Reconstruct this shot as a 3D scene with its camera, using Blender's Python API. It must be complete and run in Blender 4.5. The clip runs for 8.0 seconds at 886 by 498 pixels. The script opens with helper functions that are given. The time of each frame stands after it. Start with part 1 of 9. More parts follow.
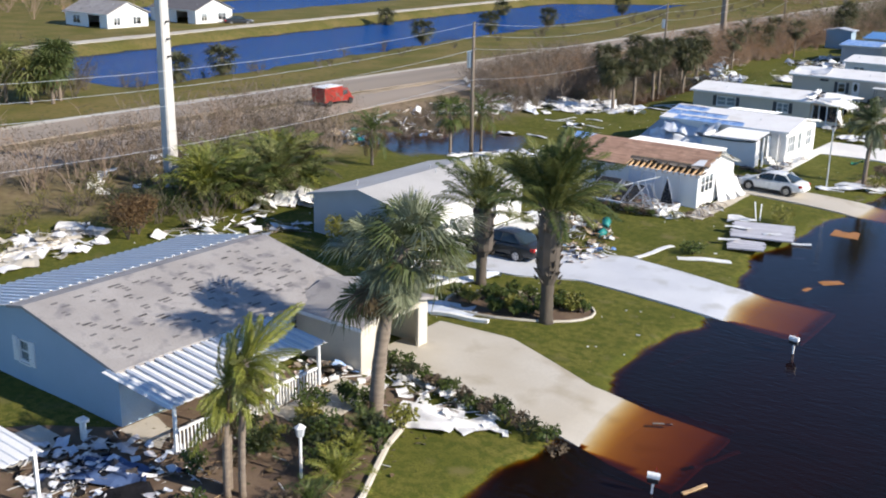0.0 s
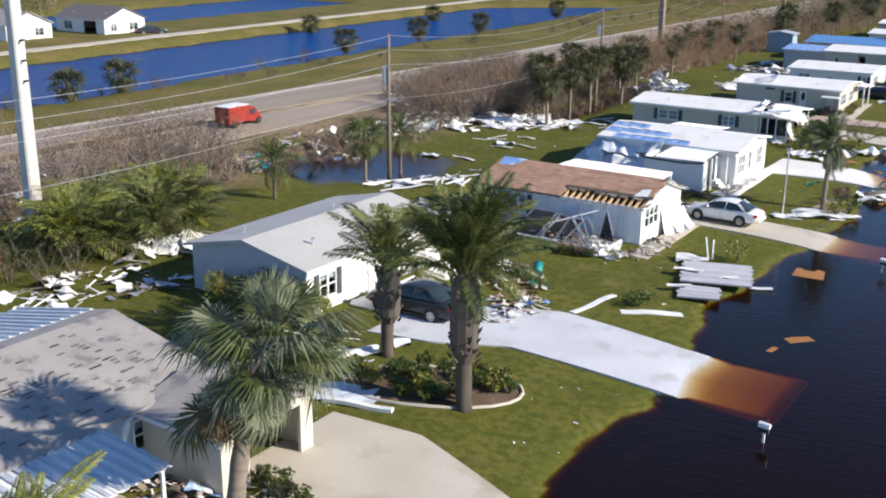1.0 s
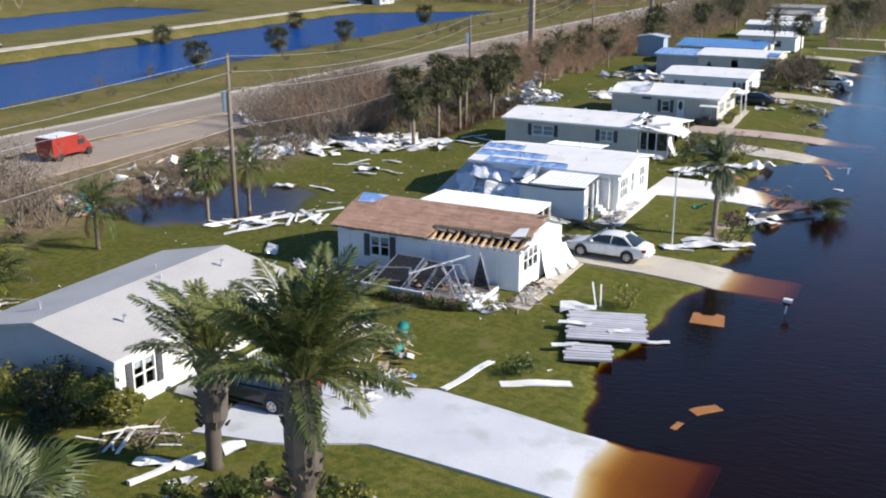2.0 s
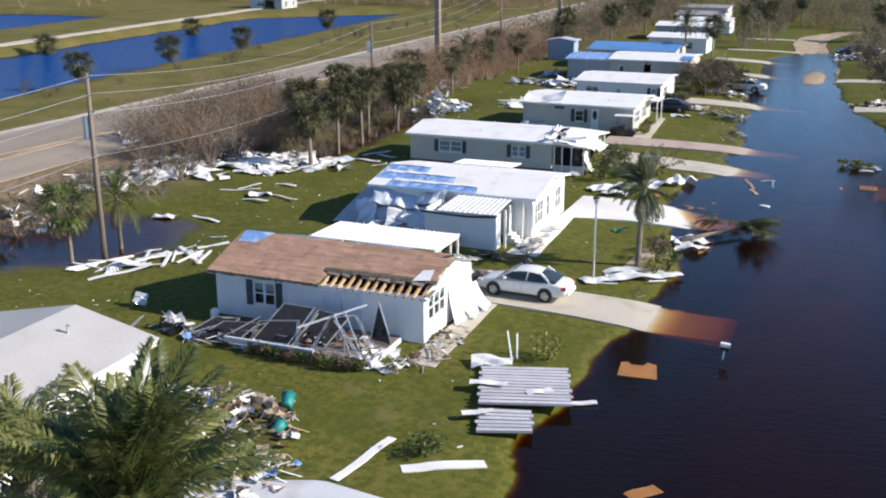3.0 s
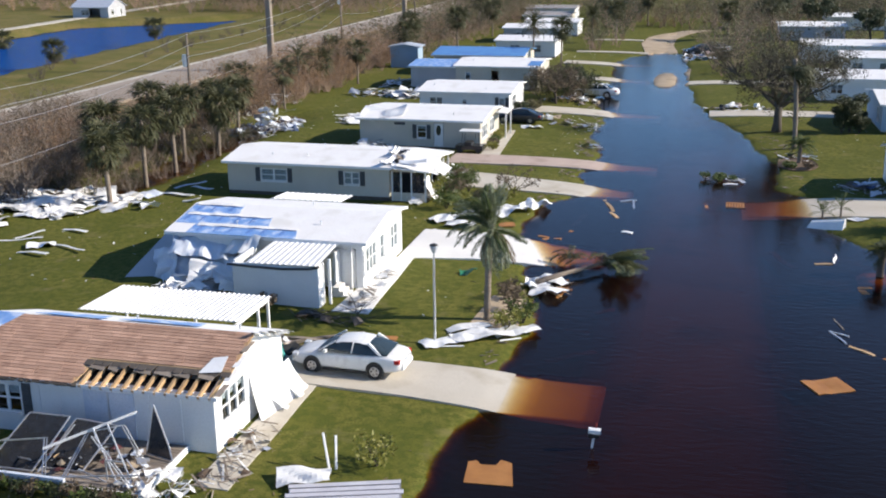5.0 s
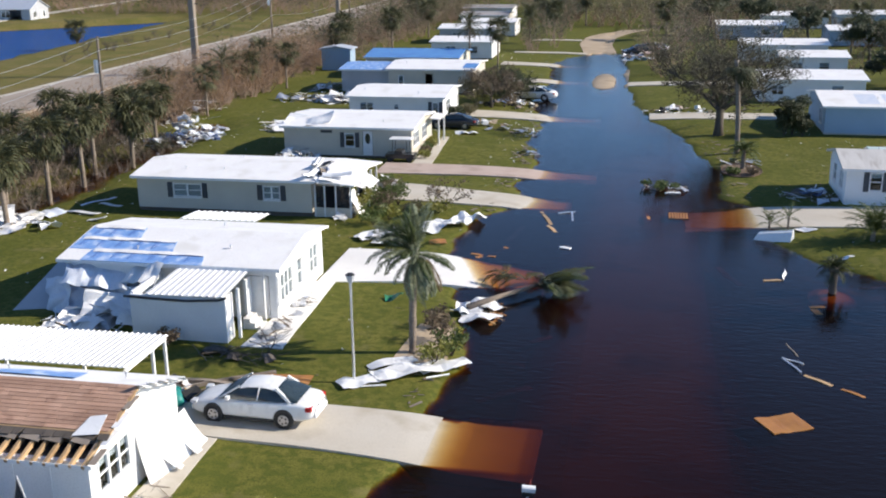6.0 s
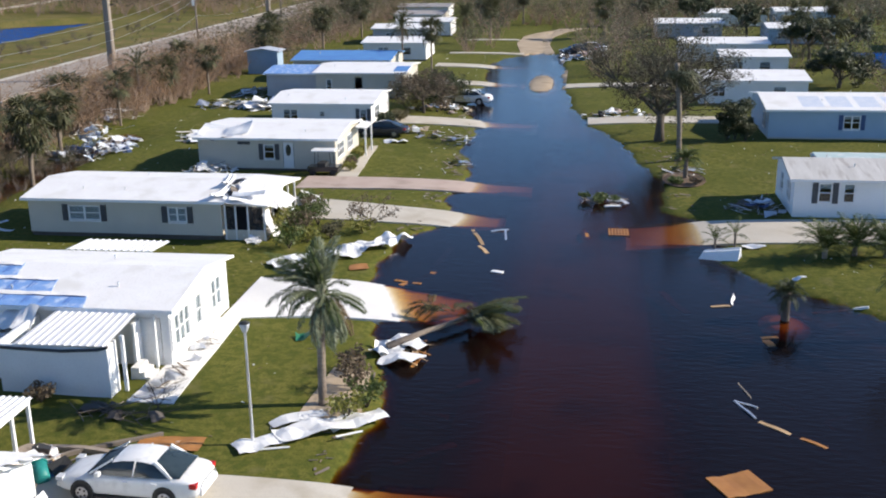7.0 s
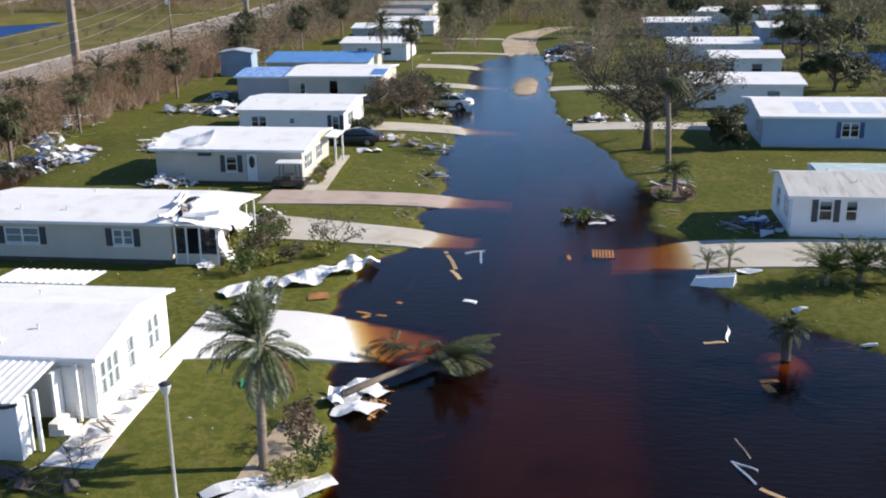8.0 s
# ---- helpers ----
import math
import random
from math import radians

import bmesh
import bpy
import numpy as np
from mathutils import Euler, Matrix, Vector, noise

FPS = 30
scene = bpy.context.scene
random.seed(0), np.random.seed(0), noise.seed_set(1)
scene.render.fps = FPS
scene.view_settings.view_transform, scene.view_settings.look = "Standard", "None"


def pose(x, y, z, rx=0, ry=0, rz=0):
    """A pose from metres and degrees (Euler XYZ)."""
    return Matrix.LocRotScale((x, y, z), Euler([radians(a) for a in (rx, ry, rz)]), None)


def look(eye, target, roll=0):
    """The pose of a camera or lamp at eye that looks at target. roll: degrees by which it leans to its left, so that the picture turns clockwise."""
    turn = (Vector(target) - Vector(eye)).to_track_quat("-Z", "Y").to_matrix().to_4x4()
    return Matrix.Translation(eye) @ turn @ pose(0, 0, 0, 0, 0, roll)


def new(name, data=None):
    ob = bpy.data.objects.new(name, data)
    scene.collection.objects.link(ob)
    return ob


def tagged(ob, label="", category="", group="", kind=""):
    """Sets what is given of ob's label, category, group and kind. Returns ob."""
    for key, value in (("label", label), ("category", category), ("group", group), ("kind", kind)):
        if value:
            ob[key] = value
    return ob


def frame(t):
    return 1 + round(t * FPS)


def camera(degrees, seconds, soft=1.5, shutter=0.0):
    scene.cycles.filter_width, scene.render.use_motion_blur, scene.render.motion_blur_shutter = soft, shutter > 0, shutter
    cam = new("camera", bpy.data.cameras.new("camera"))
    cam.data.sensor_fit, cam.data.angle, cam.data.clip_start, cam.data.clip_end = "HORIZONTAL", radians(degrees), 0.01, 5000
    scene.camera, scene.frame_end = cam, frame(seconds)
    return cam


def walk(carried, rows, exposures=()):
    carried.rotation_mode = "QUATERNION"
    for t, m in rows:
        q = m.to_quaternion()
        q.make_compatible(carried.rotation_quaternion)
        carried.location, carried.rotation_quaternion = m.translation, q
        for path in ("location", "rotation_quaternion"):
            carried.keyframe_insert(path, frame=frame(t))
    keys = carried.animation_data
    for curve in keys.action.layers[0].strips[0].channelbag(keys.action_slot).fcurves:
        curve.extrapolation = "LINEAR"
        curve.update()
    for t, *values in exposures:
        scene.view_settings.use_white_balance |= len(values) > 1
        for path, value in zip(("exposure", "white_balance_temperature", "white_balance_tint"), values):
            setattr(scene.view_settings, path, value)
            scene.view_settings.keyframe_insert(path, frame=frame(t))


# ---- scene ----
cam = camera(46.0, 8.0, soft=2.0)
PATH = [
    (0, (1.604, 0.675, 17.152), (0.459, 2.205, 16.564), 1.0),
    (0.5, (-0.278, 4.849, 17.041), (-1.386, 6.408, 16.458), 0.8),
    (1, (-2.289, 9.076, 17.031), (-3.348, 10.67, 16.449), 0.6),
    (1.5, (-3.864, 13.034, 17.098), (-4.822, 14.692, 16.521), 0.3),
    (2, (-5.541, 16.757, 17.202), (-6.404, 18.466, 16.625), 0.2),
    (3.5, (-8.189, 26.051, 17.193), (-8.844, 27.852, 16.621), -0.3),
    (4, (-8.584, 28.539, 17.079), (-9.175, 30.363, 16.509), -0.5),
    (4.5, (-8.836, 30.874, 16.968), (-9.362, 32.717, 16.397), -0.6),
    (6, (-9.03, 37.609, 16.673), (-9.397, 39.49, 16.099), -0.7),
    (6.5, (-8.934, 40.153, 16.661), (-9.242, 42.043, 16.084), -0.8),
    (7, (-8.767, 42.81, 16.64), (-9.03, 44.706, 16.06), -0.8),
    (7.5, (-8.654, 45.146, 16.666), (-8.897, 47.043, 16.083), -0.7),
    (8, (-8.364, 47.784, 16.676), (-8.608, 49.68, 16.089), -0.8),
]
walk(cam, [(t, look(eye, target, roll)) for t, eye, target, roll in PATH])

# ---- light ----
SUN_TO = Vector((1.0, 0.22, 0.56)).normalized()
world = bpy.data.worlds.new("sky")
scene.world = world
world.use_nodes = True
wn = world.node_tree.nodes
sky = wn.new("ShaderNodeTexSky")
sky.sky_type = 'NISHITA'
sky.sun_disc = False
sky.sun_elevation = math.asin(SUN_TO.z)
sky.sun_rotation = math.atan2(SUN_TO.x, SUN_TO.y)
sky.air_density = 1.0
sky.dust_density = 0.0
sky.ozone_density = 3.0
sky.altitude = 3500
wn["Background"].inputs["Strength"].default_value = 0.138
tint = wn.new("ShaderNodeVectorMath")
tint.operation = 'MULTIPLY'
tint.inputs[1].default_value = (0.83, 0.925, 1.0)
world.node_tree.links.new(sky.outputs[0], tint.inputs[0])
world.node_tree.links.new(tint.outputs[0], wn["Background"].inputs["Color"])
sun_data = bpy.data.lights.new("sun", 'SUN')
sun_data.energy = 5.0
sun_data.angle = radians(0.6)
sun_data.color = (1.0, 0.905, 0.775)
sun = new("sun", sun_data)
sun.matrix_world = look(SUN_TO * 200, (0, 0, 0))
scene.view_settings.exposure = 0.49


# ---- materials ----
def mat(name, c1, c2, size=1.0, fine=0.08, rough=0.7, metal=0.0, bump=0.15, stretch=(1, 1, 1), c3=None, c3_size=4.0, vary=0.0, spec=0.4, lap=0.0):
    """A surface that wanders from c1 to c2 in patches of `size` metres with a fine grain, and stains of c3."""
    m = bpy.data.materials.new(name)
    m.use_nodes = True
    nt = m.node_tree
    bsdf = nt.nodes["Principled BSDF"]
    geo = nt.nodes.new("ShaderNodeNewGeometry")
    scl = nt.nodes.new("ShaderNodeVectorMath")
    scl.operation = 'MULTIPLY'
    scl.inputs[1].default_value = stretch
    nt.links.new(geo.outputs["Position"], scl.inputs[0])
    def noise_at(s, detail=4.0):
        n = nt.nodes.new("ShaderNodeTexNoise")
        n.inputs["Scale"].default_value = 1.0 / s
        n.inputs["Detail"].default_value = detail
        nt.links.new(scl.outputs[0], n.inputs["Vector"])
        return n
    def mix(a, b, fac):
        x = nt.nodes.new("ShaderNodeMix")
        x.data_type = 'RGBA'
        nt.links.new(fac, x.inputs[0])
        for sock, val in ((x.inputs[6], a), (x.inputs[7], b)):
            if isinstance(val, tuple):
                sock.default_value = (*val, 1)
            else:
                nt.links.new(val, sock)
        return x.outputs[2]
    def ramp(src, lo, hi):
        r = nt.nodes.new("ShaderNodeMapRange")
        r.inputs[1].default_value, r.inputs[2].default_value = lo, hi
        nt.links.new(src, r.inputs[0])
        return r.outputs[0]
    big, small = noise_at(size), noise_at(fine, 3.0)
    col = mix(c1, c2, ramp(big.outputs[0], 0.35, 0.65))
    dark = tuple(0.72 * v for v in c1)
    col = mix(col, dark, ramp(small.outputs[0], 0.5, 0.85))
    if c3:
        st = noise_at(c3_size, 6.0)
        col = mix(col, c3, ramp(st.outputs[0], 0.54, 0.68))
    if vary:
        info = nt.nodes.new("ShaderNodeObjectInfo")
        hsv = nt.nodes.new("ShaderNodeHueSaturation")
        nt.links.new(col, hsv.inputs["Color"])
        r = nt.nodes.new("ShaderNodeMapRange")
        r.inputs[3].default_value, r.inputs[4].default_value = 1 - vary, 1 + vary
        nt.links.new(info.outputs["Random"], r.inputs[0])
        nt.links.new(r.outputs[0], hsv.inputs["Value"])
        col = hsv.outputs[0]
    nt.links.new(col, bsdf.inputs["Base Color"])
    bsdf.inputs["Roughness"].default_value = rough
    bsdf.inputs["Metallic"].default_value = metal
    bsdf.inputs["Specular IOR Level"].default_value = spec
    if bump:
        b = nt.nodes.new("ShaderNodeBump")
        b.inputs["Strength"].default_value = bump
        b.inputs["Distance"].default_value = fine * 0.5
        nt.links.new(small.outputs[0], b.inputs["Height"])
        last = b
        if lap:
            # overlapping boards: a sawtooth up the wall
            sep = nt.nodes.new("ShaderNodeSeparateXYZ")
            nt.links.new(geo.outputs["Position"], sep.inputs[0])
            saw = nt.nodes.new("ShaderNodeMath")
            saw.operation = 'WRAP'
            saw.inputs[1].default_value, saw.inputs[2].default_value = lap, 0.0
            nt.links.new(sep.outputs[2], saw.inputs[0])
            last = nt.nodes.new("ShaderNodeBump")
            last.invert = True
            last.inputs["Strength"].default_value = 0.5
            last.inputs["Distance"].default_value = 0.12
            nt.links.new(saw.outputs[0], last.inputs["Height"])
            nt.links.new(b.outputs[0], last.inputs["Normal"])
        nt.links.new(last.outputs[0], bsdf.inputs["Normal"])
    return m


def leaf_mat(name, c1, c2, rough=0.5):
    """Foliage that differs from leaf to leaf, a little light passing through."""
    m = bpy.data.materials.new(name)
    m.use_nodes = True
    nt = m.node_tree
    bsdf = nt.nodes["Principled BSDF"]
    geo = nt.nodes.new("ShaderNodeNewGeometry")
    x = nt.nodes.new("ShaderNodeMix")
    x.data_type = 'RGBA'
    x.inputs[6].default_value, x.inputs[7].default_value = (*c1, 1), (*c2, 1)
    nt.links.new(geo.outputs["Random Per Island"], x.inputs[0])
    nt.links.new(x.outputs[2], bsdf.inputs["Base Color"])
    bsdf.inputs["Roughness"].default_value = rough
    bsdf.inputs["Specular IOR Level"].default_value = 0.3
    tr = nt.nodes.new("ShaderNodeBsdfTranslucent")
    nt.links.new(x.outputs[2], tr.inputs["Color"])
    mx = nt.nodes.new("ShaderNodeMixShader")
    mx.inputs[0].default_value = 0.25
    nt.links.new(bsdf.outputs[0], mx.inputs[1])
    nt.links.new(tr.outputs[0], mx.inputs[2])
    nt.links.new(mx.outputs[0], nt.nodes["Material Output"].inputs["Surface"])
    return m


def glass_mat(name, tint=(0.75, 0.8, 0.82)):
    m = bpy.data.materials.new(name)
    m.use_nodes = True
    nt = m.node_tree
    nt.nodes.remove(nt.nodes["Principled BSDF"])
    lw = nt.nodes.new("ShaderNodeLayerWeight")
    p5 = nt.nodes.new("ShaderNodeMath")
    p5.operation = 'POWER'
    p5.inputs[1].default_value = 5.0
    nt.links.new(lw.outputs["Facing"], p5.inputs[0])
    fr = nt.nodes.new("ShaderNodeMath")
    fr.operation = 'MULTIPLY_ADD'
    fr.inputs[1].default_value, fr.inputs[2].default_value = 1 - 0.05, 0.05
    nt.links.new(p5.outputs[0], fr.inputs[0])
    tr = nt.nodes.new("ShaderNodeBsdfTransparent")
    tr.inputs[0].default_value = (*tint, 1)
    gl = nt.nodes.new("ShaderNodeBsdfGlossy")
    gl.inputs["Roughness"].default_value = 0.03
    mx = nt.nodes.new("ShaderNodeMixShader")
    nt.links.new(fr.outputs[0], mx.inputs[0])
    nt.links.new(tr.outputs[0], mx.inputs[1])
    nt.links.new(gl.outputs[0], mx.inputs[2])
    nt.links.new(mx.outputs[0], nt.nodes["Material Output"].inputs["Surface"])
    return m


def mesh_mat(name):
    """Fine black netting: most of it dark, the rest open."""
    m = bpy.data.materials.new(name)
    m.use_nodes = True
    nt = m.node_tree
    bsdf = nt.nodes["Principled BSDF"]
    bsdf.inputs["Base Color"].default_value = (0.022, 0.023, 0.027, 1)
    bsdf.inputs["Roughness"].default_value = 0.8
    tr = nt.nodes.new("ShaderNodeBsdfTransparent")
    mx = nt.nodes.new("ShaderNodeMixShader")
    geo = nt.nodes.new("ShaderNodeNewGeometry")
    n = nt.nodes.new("ShaderNodeTexNoise")
    n.inputs["Scale"].default_value = 2.2
    nt.links.new(geo.outputs["Position"], n.inputs["Vector"])
    r = nt.nodes.new("ShaderNodeMapRange")
    r.inputs[1].default_value, r.inputs[2].default_value = 0.35, 0.65
    r.inputs[3].default_value, r.inputs[4].default_value = 0.68, 0.94
    nt.links.new(n.outputs[0], r.inputs[0])
    nt.links.new(r.outputs[0], mx.inputs[0])
    nt.links.new(tr.outputs[0], mx.inputs[1])
    nt.links.new(bsdf.outputs[0], mx.inputs[2])
    nt.links.new(mx.outputs[0], nt.nodes["Material Output"].inputs["Surface"])
    return m


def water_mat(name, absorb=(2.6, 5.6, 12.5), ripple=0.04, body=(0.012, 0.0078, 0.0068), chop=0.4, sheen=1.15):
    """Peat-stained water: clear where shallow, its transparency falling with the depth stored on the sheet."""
    m = bpy.data.materials.new(name)
    m.use_nodes = True
    nt = m.node_tree
    nt.nodes.remove(nt.nodes["Principled BSDF"])
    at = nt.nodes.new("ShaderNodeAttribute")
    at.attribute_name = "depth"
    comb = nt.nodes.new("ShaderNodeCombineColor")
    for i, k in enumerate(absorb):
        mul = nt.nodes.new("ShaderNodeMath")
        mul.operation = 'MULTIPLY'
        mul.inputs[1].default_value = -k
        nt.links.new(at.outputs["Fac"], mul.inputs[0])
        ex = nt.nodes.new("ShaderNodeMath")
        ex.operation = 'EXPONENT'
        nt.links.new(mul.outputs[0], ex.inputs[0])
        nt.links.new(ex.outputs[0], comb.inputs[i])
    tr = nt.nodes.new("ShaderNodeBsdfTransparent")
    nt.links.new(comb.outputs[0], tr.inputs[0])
    # silt in suspension, and in the pond the reflected sky as colour, only where deep
    silt_sky = nt.nodes.new("ShaderNodeBsdfDiffuse")
    silt_sky.inputs[0].default_value = (*body, 1)
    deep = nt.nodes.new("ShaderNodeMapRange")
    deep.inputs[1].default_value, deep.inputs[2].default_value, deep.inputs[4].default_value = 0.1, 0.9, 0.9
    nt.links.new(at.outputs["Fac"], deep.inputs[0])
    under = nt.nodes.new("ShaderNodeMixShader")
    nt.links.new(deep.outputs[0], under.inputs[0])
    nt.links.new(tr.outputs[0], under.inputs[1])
    nt.links.new(silt_sky.outputs[0], under.inputs[2])
    gl = nt.nodes.new("ShaderNodeBsdfGlossy")
    gl.inputs["Roughness"].default_value = 0.06
    geo = nt.nodes.new("ShaderNodeNewGeometry")
    scl = nt.nodes.new("ShaderNodeVectorMath")
    scl.operation = 'MULTIPLY'
    scl.inputs[1].default_value = (1.0, 2.6, 1.0)
    nt.links.new(geo.outputs["Position"], scl.inputs[0])
    n = nt.nodes.new("ShaderNodeTexNoise")
    n.inputs["Scale"].default_value = 1.6
    n.inputs["Detail"].default_value = 3.0
    nt.links.new(scl.outputs[0], n.inputs["Vector"])
    b = nt.nodes.new("ShaderNodeBump")
    b.inputs["Strength"].default_value = chop
    b.inputs["Distance"].default_value = ripple
    nt.links.new(n.outputs[0], b.inputs["Height"])
    nt.links.new(b.outputs[0], gl.inputs["Normal"])
    lw = nt.nodes.new("ShaderNodeLayerWeight")
    p5 = nt.nodes.new("ShaderNodeMath")
    p5.operation = 'POWER'
    p5.inputs[1].default_value = 5.8
    nt.links.new(lw.outputs["Facing"], p5.inputs[0])
    fr = nt.nodes.new("ShaderNodeMath")
    fr.operation = 'MULTIPLY_ADD'
    fr.inputs[1].default_value, fr.inputs[2].default_value = sheen, 0.016
    nt.links.new(p5.outputs[0], fr.inputs[0])
    nt.links.new(b.outputs[0], lw.inputs["Normal"])
    mx = nt.nodes.new("ShaderNodeMixShader")
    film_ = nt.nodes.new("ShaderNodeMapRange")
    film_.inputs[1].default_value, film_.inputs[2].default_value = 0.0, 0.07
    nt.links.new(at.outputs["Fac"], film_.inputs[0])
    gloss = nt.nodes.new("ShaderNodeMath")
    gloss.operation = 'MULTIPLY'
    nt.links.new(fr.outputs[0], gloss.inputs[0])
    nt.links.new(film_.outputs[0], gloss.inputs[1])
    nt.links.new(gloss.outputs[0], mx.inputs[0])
    nt.links.new(under.outputs[0], mx.inputs[1])
    nt.links.new(gl.outputs[0], mx.inputs[2])
    nt.links.new(mx.outputs[0], nt.nodes["Material Output"].inputs["Surface"])
    return m


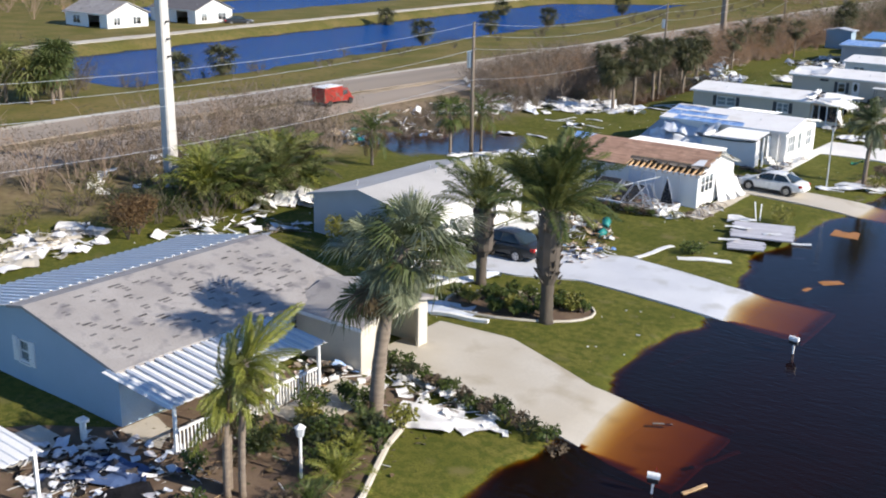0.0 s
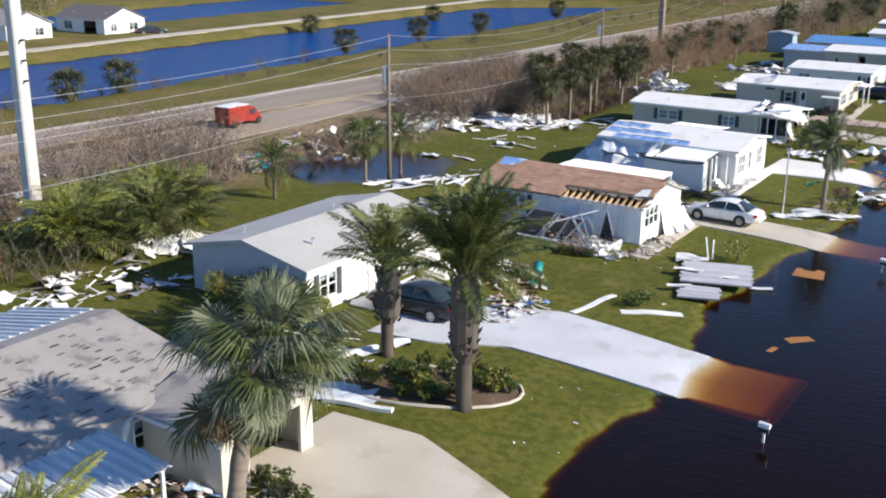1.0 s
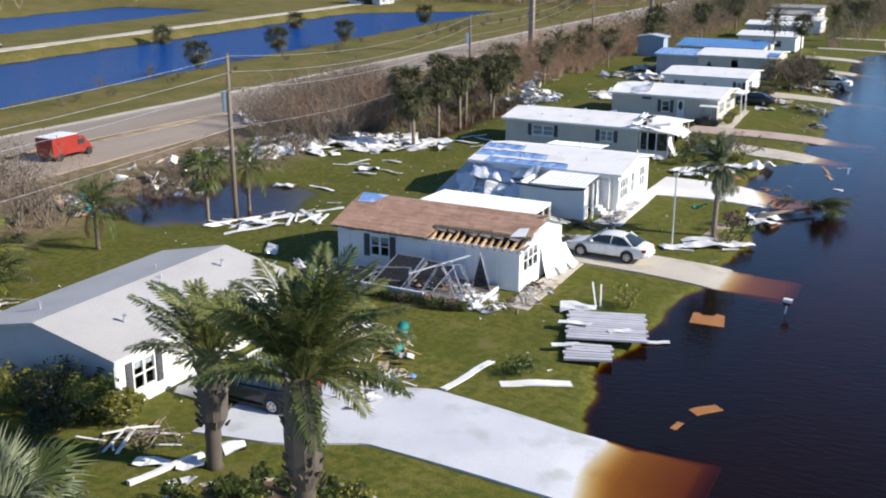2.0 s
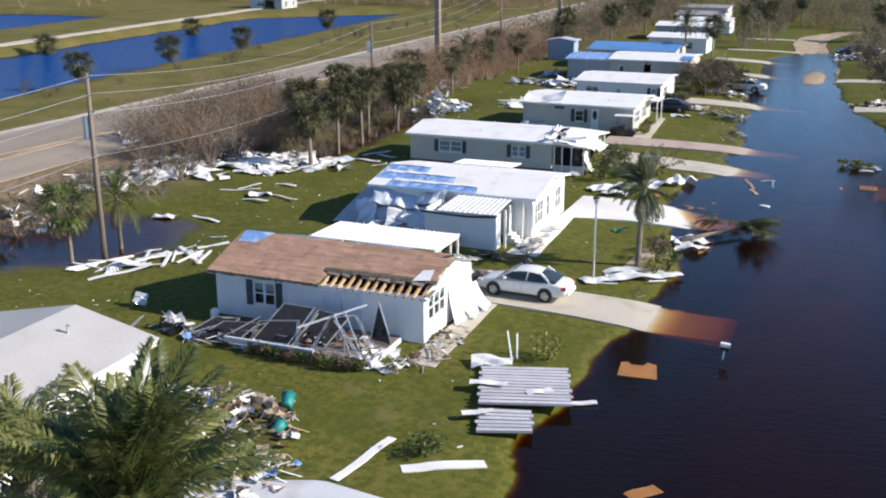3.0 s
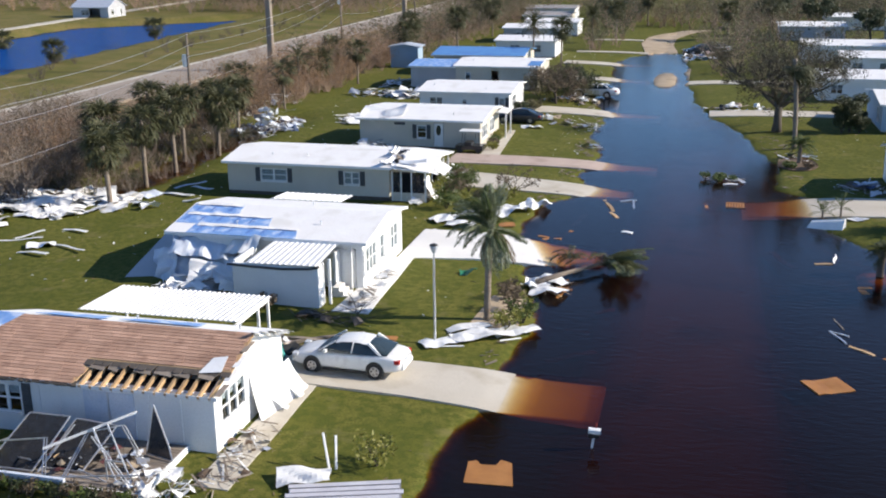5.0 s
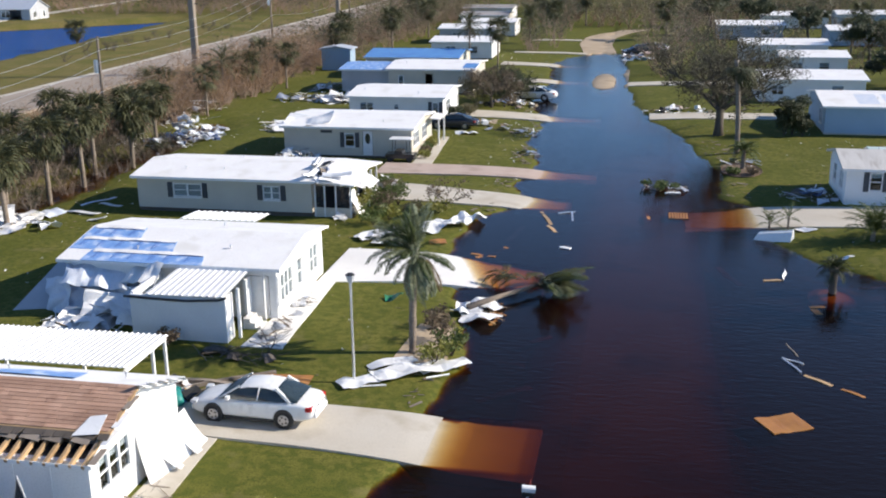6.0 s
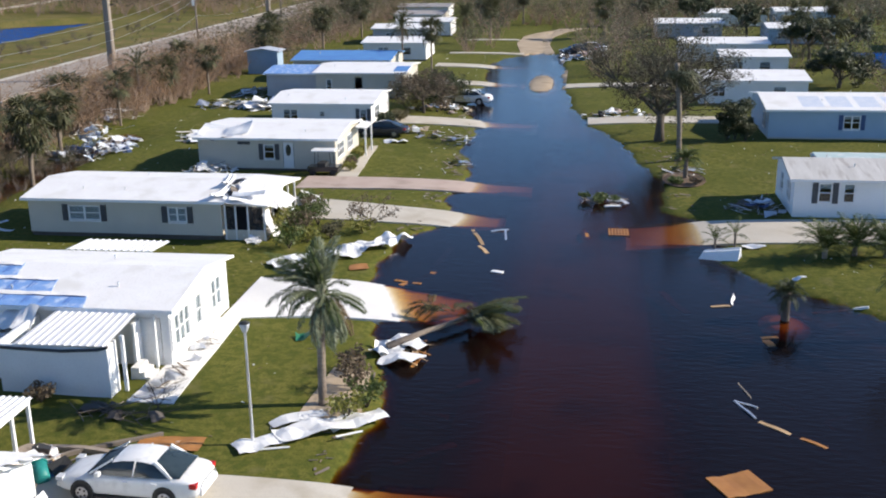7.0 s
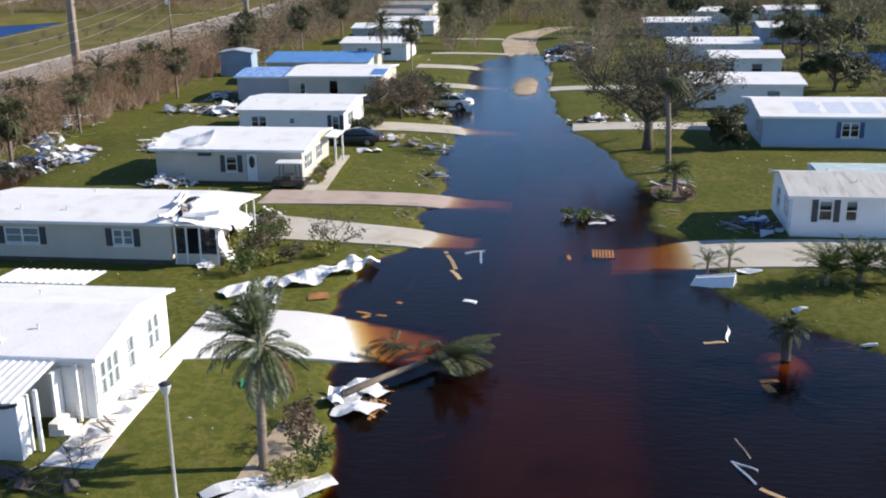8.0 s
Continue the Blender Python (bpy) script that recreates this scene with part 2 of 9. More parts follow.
M = dict(
    concrete=mat("pale concrete", (0.56, 0.52, 0.45), (0.5, 0.45, 0.37), 3.0, 0.05, 0.85, c3=(0.42, 0.37, 0.29), c3_size=2.0),
    paint_concrete=mat("light grey painted concrete", (0.62, 0.64, 0.68), (0.55, 0.57, 0.62), 2.5, 0.05, 0.8, c3=(0.45, 0.46, 0.47), c3_size=1.5),
    pink_concrete=mat("pinkish paver concrete", (0.5, 0.4, 0.34), (0.44, 0.34, 0.29), 2.0, 0.05, 0.85, c3=(0.36, 0.28, 0.23), c3_size=1.5),
    steel_blue=mat("blue-grey roof pan", (0.6, 0.64, 0.7), (0.53, 0.57, 0.64), 0.8, 0.05, 0.45, metal=0.2, bump=0.05),
    old_metal=mat("weathered pale metal roof", (0.62, 0.6, 0.57), (0.52, 0.5, 0.47), 1.5, 0.06, 0.6, bump=0.1, c3=(0.42, 0.39, 0.36), c3_size=1.0, stretch=(3, 0.5, 1)),
    blind=mat("pale window blind", (0.7, 0.71, 0.72), (0.62, 0.63, 0.65), 0.6, 0.03, 0.8, bump=0.1),
    white_concrete=mat("white painted concrete", (0.82, 0.8, 0.76), (0.75, 0.73, 0.7), 2.0, 0.05, 0.7),
    asphalt=mat("weathered asphalt", (0.19, 0.17, 0.16), (0.25, 0.22, 0.2), 6.0, 0.06, 0.9, stretch=(1, 0.15, 1)),
    street=mat("submerged street asphalt", (0.14, 0.12, 0.11), (0.1, 0.085, 0.078), 5.0, 0.06, 0.9, c3=(0.06, 0.045, 0.035)),
    white=mat("white painted siding", (0.87, 0.87, 0.86), (0.81, 0.81, 0.8), 1.5, 0.05, 0.5, bump=0.05, lap=0.14),
    white_roof=mat("white coated metal roof", (0.9, 0.89, 0.87), (0.86, 0.84, 0.82), 1.2, 0.06, 0.5, bump=0.08, c3=(0.76, 0.74, 0.7), c3_size=1.6),
    beige=mat("cream vinyl siding", (0.62, 0.58, 0.49), (0.57, 0.53, 0.45), 1.5, 0.05, 0.55, bump=0.05, lap=0.14),
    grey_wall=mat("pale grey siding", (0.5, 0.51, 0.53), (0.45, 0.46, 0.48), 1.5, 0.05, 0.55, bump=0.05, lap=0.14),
    blue_wall=mat("pale blue siding", (0.36, 0.48, 0.6), (0.33, 0.45, 0.57), 1.5, 0.05, 0.55, bump=0.05, lap=0.14),
    shingle_grey=mat("weathered grey asphalt shingle", (0.31, 0.29, 0.28), (0.37, 0.35, 0.34), 2.0, 0.05, 0.9, bump=0.3, c3=(0.2, 0.19, 0.2), c3_size=0.8),
    membrane=mat("pale grey roof membrane", (0.5, 0.49, 0.48), (0.44, 0.43, 0.42), 2.5, 0.06, 0.7, bump=0.1),
    shingle_brown=mat("sun-bleached brown shingle", (0.5, 0.31, 0.22), (0.41, 0.245, 0.17), 0.7, 0.04, 0.9, bump=0.4, c3=(0.34, 0.2, 0.14), c3_size=0.5, vary=0.16),
    wood=mat("raw timber", (0.5, 0.34, 0.19), (0.42, 0.27, 0.14), 0.5, 0.03, 0.75, vary=0.25),
    old_wood=mat("grey weathered timber", (0.3, 0.25, 0.2), (0.22, 0.18, 0.15), 0.6, 0.03, 0.85, vary=0.25),
    pole_wood=mat("brown utility pole timber", (0.24, 0.19, 0.15), (0.17, 0.14, 0.11), 0.6, 0.03, 0.85, stretch=(1, 1, 0.15)),
    pole_pale_wood=mat("tan weathered pole timber", (0.3, 0.25, 0.2), (0.24, 0.2, 0.165), 0.8, 0.04, 0.85, stretch=(1, 1, 0.15)),
    pole_concrete=mat("pale concrete pole", (0.62, 0.6, 0.57), (0.55, 0.53, 0.5), 2.0, 0.05, 0.8),
    metal=mat("bare aluminium", (0.72, 0.73, 0.75), (0.62, 0.63, 0.66), 0.8, 0.05, 0.35, metal=0.7, bump=0.08),
    silver=mat("dull silver panel", (0.66, 0.65, 0.68), (0.57, 0.56, 0.6), 0.7, 0.05, 0.45, metal=0.2, bump=0.08, vary=0.12),
    white_metal=mat("white enamelled aluminium", (0.86, 0.86, 0.85), (0.79, 0.79, 0.79), 0.7, 0.05, 0.4, bump=0.08, vary=0.06),
    rib_shade=mat("grey sheet holding rib shade", (0.3, 0.3, 0.33), (0.25, 0.25, 0.28), 0.6, 0.05, 0.5, metal=0.2, bump=0.08),
    tarp=mat("blue roof underlayment", (0.16, 0.32, 0.66), (0.3, 0.46, 0.76), 0.5, 0.06, 0.5, c3=(0.55, 0.64, 0.8), c3_size=0.5),
    tarp_pale=mat("faded blue-white underlayment", (0.6, 0.66, 0.76), (0.7, 0.73, 0.79), 0.6, 0.06, 0.5),
    blue_roof=mat("blue coated metal roof", (0.1, 0.24, 0.55), (0.12, 0.3, 0.6), 1.5, 0.06, 0.5),
    dark=mat("recess shade and black cloth", (0.03, 0.03, 0.03), (0.04, 0.04, 0.045), 0.5, 0.05, 0.7),
    skirt=mat("dark brown skirting and base shade", (0.12, 0.1, 0.085), (0.09, 0.075, 0.06), 0.8, 0.05, 0.8),
    shutter=mat("dark grey shutter", (0.07, 0.075, 0.085), (0.09, 0.095, 0.1), 0.5, 0.03, 0.6),
    navy=mat("blue shutter", (0.06, 0.1, 0.22), (0.08, 0.13, 0.26), 0.5, 0.03, 0.6),
    glass=glass_mat("window glass"),
    screen_mesh=mesh_mat("torn insect screen"),
    print_blue=mat("dark blue print", (0.1, 0.2, 0.5), (0.13, 0.24, 0.54), 0.3, 0.05, 0.5, bump=0.0),
    screen=mat("black insect screen", (0.01, 0.01, 0.012), (0.02, 0.02, 0.024), 0.6, 0.03, 0.9, spec=0.1),
    bark=mat("palm trunk bark", (0.27, 0.22, 0.17), (0.19, 0.15, 0.12), 0.5, 0.04, 0.9, bump=0.6, stretch=(1, 1, 4)),
    bark_pale=mat("sun-bleached palm trunk", (0.42, 0.37, 0.31), (0.33, 0.28, 0.23), 0.5, 0.04, 0.9, bump=0.5),
    bark_dark=mat("tree bark", (0.12, 0.1, 0.08), (0.08, 0.065, 0.05), 0.4, 0.04, 0.9, bump=0.6, stretch=(1, 1, 0.3)),
    twig=mat("dead brown brush", (0.31, 0.225, 0.17), (0.23, 0.165, 0.125), 3.0, 0.1, 0.9, bump=0.0, c3=(0.34, 0.21, 0.13), c3_size=9.0),
    twig_grey=mat("grey bare twigs", (0.21, 0.175, 0.145), (0.15, 0.12, 0.1), 3.0, 0.1, 0.9, bump=0.0, c3=(0.26, 0.19, 0.14), c3_size=7.0),
    frond_dull=leaf_mat("dull storm-scorched frond", (0.045, 0.055, 0.024), (0.115, 0.11, 0.052), 0.6),
    road=mat("bleached highway asphalt", (0.3, 0.25, 0.2), (0.335, 0.28, 0.23), 9.0, 2.5, 0.9, bump=0.0, stretch=(1, 0.12, 1)),
    frond=leaf_mat("green palm frond", (0.06, 0.09, 0.026), (0.125, 0.145, 0.05)),
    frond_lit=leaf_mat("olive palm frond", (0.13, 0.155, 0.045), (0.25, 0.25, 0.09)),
    frond_silver=leaf_mat("grey-green fan frond", (0.12, 0.145, 0.085), (0.27, 0.29, 0.18)),
    frond_yellow=leaf_mat("yellow-green frond", (0.16, 0.19, 0.03), (0.27, 0.27, 0.06)),
    frond_dead=leaf_mat("dead brown frond", (0.1, 0.07, 0.04), (0.22, 0.155, 0.08), 0.8),
    leaf=leaf_mat("shrub leaf", (0.05, 0.08, 0.02), (0.12, 0.15, 0.04)),
    leaf_yellow=leaf_mat("yellowing shrub leaf", (0.17, 0.18, 0.03), (0.28, 0.26, 0.07)),
    leaf_dark=leaf_mat("dark foliage", (0.03, 0.045, 0.02), (0.07, 0.08, 0.035)),
    leaf_brown=leaf_mat("browned leaf", (0.25, 0.145, 0.08), (0.42, 0.27, 0.155), 0.8),
    leaf_drab=leaf_mat("grey-brown scorched leaf", (0.09, 0.072, 0.05), (0.2, 0.15, 0.1), 0.8),
    leaf_oak=leaf_mat("thin dark oak leaf", (0.05, 0.048, 0.03), (0.12, 0.108, 0.062), 0.7),
    leaf_rust=leaf_mat("rust-brown shrub leaf", (0.1, 0.06, 0.035), (0.23, 0.15, 0.07), 0.7),
    leaf_olive=leaf_mat("thin olive-brown leaf", (0.09, 0.085, 0.045), (0.17, 0.15, 0.08), 0.7),
    car_paint=mat("white car paint", (0.85, 0.85, 0.84), (0.78, 0.78, 0.77), 2.0, 0.3, 0.2, bump=0.0, spec=0.6),
    rubber=mat("black tyre rubber", (0.025, 0.025, 0.025), (0.035, 0.035, 0.035), 0.3, 0.02, 0.85),
    rim=mat("silver wheel rim", (0.6, 0.6, 0.62), (0.55, 0.55, 0.57), 0.3, 0.02, 0.3, metal=0.8, bump=0.0),
    car_glass=mat("dark car glass", (0.03, 0.045, 0.05), (0.04, 0.055, 0.06), 1.0, 0.3, 0.05, bump=0.0, spec=0.8),
    red_lamp=mat("red lamp lens", (0.5, 0.03, 0.03), (0.45, 0.02, 0.02), 0.3, 0.05, 0.2, bump=0.0),
    lamp_clear=mat("clear lamp lens", (0.6, 0.62, 0.64), (0.5, 0.52, 0.55), 0.2, 0.05, 0.15, bump=0.0),
    plastic_black=mat("black plastic", (0.03, 0.03, 0.03), (0.04, 0.04, 0.04), 0.3, 0.05, 0.5, bump=0.0),
    teal=mat("teal plastic", (0.02, 0.22, 0.2), (0.03, 0.28, 0.26), 0.5, 0.05, 0.5),
    green_plastic=mat("green plastic", (0.03, 0.2, 0.1), (0.03, 0.16, 0.08), 0.5, 0.05, 0.5),
    pool_teal=mat("pale teal cover", (0.5, 0.6, 0.6), (0.42, 0.55, 0.55), 0.9, 0.06, 0.6, c3=(0.65, 0.68, 0.68), c3_size=0.7),
    red=mat("red paint", (0.33, 0.035, 0.025), (0.27, 0.03, 0.022), 1.0, 0.05, 0.4),
    sand=mat("buff sandy soil", (0.44, 0.35, 0.25), (0.37, 0.29, 0.2), 3.0, 0.06, 0.95, c3=(0.28, 0.22, 0.15), c3_size=2.0),
    felt=mat("dark exposed roofing felt", (0.13, 0.125, 0.13), (0.17, 0.16, 0.165), 0.5, 0.04, 0.9),
    dark_paint=mat("dark grey car paint", (0.03, 0.033, 0.038), (0.035, 0.038, 0.042), 2.0, 0.3, 0.2, bump=0.0, spec=0.6),
    soil=mat("brown mulch", (0.12, 0.08, 0.055), (0.17, 0.12, 0.08), 0.8, 0.05, 0.95, bump=0.6),
    orange_board=mat("wet plywood", (0.42, 0.19, 0.055), (0.33, 0.14, 0.04), 0.6, 0.04, 0.6),
    maroon=mat("wine-red cushion fabric", (0.16, 0.05, 0.05), (0.1, 0.035, 0.04), 0.3, 0.03, 0.9, vary=0.3),
    fabric=mat("faded fabric", (0.5, 0.42, 0.38), (0.4, 0.3, 0.28), 0.3, 0.03, 0.9, vary=0.3),
)
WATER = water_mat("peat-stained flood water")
# the pond's blue body colour stands in for the sky it reflects
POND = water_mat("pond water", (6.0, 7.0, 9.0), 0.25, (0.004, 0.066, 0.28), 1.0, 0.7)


# ---- builders ----
class Geo:
    """Collects plain geometry for one mesh."""

    def __init__(self):
        self.v, self.f = [], []

    def add(self, verts, faces):
        n = len(self.v)
        self.v.extend(tuple(p) for p in verts)
        self.f.extend(tuple(i + n for i in q) for q in faces)
        return self

    def box(self, x0, y0, z0, x1, y1, z1, m=None):
        p = [Vector((x, y, z)) for z in (z0, z1) for x, y in ((x0, y0), (x1, y0), (x1, y1), (x0, y1))]
        if m is not None:
            p = [m @ q for q in p]
        return self.add(p, [(3, 2, 1, 0), (4, 5, 6, 7), (0, 1, 5, 4), (1, 2, 6, 5), (2, 3, 7, 6), (3, 0, 4, 7)])

    def slab(self, quad, t):
        """A plate: four corners (counter-clockwise from above) and its thickness downwards."""
        q = [Vector(c) for c in quad]
        n = (q[1] - q[0]).cross(q[3] - q[0]).normalized()
        p = [c - n * t for c in q] + q
        return self.add(p, [(3, 2, 1, 0), (4, 5, 6, 7), (0, 1, 5, 4), (1, 2, 6, 5), (2, 3, 7, 6), (3, 0, 4, 7)])

    def tube(self, pts, radii, n=8, cap=True):
        pts = [Vector(p) for p in pts]
        rings, base = [], len(self.v)
        for i, p in enumerate(pts):
            d = (pts[min(i + 1, len(pts) - 1)] - pts[max(i - 1, 0)]).normalized()
            a = d.orthogonal().normalized() if i == 0 else (a - d * a.dot(d)).normalized()
            b = d.cross(a)
            r = radii[i] if isinstance(radii, (list, tuple)) else radii
            rings.append([p + (a * math.cos(2 * math.pi * k / n) + b * math.sin(2 * math.pi * k / n)) * r for k in range(n)])
        verts = [q for ring in rings for q in ring]
        faces = [(i * n + k, i * n + (k + 1) % n, (i + 1) * n + (k + 1) % n, (i + 1) * n + k) for i in range(len(pts) - 1) for k in range(n)]
        if cap:
            faces += [tuple(range(n - 1, -1, -1)), tuple((len(pts) - 1) * n + k for k in range(n))]
        return self.add(verts, faces)

    def mesh(self, name, smooth=False):
        me = bpy.data.meshes.new(name)
        me.from_pydata(self.v, [], self.f)
        if smooth:
            me.polygons.foreach_set("use_smooth", [True] * len(me.polygons))
        me.update()
        return me


def part(name, geo, material, parent=None, label="", smooth=False):
    """One mesh object; its coordinates are the parent's world or the thing's own origin."""
    me = geo if isinstance(geo, bpy.types.Mesh) else geo.mesh(name, smooth)
    if not me.materials:
        me.materials.append(M[material] if isinstance(material, str) else material)
    ob = new(name, me)
    if parent is not None:
        ob.parent = parent
        ob.matrix_parent_inverse = ORIGIN.get(parent.name, Matrix.Identity(4))
    if label:
        ob["label"] = label
    ORIGIN[ob.name] = Matrix.Identity(4)
    return ob


ORIGIN = {}


def thing(name, x, y, z, label, category, group="", kind=""):
    """An Empty at the base of a thing whose parts are given in world metres."""
    ob = new(name)
    ob.location = (x, y, z)
    ob.empty_display_size = 0.3
    ORIGIN[ob.name] = Matrix.Translation((-x, -y, -z))
    return tagged(ob, label, category, group, kind)


def smoothstep(a, b, x):
    t = np.clip((np.asarray(x, float) - a) / (b - a), 0, 1)
    return t * t * (3 - 2 * t)


# ---- the lie of the land: water stands at z = 0 ----
SHORE_W = [(-200, -14.5), (15, -15.6), (24, -15.4), (29, -14.8), (32, -15.4), (35, -15.7), (37.6, -16.3), (43.5, -15.7), (47, -16.5), (50, -16.2), (56, -17.8), (60, -17.0), (64.5, -16.9),
           (68, -16.6), (71, -16.6), (75.7, -15.6), (79, -16.2), (82, -17.0), (86, -17.6), (91, -19.3), (95, -19.3), (98.5, -18.7), (102, -17.2), (104, -16.8), (108, -17.4), (112, -17.0),
           (116, -17.0), (121, -17.3), (125, -18.8), (132, -17.8), (145, -20.4), (164, -20.1), (179, -21.4), (187, -20.0), (191, -17.0), (194, -15.0), (900, -15.0)]
SHORE_E = [(-200, 12), (60, 12), (80, 8), (88, 4.4), (91, 2), (92, 0.6), (95.6, -1.3), (98, -1.8), (99.5, -1.1), (103.6, -1.2), (105, -2.9), (106, -3.7), (115, -3.5), (120, -4.6), (132, -6.8), (136, -8.6), (146, -10),
           (160, -11.2), (185, -11.8), (190, -13), (194, -15), (900, -15)]


def wobble(x, y):
    return 0.35 * np.sin(0.55 * y + 0.3 * x) + 0.22 * np.sin(1.3 * y + 1.7) + 0.15 * np.sin(0.9 * x + 2.1 * y)


def height(x, y):
    x, y = np.asarray(x, float), np.asarray(y, float)
    w = wobble(x, y)
    d = np.maximum(np.interp(y, *zip(*SHORE_W)) - x + w * 0.5, x - np.interp(y, *zip(*SHORE_E)) + w * 0.5)
    h = np.where(d > 0, 0.32 * (1 - np.exp(-np.maximum(d, 0) / 3.5)), -0.62 * (1 - np.exp(np.minimum(d, 0) / 0.3)))
    street = np.minimum(smoothstep(-14.2, -11.0, x), smoothstep(-2.6, -7.0, x)) * smoothstep(176, 150, y)
    h = np.where(d < 0, np.maximum(h, h * (1 - street) - (0.285 + 0.185 * smoothstep(80, 45, y)) * street), h)
    h += 0.76 * np.exp(-(((x + 13.9) / 1.95) ** 2 + ((y - 163) / 11.0) ** 2) ** 1.5)
    h -= 0.66 * np.exp(-(((x + 50.0 + 0.3 * w) / 7.5) ** 2 + ((y - 71 + 2 * w) / 7.5) ** 2) ** 1.5)
    h -= 0.6 * np.exp(-((x + 48.5 + w) / 2.3) ** 2) * smoothstep(90, 97, y) * smoothstep(135, 125, y)
    h += 0.4 * np.exp(-(((x - 0.25) / 1.3) ** 2 + ((y - 87.7) / 2.0) ** 2) ** 2)
    h += 0.75 * smoothstep(-56, -66, x)
    xs = x + 0.09 * (y - 85)
    for x0, x1, y0, y1 in ((-122, -91, 68, 252), (-182, -149, 124, 216)):
        dd = np.minimum(np.minimum(xs - x0, x1 - xs), np.minimum(y - y0, y1 - y))
        if y1 > 240:
            dd = np.minimum(dd, (218 + 0.94 * (x + 140) - y) / 1.37)
        dd = dd + 1.2 * w
        h = h - 2.1 * smoothstep(-2.5, 3.5, dd)
    dd = np.minimum(np.minimum(x - 27, 56 - x), np.minimum(y - 168, 196 - y)) + 1.5 * w
    h -= 1.2 * smoothstep(-2.5, 3.5, dd)
    h += 0.04 * np.sin(0.8 * x + 0.5 * y) * np.sin(0.6 * y - 0.2 * x) * smoothstep(0.1, 0.25, h)
    return h


def lie(x, y):
    return float(height(x, y))


# driveways: material, label, stations (x, south edge, north edge)
DRIVES = [
    ("concrete", "pale concrete driveway running under brown water", [(-24.6, 31.0, 35.6), (-21, 29.6, 36.0), (-16.1, 30.0, 34.2), (-10.4, 29.2, 34.2)]),
    ("paint_concrete", "light grey driveway sinking into the flood", [(-28.5, 42.6, 47.6), (-25.5, 43.2, 48.6), (-22.6, 44.7, 49.8), (-16.6, 44.6, 49.2), (-11.5, 44.9, 49.8)]),
    ("concrete", "narrow pale driveway with a parked car", [(-26.5, 68.0, 71.0), (-20, 67.9, 71.2), (-12.1, 67.6, 71.5)]),
    ("white_concrete", "bright white painted driveway", [(-24.6, 84.6, 90.6), (-20.5, 85.6, 91.0), (-17.5, 85.8, 90.8), (-13.6, 86.4, 89.6)]),
    ("concrete", "sandy concrete driveway strewn with scraps", [(-26, 101.8, 106.6), (-20, 101.6, 105.3), (-13.4, 101.8, 104.6)]),
    ("pink_concrete", "pinkish paved driveway beside a mown lawn", [(-28.0, 109.2, 112.8), (-14.3, 110.4, 113.2), (-12.2, 110.4, 113.2)]),
    ("concrete", "pale driveway behind a mailbox", [(-26, 134.5, 138.5), (-13, 134.0, 137.5)]),
    ("concrete", "far pale driveway", [(-27, 160, 163.5), (-14, 160.5, 163.0)]),
    ("concrete", "far pale driveway", [(-28, 176, 179.5), (-16, 176, 179.0)]),
    ("concrete", "far pale driveway", [(-28, 209.4, 211.2), (-19.4, 209.6, 211.2)]),
    ("concrete", "far pale driveway", [(-28, 190.6, 192.2), (-17.5, 190.8, 192.2)]),
    ("concrete", "pale driveway with its end under amber water", [(18, 99.0, 104.0), (-2.6, 99.2, 103.9), (-7.7, 98.6, 102.8)]),
    ("concrete", "pale driveway under a leaning tree", [(12, 136.0, 139.2), (-8.5, 136.0, 139.4)]),
    ("concrete", "far pale driveway", [(8, 158.6, 161.5), (-11, 158.6, 161.5)]),
]


def drive_height(x, y):
    """Height of the driveways, which cross the roadside swale on fill; far below ground elsewhere."""
    x, y = np.asarray(x, float), np.asarray(y, float)
    out = np.full(x.shape, -9.0)
    for _, _, st in DRIVES:
        o = sorted(st)
        xs, a, b = ([s[k] for s in o] for k in range(3))
        on = (x >= xs[0]) & (x <= xs[-1]) & (y >= np.interp(x, xs, a)) & (y <= np.interp(x, xs, b))
        d = np.maximum(np.interp(y, *zip(*SHORE_W)) - x, x - np.interp(y, *zip(*SHORE_E)))
        fill = np.where(d > 0, 0.32 * (1 - np.exp(-(np.maximum(d, 0) + 0.5) / 3.5)) + 0.065, np.interp(d, (-9.0, -2.1, -0.86, 0.0), (-0.44, -0.172, 0.0, 0.1076)))
        out = np.where(on, np.maximum(out, fill), out)
    return out


def drive_lie(x, y):
    v = float(drive_height(x, y))
    return v if v > -5 else lie(x, y) + 0.035


def sheet(name, xs, ys, zfun, material, keep=None, depth=False):
    X, Y = np.meshgrid(xs, ys)
    Z = zfun(X, Y)
    nx, ny = len(xs), len(ys)
    i = np.arange(nx * ny).reshape(ny, nx)
    q = np.stack([i[:-1, :-1], i[:-1, 1:], i[1:, 1:], i[1:, :-1]], -1).reshape(-1, 4)
    if keep is not None:
        ok = keep(X, Y).reshape(-1)
        q = q[ok[q].any(1)]
    me = bpy.data.meshes.new(name)
    me.from_pydata(np.stack([X, Y, Z], -1).reshape(-1, 3).tolist(), [], q.tolist())
    me.polygons.foreach_set("use_smooth", [True] * len(me.polygons))
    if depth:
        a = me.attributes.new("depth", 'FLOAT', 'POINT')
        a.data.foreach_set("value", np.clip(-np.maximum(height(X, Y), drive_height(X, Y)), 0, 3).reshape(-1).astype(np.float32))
    me.materials.append(material)
    me.update()
    return new(name, me)


def span(*stops):
    """Grid lines: (from, to, step) runs joined."""
    out = []
    for a, b, s in stops:
        out += list(np.arange(a, b, s))
    return np.array(out + [stops[-1][1]])


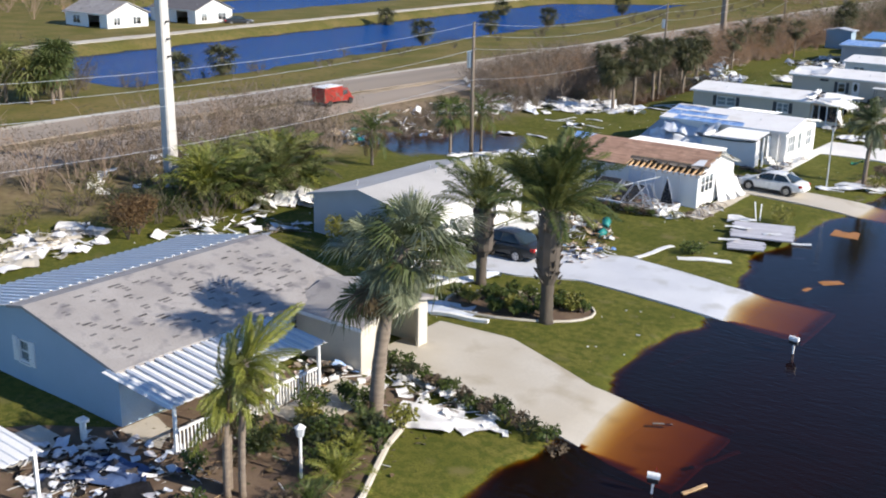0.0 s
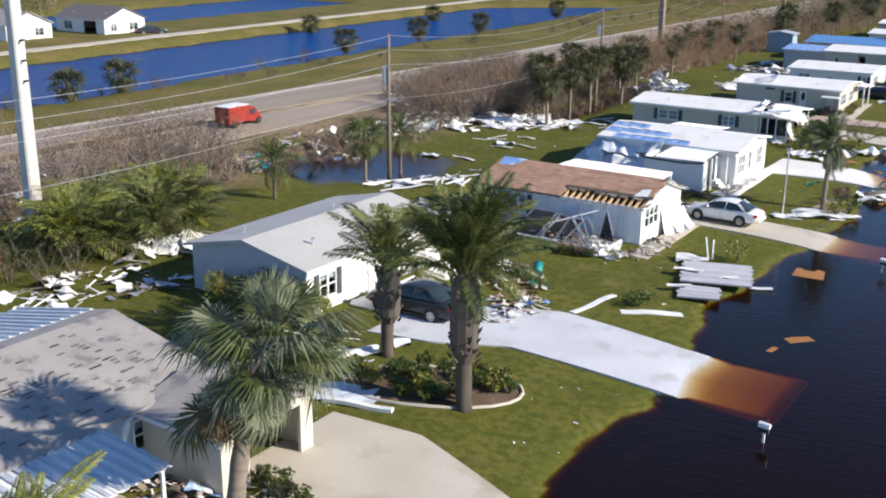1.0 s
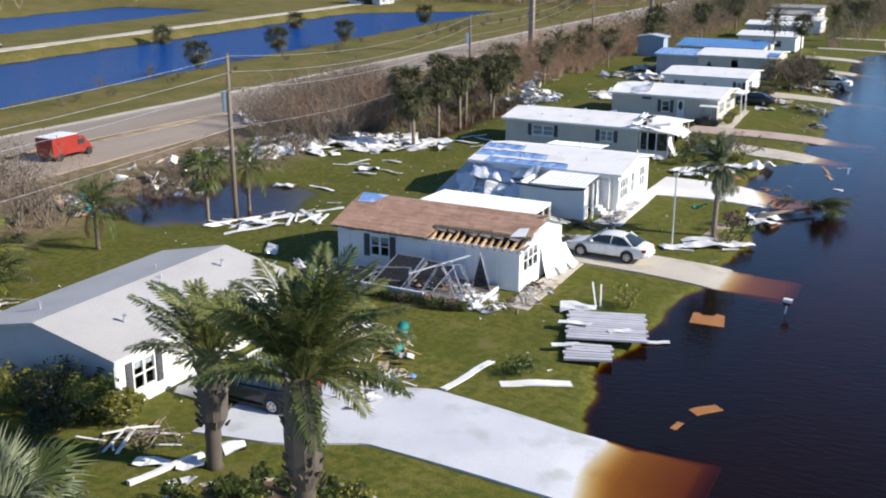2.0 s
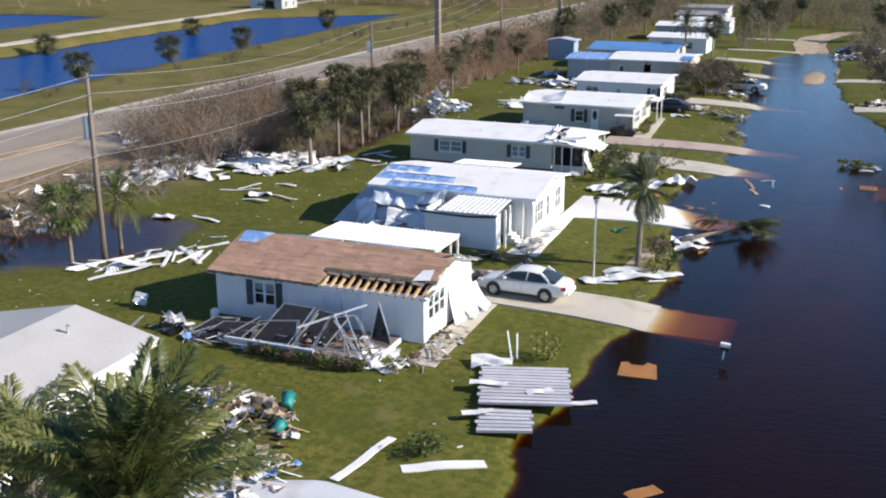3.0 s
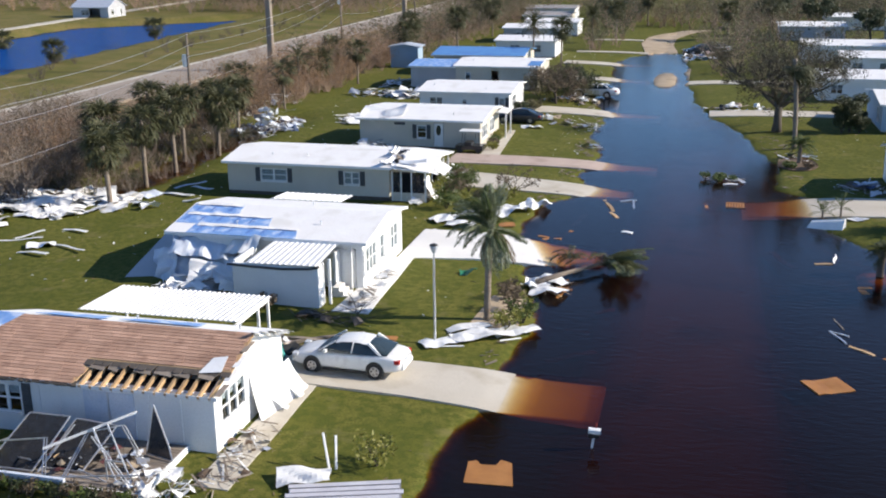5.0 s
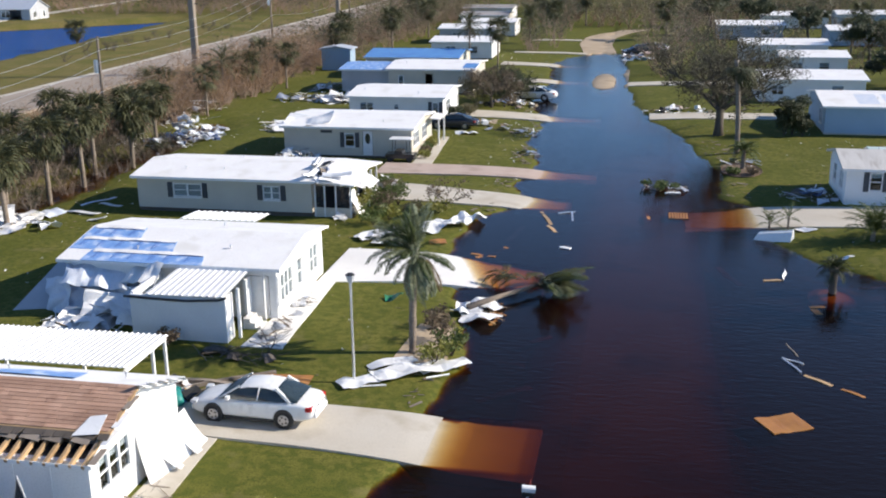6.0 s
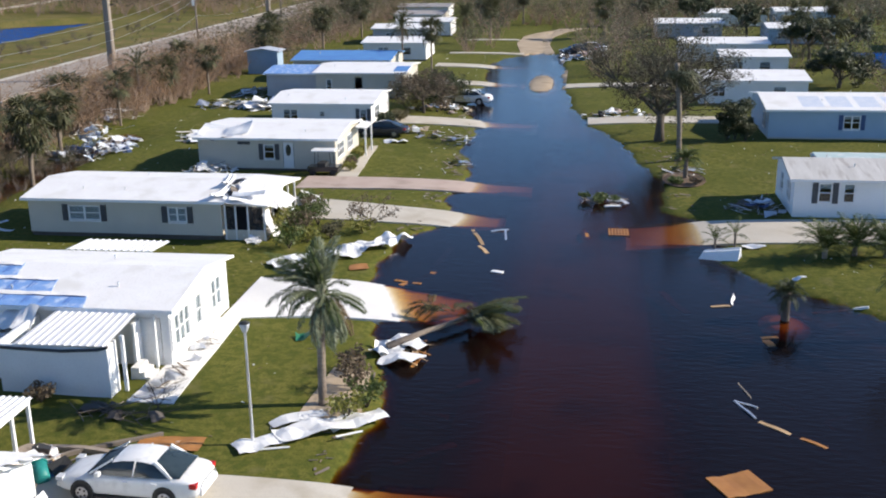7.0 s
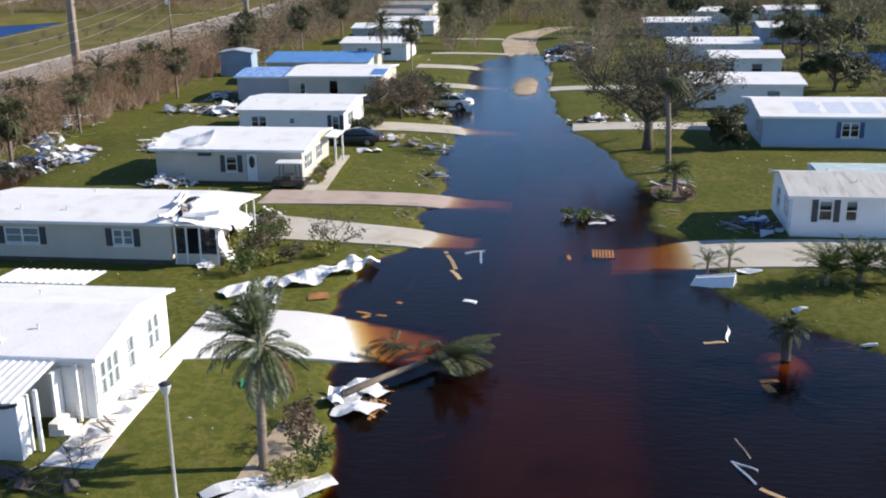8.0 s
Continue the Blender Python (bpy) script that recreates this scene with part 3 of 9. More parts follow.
def ground_mat():
    m = bpy.data.materials.new("mown lawn and rough grass")
    m.use_nodes = True
    nt = m.node_tree
    bsdf = nt.nodes["Principled BSDF"]
    geo = nt.nodes.new("ShaderNodeNewGeometry")
    def noise_at(s, detail=5.0):
        n = nt.nodes.new("ShaderNodeTexNoise")
        n.inputs["Scale"].default_value = 1 / s
        n.inputs["Detail"].default_value = detail
        nt.links.new(geo.outputs["Position"], n.inputs["Vector"])
        return n.outputs[0]
    def ramp(src, lo, hi):
        r = nt.nodes.new("ShaderNodeMapRange")
        r.inputs[1].default_value, r.inputs[2].default_value = lo, hi
        nt.links.new(src, r.inputs[0])
        return r.outputs[0]
    def mix(a, b, fac):
        x = nt.nodes.new("ShaderNodeMix")
        x.data_type = 'RGBA'
        nt.links.new(fac, x.inputs[0])
        for sock, val in ((x.inputs[6], a), (x.inputs[7], b)):
            if isinstance(val, tuple):
                sock.default_value = (*val, 1)
            else:
                nt.links.new(val, sock)
        return x.outputs[2]
    fine = noise_at(0.06, 3.0)
    lawn = mix((0.112, 0.116, 0.021), (0.168, 0.153, 0.036), ramp(noise_at(3.5), 0.35, 0.65))
    lawn = mix(lawn, (0.086, 0.098, 0.018), ramp(noise_at(0.35, 3.0), 0.42, 0.6))
    lawn = mix(lawn, (0.052, 0.066, 0.015), ramp(fine, 0.46, 0.72))
    lawn = mix(lawn, (0.16, 0.14, 0.055), ramp(noise_at(1.3), 0.6, 0.78))
    dry = mix((0.27, 0.2, 0.14), (0.2, 0.16, 0.09), ramp(noise_at(7.0), 0.4, 0.6))
    dry = mix(dry, (0.13, 0.095, 0.065), ramp(noise_at(0.5), 0.45, 0.7))
    bank = mix((0.12, 0.115, 0.03), (0.2, 0.155, 0.06), ramp(noise_at(5.0), 0.35, 0.65))
    bank = mix(bank, (0.085, 0.095, 0.027), ramp(noise_at(0.6), 0.5, 0.75))
    za = nt.nodes.new("ShaderNodeAttribute")
    za.attribute_name = "dry"
    zb = nt.nodes.new("ShaderNodeAttribute")
    zb.attribute_name = "bank"
    col = mix(lawn, dry, za.outputs["Fac"])
    col = mix(col, bank, zb.outputs["Fac"])
    nt.links.new(col, bsdf.inputs["Base Color"])
    bsdf.inputs["Roughness"].default_value = 0.95
    bsdf.inputs["Specular IOR Level"].default_value = 0.1
    b = nt.nodes.new("ShaderNodeBump")
    b.inputs["Strength"].default_value = 0.5
    b.inputs["Distance"].default_value = 0.03
    nt.links.new(fine, b.inputs["Height"])
    nt.links.new(b.outputs[0], bsdf.inputs["Normal"])
    return m


# ---- ground, water, roads ----
gx = span((-2500, -400, 150), (-400, -190, 15), (-190, -62, 2.0), (-62, -24, 1.0), (-24, 6, 0.5), (6, 30, 1.5), (30, 120, 10), (120, 2500, 170))
gy = span((-1500, -100, 140), (-100, 0, 8), (0, 140, 0.7), (140, 310, 2.0), (310, 600, 20), (600, 3000, 200))
ground = sheet("ground", gx, gy, height, ground_mat())
GX, GY = np.meshgrid(gx, gy)
for key, val in (("dry", smoothstep(-50, -57, GX + 3 * wobble(GX, GY)) * smoothstep(-80, -75, GX) * smoothstep(330, 260, GY) * 0.9),
                 ("bank", smoothstep(-74, -78, GX) * 0.9)):
    a = ground.data.attributes.new(key, 'FLOAT', 'POINT')
    a.data.foreach_set("value", np.clip(val, 0, 1).reshape(-1).astype(np.float32))
tagged(ground, "green storm-littered lawns and dry roadside grass", "ground", kind="structure")

wet = lambda X, Y: height(X, Y) < 0.02
flat = lambda X, Y: 0 * X
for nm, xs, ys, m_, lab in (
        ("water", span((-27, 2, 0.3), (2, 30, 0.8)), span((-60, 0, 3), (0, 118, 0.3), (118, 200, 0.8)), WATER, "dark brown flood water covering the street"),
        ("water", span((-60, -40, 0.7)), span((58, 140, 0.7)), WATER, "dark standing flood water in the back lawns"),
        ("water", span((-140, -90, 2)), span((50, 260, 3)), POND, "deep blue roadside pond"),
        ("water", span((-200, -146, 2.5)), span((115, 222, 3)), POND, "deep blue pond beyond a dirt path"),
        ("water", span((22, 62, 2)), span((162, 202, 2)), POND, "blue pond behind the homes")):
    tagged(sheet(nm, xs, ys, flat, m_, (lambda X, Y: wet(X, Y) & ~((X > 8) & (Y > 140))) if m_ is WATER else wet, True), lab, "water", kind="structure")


def paving(name, stations, material, label, lift=0.035, step=0.7, along="x", surface=None):
    """A strip laid on the ground through (s, a, b): at s it reaches from a to b across."""
    s0 = [s[0] for s in stations]
    n = max(2, int(abs(s0[-1] - s0[0]) / step))
    g = Geo()
    rows = np.linspace(s0[0], s0[-1], n + 1)
    order = np.argsort(s0)
    sv, av, bv = (np.array([s[k] for s in stations])[order] for k in range(3))
    m = 7
    top = []
    for s in rows:
        a, b = np.interp(s, sv, av), np.interp(s, sv, bv)
        for k in range(m + 1):
            c = a + (b - a) * min(max(k / m, 1e-4), 1 - 1e-4)
            x, y = (s, c) if along == "x" else (c, s)
            top.append((x, y, (surface or lie)(x, y) + lift))
    fs = []
    for i in range(n):
        for k in range(m):
            a = i * (m + 1) + k
            fs.append((a, a + 1, a + m + 2, a + m + 1))
    base = len(top)
    rim = [i * (m + 1) for i in range(n + 1)] + [n * (m + 1) + k for k in range(1, m + 1)] + [i * (m + 1) + m for i in range(n - 1, -1, -1)] + list(range(m - 1, 0, -1))
    low = [(top[i][0], top[i][1], top[i][2] - 0.4) for i in rim]
    for j in range(len(rim)):
        k = (j + 1) % len(rim)
        fs.append((rim[j], rim[k], base + k, base + j))
    g.add(top + low, fs)
    me = g.mesh(name)
    bm = bmesh.new()
    bm.from_mesh(me)
    bmesh.ops.recalc_face_normals(bm, faces=bm.faces)
    bm.to_mesh(me)
    bm.free()
    ob = part(name, me, material)
    return tagged(ob, label, "paving", kind="structure")


paving("road", [(-150, -75.8, -70.4), (60, -75.8, -70.4), (110, -74.8, -67.0), (420, -74.8, -67.0)], "road", "bleached grey highway with worn asphalt", 0.08, 4.0, "y")
paving("road_shoulder", [(-150, -77.0, -75.9), (60, -77.0, -75.9), (110, -75.9, -74.9), (420, -75.9, -74.9)], "concrete", "pale sandy shoulder of the highway", 0.06, 4.0, "y")
paving("road", [(-150, -67.4, -62.2), (60, -67.4, -62.0), (80, -67.3, -62.6), (92, -66.8, -62.5), (118, -66.4, -62.5)], "road", "bleached pinkish-grey service road beside the highway", 0.06, 3.0, "y")
paving("kerb_strip", [(-150, -68.4, -67.45), (88, -68.3, -67.4), (112, -66.9, -66.5), (420, -66.9, -66.5)], "sand", "pale sandy kerb strip along the grass median", 0.05, 3.0, "y")
paving("street", [(-150, -13.3, -5.5), (118, -13.3, -5.7), (128, -13.0, -7.4), (140, -12.8, -9.6), (152, -13.4, -11.4), (175, -16.2, -13.0), (187, -19.0, -14.0)], "street", "sunken asphalt street under flood water", 0.03, 1.5, "y")
paving("road", [(183.5, -17.0, -12.5), (192, -18.0, -13.2), (205, -19.4, -14.4), (216, -19.0, -14.2), (224, -16.8, -12.2), (231, -13.5, -8.5)], "sand", "sandy street rising out of the flood", 0.06, 1.5, "y")
tagged(sheet("sandbar", span((-17, -11, 0.3)), span((150, 174, 0.5)), lambda X, Y: height(X, Y) + 0.045, M["sand"], lambda X, Y: height(X, Y) > 0.02), "low sand bar rising from the flooded street", "ground", kind="structure")
paving("dirt_path", [(40, -124.5, -121.5), (330, -150, -147)], "concrete", "pale dirt path between two ponds", 0.06, 4.0, "y")
for m_, lab, st in DRIVES:
    tagged(paving("driveway", st, m_, lab, 0.0, 0.4, surface=drive_lie), category="driveway")
paving("garden_soil", [(11, -30, -16.0), (18, -30, -16.4), (20.2, -27.2, -16.9), (22.2, -26.8, -17.5), (25.2, -26.8, -19.0), (26.4, -26.8, -19.4), (28.9, -24.8, -20.4)], "soil", "dark mulched garden ground round a broken porch", 0.03, 0.6, "y")
tagged(part("edging", Geo().tube([(x, y, lie(x, y) + 0.05) for x, y in ((-16.0, 11), (-16.4, 18), (-16.9, 20.2), (-17.5, 22.2), (-18.3, 23.8), (-19.0, 25.2), (-19.4, 26.4), (-20.2, 28.2))], 0.12, 6, False), "concrete"), "curved pale concrete garden edging", "edging", kind="structure")
paving("patio", [(24.4, -23.8, -21.6), (28.3, -23.8, -21.8)], "concrete", "grey concrete landing in front of a porch", 0.06, 0.6, "y")
paving("patio", [(16.2, -29.6, -27.0), (18.6, -29.2, -27.6)], "concrete", "small cracked concrete patio", 0.05, 0.6, "y")
paving("walkway", [(59.8, -24.0, -22.8), (67.9, -23.9, -22.9)], "concrete", "cracked concrete walk beside the broken deck", 0.04, 0.7, "y")
paving("walkway", [(76.0, -25.2, -23.4), (84.8, -24.7, -23.7)], "white_concrete", "white painted walk along a house", 0.04, 0.7, "y")
paving("walkway", [(112.6, -26.0, -24.5), (124, -26.4, -25.2)], "concrete", "pale concrete garden walk", 0.04, 0.9, "y")


# ---- homes ----
def wall_geo(u0, u1, z0, z1, holes, place):
    """A wall with openings right through; place(u, w, z) gives the point, w from 0 (outside) to 1."""
    us = sorted({u0, u1, *[h[0] for h in holes], *[h[1] for h in holes]})
    zs = sorted({z0, z1, *[h[2] for h in holes], *[h[3] for h in holes]})
    solid = {}
    for i in range(len(us) - 1):
        for j in range(len(zs) - 1):
            uc, zc = (us[i] + us[i + 1]) / 2, (zs[j] + zs[j + 1]) / 2
            solid[i, j] = not any(h[0] < uc < h[1] and h[2] < zc < h[3] for h in holes)
    ids, v, f = {}, [], []
    def at(i, w, j):
        if (i, w, j) not in ids:
            ids[i, w, j] = len(v)
            v.append(place(us[i], w, zs[j]))
        return ids[i, w, j]
    for (i, j), on in solid.items():
        if not on:
            continue
        f.append((at(i, 0, j), at(i + 1, 0, j), at(i + 1, 0, j + 1), at(i, 0, j + 1)))
        f.append((at(i, 1, j), at(i, 1, j + 1), at(i + 1, 1, j + 1), at(i + 1, 1, j)))
        for di, dj, (p, q) in ((-1, 0, ((i, j), (i, j + 1))), (1, 0, ((i + 1, j), (i + 1, j + 1))), (0, -1, ((i, j), (i + 1, j))), (0, 1, ((i, j + 1), (i + 1, j + 1)))):
            if not solid.get((i + di, j + dj)):
                f.append((at(p[0], 0, p[1]), at(q[0], 0, q[1]), at(q[0], 1, q[1]), at(p[0], 1, p[1])))
    return Geo().add(v, f)


def frame_box(place, u0, u1, z0, z1, w0, w1):
    p = [place(u, w, z) for z in (z0, z1) for u, w in ((u0, w0), (u1, w0), (u1, w1), (u0, w1))]
    return Geo().add(p, [(3, 2, 1, 0), (4, 5, 6, 7), (0, 1, 5, 4), (1, 2, 6, 5), (2, 3, 7, 6), (3, 0, 4, 7)])


def add_window(root, place, u0, u1, z0, z1, shutter=None, lights=1, blinds=0.35):
    win = part("window", frame_box(place, u0, u1, z0 - 0.09, z0 - 0.03, -0.5, 0.3), "white", root)
    ring = Geo()
    for a in ((u0, u0 + 0.06, z0, z1), (u1 - 0.06, u1, z0, z1), (u0 + 0.06, u1 - 0.06, z0, z0 + 0.06), (u0 + 0.06, u1 - 0.06, z1 - 0.06, z1)):
        b = frame_box(place, *a, -0.25, 0.5)
        ring.add(b.v, b.f)
    part("window_frame", ring, "white", win)
    step = (u1 - u0) / lights
    for k in range(lights):
        part("pane", frame_box(place, u0 + k * step + 0.05, u0 + (k + 1) * step - 0.05, z0 + 0.05, z1 - 0.05, 0.25, 0.35), "glass", win).visible_shadow = False
        part("sash_bar", frame_box(place, u0 + k * step + 0.05, u0 + (k + 1) * step - 0.05, (z0 + z1) / 2 - 0.025, (z0 + z1) / 2 + 0.025, -0.1, 0.2), "white", win)
        if k:
            part("mullion", frame_box(place, u0 + k * step - 0.05, u0 + k * step + 0.05, z0 + 0.06, z1 - 0.06, -0.2, 0.45), "white", win)
    drop = random.Random(int(abs(u0 * 13 + z1 * 7))).uniform(0.7, 1.15) * blinds * (z1 - z0)
    if shutter == "white":
        drop = 0.95 * (z1 - z0)
    part("blind", frame_box(place, u0 + 0.05, u1 - 0.05, z1 - drop, z1 - 0.05, 0.62, 0.7), "blind", win, "half-drawn pale blind")
    if shutter:
        for a, b in ((u0 - 0.36, u0 - 0.04), (u1 + 0.04, u1 + 0.36)):
            s = part("shutter", frame_box(place, a, b, z0 - 0.05, z1 + 0.05, -0.4, -0.02), shutter, win, "dark louvred shutter")
            for k in range(6):
                zz = z0 + (z1 - z0) * (k + 0.5) / 6
                part("slat", frame_box(place, a + 0.05, b - 0.05, zz - 0.05, zz + 0.05, -0.6, -0.4), shutter, s)
    return win


def add_door(root, place, u0, u1, z0, z1, material="white", glass=False):
    door = part("door", frame_box(place, u0 + 0.05, u1 - 0.05, z0, z1 - 0.04, 0.2, 0.6), material, root, "white entry door")
    part("door_handle", frame_box(place, u1 - 0.2, u1 - 0.14, z0 + 0.95, z0 + 1.05, -0.3, 0.2), "metal", door)
    if glass:
        c, zc = (u0 + u1) / 2, z0 + 1.3
        pts = [place(c + 0.2 * math.cos(a), 0.12, zc + 0.42 * math.sin(a)) for a in np.linspace(0, 2 * math.pi, 17)[:-1]]
        pts2 = [place(c + 0.2 * math.cos(a), 0.2, zc + 0.42 * math.sin(a)) for a in np.linspace(0, 2 * math.pi, 17)[:-1]]
        g = Geo().add(pts + pts2, [tuple(range(16))] + [(i, (i + 1) % 16, 16 + (i + 1) % 16, 16 + i) for i in range(16)])
        part("door_glass", g, "car_glass", door)
    return door


def home(label, x0, x1, y0, y1, floor, eave, rise, axis, wall, roof, openings=(), over=0.3, skirt="skirt", roofs=(True, True), category="house", front=None, blinds=0.35):
    """A manufactured home. openings: (side, u0, u1, z0, z1, kind, shutter, lights); axis: way of the ridge."""
    base = min(lie(x0, y0), lie(x1, y0), lie(x1, y1), lie(x0, y1))
    root = thing("house", (x0 + x1) / 2, (y0 + y1) / 2, base, label, category)
    t = 0.14
    places = {
        "s": lambda u, w, z: Vector((u, y0 + w * t, z)), "n": lambda u, w, z: Vector((u, y1 - w * t, z)),
        "e": lambda u, w, z: Vector((x1 - w * t, u, z)), "w": lambda u, w, z: Vector((x0 + w * t, u, z))}
    for side in "snew":
        holes = [o[1:5] for o in openings if o[0] == side]
        lo, hi = (x0, x1) if side in "sn" else (y0 + t, y1 - t)
        g = wall_geo(lo, hi, floor, eave, holes, places[side])
        if (axis == "x" and side in "ew") or (axis == "y" and side in "sn"):
            a, b = (y0, y1) if axis == "x" else (x0, x1)
            c = (a + b) / 2
            pl = places[side]
            pts = [pl(a, w, eave) for w in (0, 1)] + [pl(b, w, eave) for w in (0, 1)] + [pl(c, w, eave + rise - 0.02) for w in (0, 1)]
            part("gable", Geo().add(pts, [(0, 2, 4), (1, 5, 3), (0, 4, 5, 1), (2, 3, 5, 4), (0, 1, 3, 2)]), wall, root)
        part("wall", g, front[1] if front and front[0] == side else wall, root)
        if skirt:
            # the skirting's default dark brown also paints the shade strip along the base
            part("skirting", frame_box(places[side], lo + 0.03, hi - 0.03, base - 0.1, floor, 0.25, 0.9), skirt, root)
        else:
            part("skirting", frame_box(places[side], lo, hi, base - 0.1, floor, 0.02, 0.98), wall, root)
        for o in openings:
            if o[0] == side:
                kind = o[5]
                if kind == "window":
                    add_window(root, places[side], *o[1:5], o[6], o[7], blinds)
                elif kind == "door":
                    add_door(root, places[side], *o[1:5])
                elif kind == "oval_door":
                    add_door(root, places[side], *o[1:5], glass=True)
    part("floor_deck", Geo().box(x0 + t, y0 + t, floor - 0.12, x1 - t, y1 - t, floor), "old_wood", root)
    # low roof of two slopes
    if axis == "x":
        c = (y0 + y1) / 2
        k = rise / (c - y0)
        za = eave - over * k
        ridge = [(x0 - over, c, eave + rise), (x1 + over, c, eave + rise)]
        quads = [[(x0 - over, y0 - over, za), (x1 + over, y0 - over, za), ridge[1], ridge[0]], [ridge[0], ridge[1], (x1 + over, y1 + over, za), (x0 - over, y1 + over, za)]]
    else:
        c = (x0 + x1) / 2
        k = rise / (c - x0)
        za = eave - over * k
        ridge = [(c, y0 - over, eave + rise), (c, y1 + over, eave + rise)]
        quads = [[ridge[0], (x1 + over, y0 - over, za), (x1 + over, y1 + over, za), ridge[1]], [(x0 - over, y0 - over, za), ridge[0], ridge[1], (x0 - over, y1 + over, za)]]
    for q, on in zip(quads, roofs):
        if on:
            part("roof", Geo().slab([(x, y, z + 0.14) for x, y, z in q], 0.12), roof, root)
    # vents and eave trim
    rv = random.Random(int(abs(x0 * 7 + y0 * 3)))
    for n_ in range(3):
        u, s_ = rv.uniform(0.12, 0.88), rv.choice((0, 1))
        if roofs[s_] and n_ < 2 + (x1 - x0 > 9):
            q = [Vector(p) for p in quads[s_]]
            a, b = q[0].lerp(q[1], u), q[3].lerp(q[2], u)
            p = a.lerp(b, rv.uniform(0.3, 0.7)) + Vector((0, 0, 0.12))
            part("roof_vent", Geo().tube([p, p + Vector((0, 0, 0.15)), p + Vector((0, 0, 0.16)), p + Vector((0, 0, 0.2))], [0.035, 0.035, 0.06, 0.055], 8), "metal", root)
    if axis == "x":
        for yy in (y0 - over - 0.022, y1 + over + 0.002):
            part("fascia", Geo().box(x0 - over, yy, za - 0.02, x1 + over, yy + 0.02, za + 0.12), "white", root)
    part("ceiling_board", Geo().box(x0 + t, y0 + t, eave - 0.06, x1 - t, y1 - t, eave), "white", root)
    return root


def corrugated(l, w, pitch=0.2, amp=0.035, bend=0.0, seed=0, thick=0.006, wave=0.0):
    """A ribbed metal sheet, ribs along x, centred at the origin."""
    rnd = random.Random(seed)
    ny = max(4, int(w / pitch * 4))
    nx = max(3, int(l / 0.5))
    ph = rnd.uniform(0, 6)
    g = Geo()
    top = []
    for i in range(nx + 1):
        for j in range(ny + 1):
            x, y = (i / nx - 0.5) * l, (j / ny - 0.5) * w
            rib = amp * (1 if j % 4 in (1, 2) else -1)
            z = rib + bend * (x / l * 2) ** 2 + wave * math.sin(2.1 * x + ph) * math.cos(1.3 * y + ph)
            top.append((x, y, z))
    n = len(top)
    fs = []
    for i in range(nx):
        for j in range(ny):
            a = i * (ny + 1) + j
            q = (a, a + ny + 1, a + ny + 2, a + 1)
            fs.append(q)
            fs.append(tuple(n + k for k in reversed(q)))
    for i in range(nx):
        for j in (0, ny):
            a, b = i * (ny + 1) + j, (i + 1) * (ny + 1) + j
            fs.append((a, b, n + b, n + a))
    for j in range(ny):
        for i in (0, nx):
            a, b = i * (ny + 1) + j, i * (ny + 1) + j + 1
            fs.append((a, b, n + b, n + a))
    g.add(top + [(x, y, z - thick) for x, y, z in top], fs)
    return g


def put_geo(geo, m):
    geo.v = [tuple(m @ Vector(p)) for p in geo.v]
    return geo


def ribbed_roof(name, quad, material, parent, pitch=0.3, amp=0.03, label=""):
    """A ribbed metal roof over four corners; the ribs run from the first edge to the opposite one."""
    a, b, c, d = [Vector(p) for p in quad]
    n = max(3, int((b - a).length / pitch))
    up = (b - a).cross(d - a).normalized()
    g = Geo()
    prof = [(0, 0), (0.35, 0), (0.45, 1), (0.65, 1), (0.75, 0)]
    line = [((i + u) / n, h) for i in range(n) for u, h in prof] + [(1, 0)]
    v = []
    for u, h in line:
        v += [a.lerp(b, u) + up * amp * h, d.lerp(c, u) + up * amp * h]
    k = len(v)
    fs = []
    for i in range(len(line) - 1):
        q = (2 * i, 2 * i + 2, 2 * i + 3, 2 * i + 1)
        fs += [q, tuple(k + j for j in reversed(q)), (2 * i, k + 2 * i, k + 2 * i + 2, 2 * i + 2), (2 * i + 1, 2 * i + 3, k + 2 * i + 3, k + 2 * i + 1)]
    g.add(v + [p - up * 0.02 for p in v], fs)
    return part(name, g, material, parent, label)


def crumple(l, w, seed, amp=0.25, n=14, thick=0.008, folds=3):
    """A buckled sheet, l by w, centred, lying about z = 0."""
    noise_o = Vector((seed * 3.7, seed * 1.3, 0))
    r = random.Random(seed)
    ang = [r.uniform(0, 3.14) for _ in range(folds)]
    top = []
    for i in range(n + 1):
        for j in range(n + 1):
            x, y = (i / n - 0.5) * l, (j / n - 0.5) * w
            z = 0
            for k, a in enumerate(ang):
                u = x * math.cos(a) + y * math.sin(a)
                z += amp * (abs(((u * (0.5 + 0.35 * k) + k * 0.37) % 1.0) - 0.5) * 2 - 0.5) / (1 + 0.5 * k)
            z += amp * 0.5 * noise.noise(Vector((x * 1.2, y * 1.2, 0)) + noise_o)
            jx = 0.12 * w * noise.noise(Vector((x, y, 5)) + noise_o)
            top.append((x + jx, y + jx * 0.6, z))
    lo = min(p[2] for p in top)
    top = [(x, y, z - lo + thick) for x, y, z in top]
    k = len(top)
    fs = []
    for i in range(n):
        for j in range(n):
            a = i * (n + 1) + j
            q = (a, a + n + 1, a + n + 2, a + 1)
            fs += [q, tuple(k + t for t in reversed(q))]
    return Geo().add(top + [(x, y, z - thick) for x, y, z in top], fs)


def W(side, u0, u1, z0=1.15, z1=2.2, sh="shutter", n=1):
    return (side, u0, u1, z0, z1, "window", sh, n)


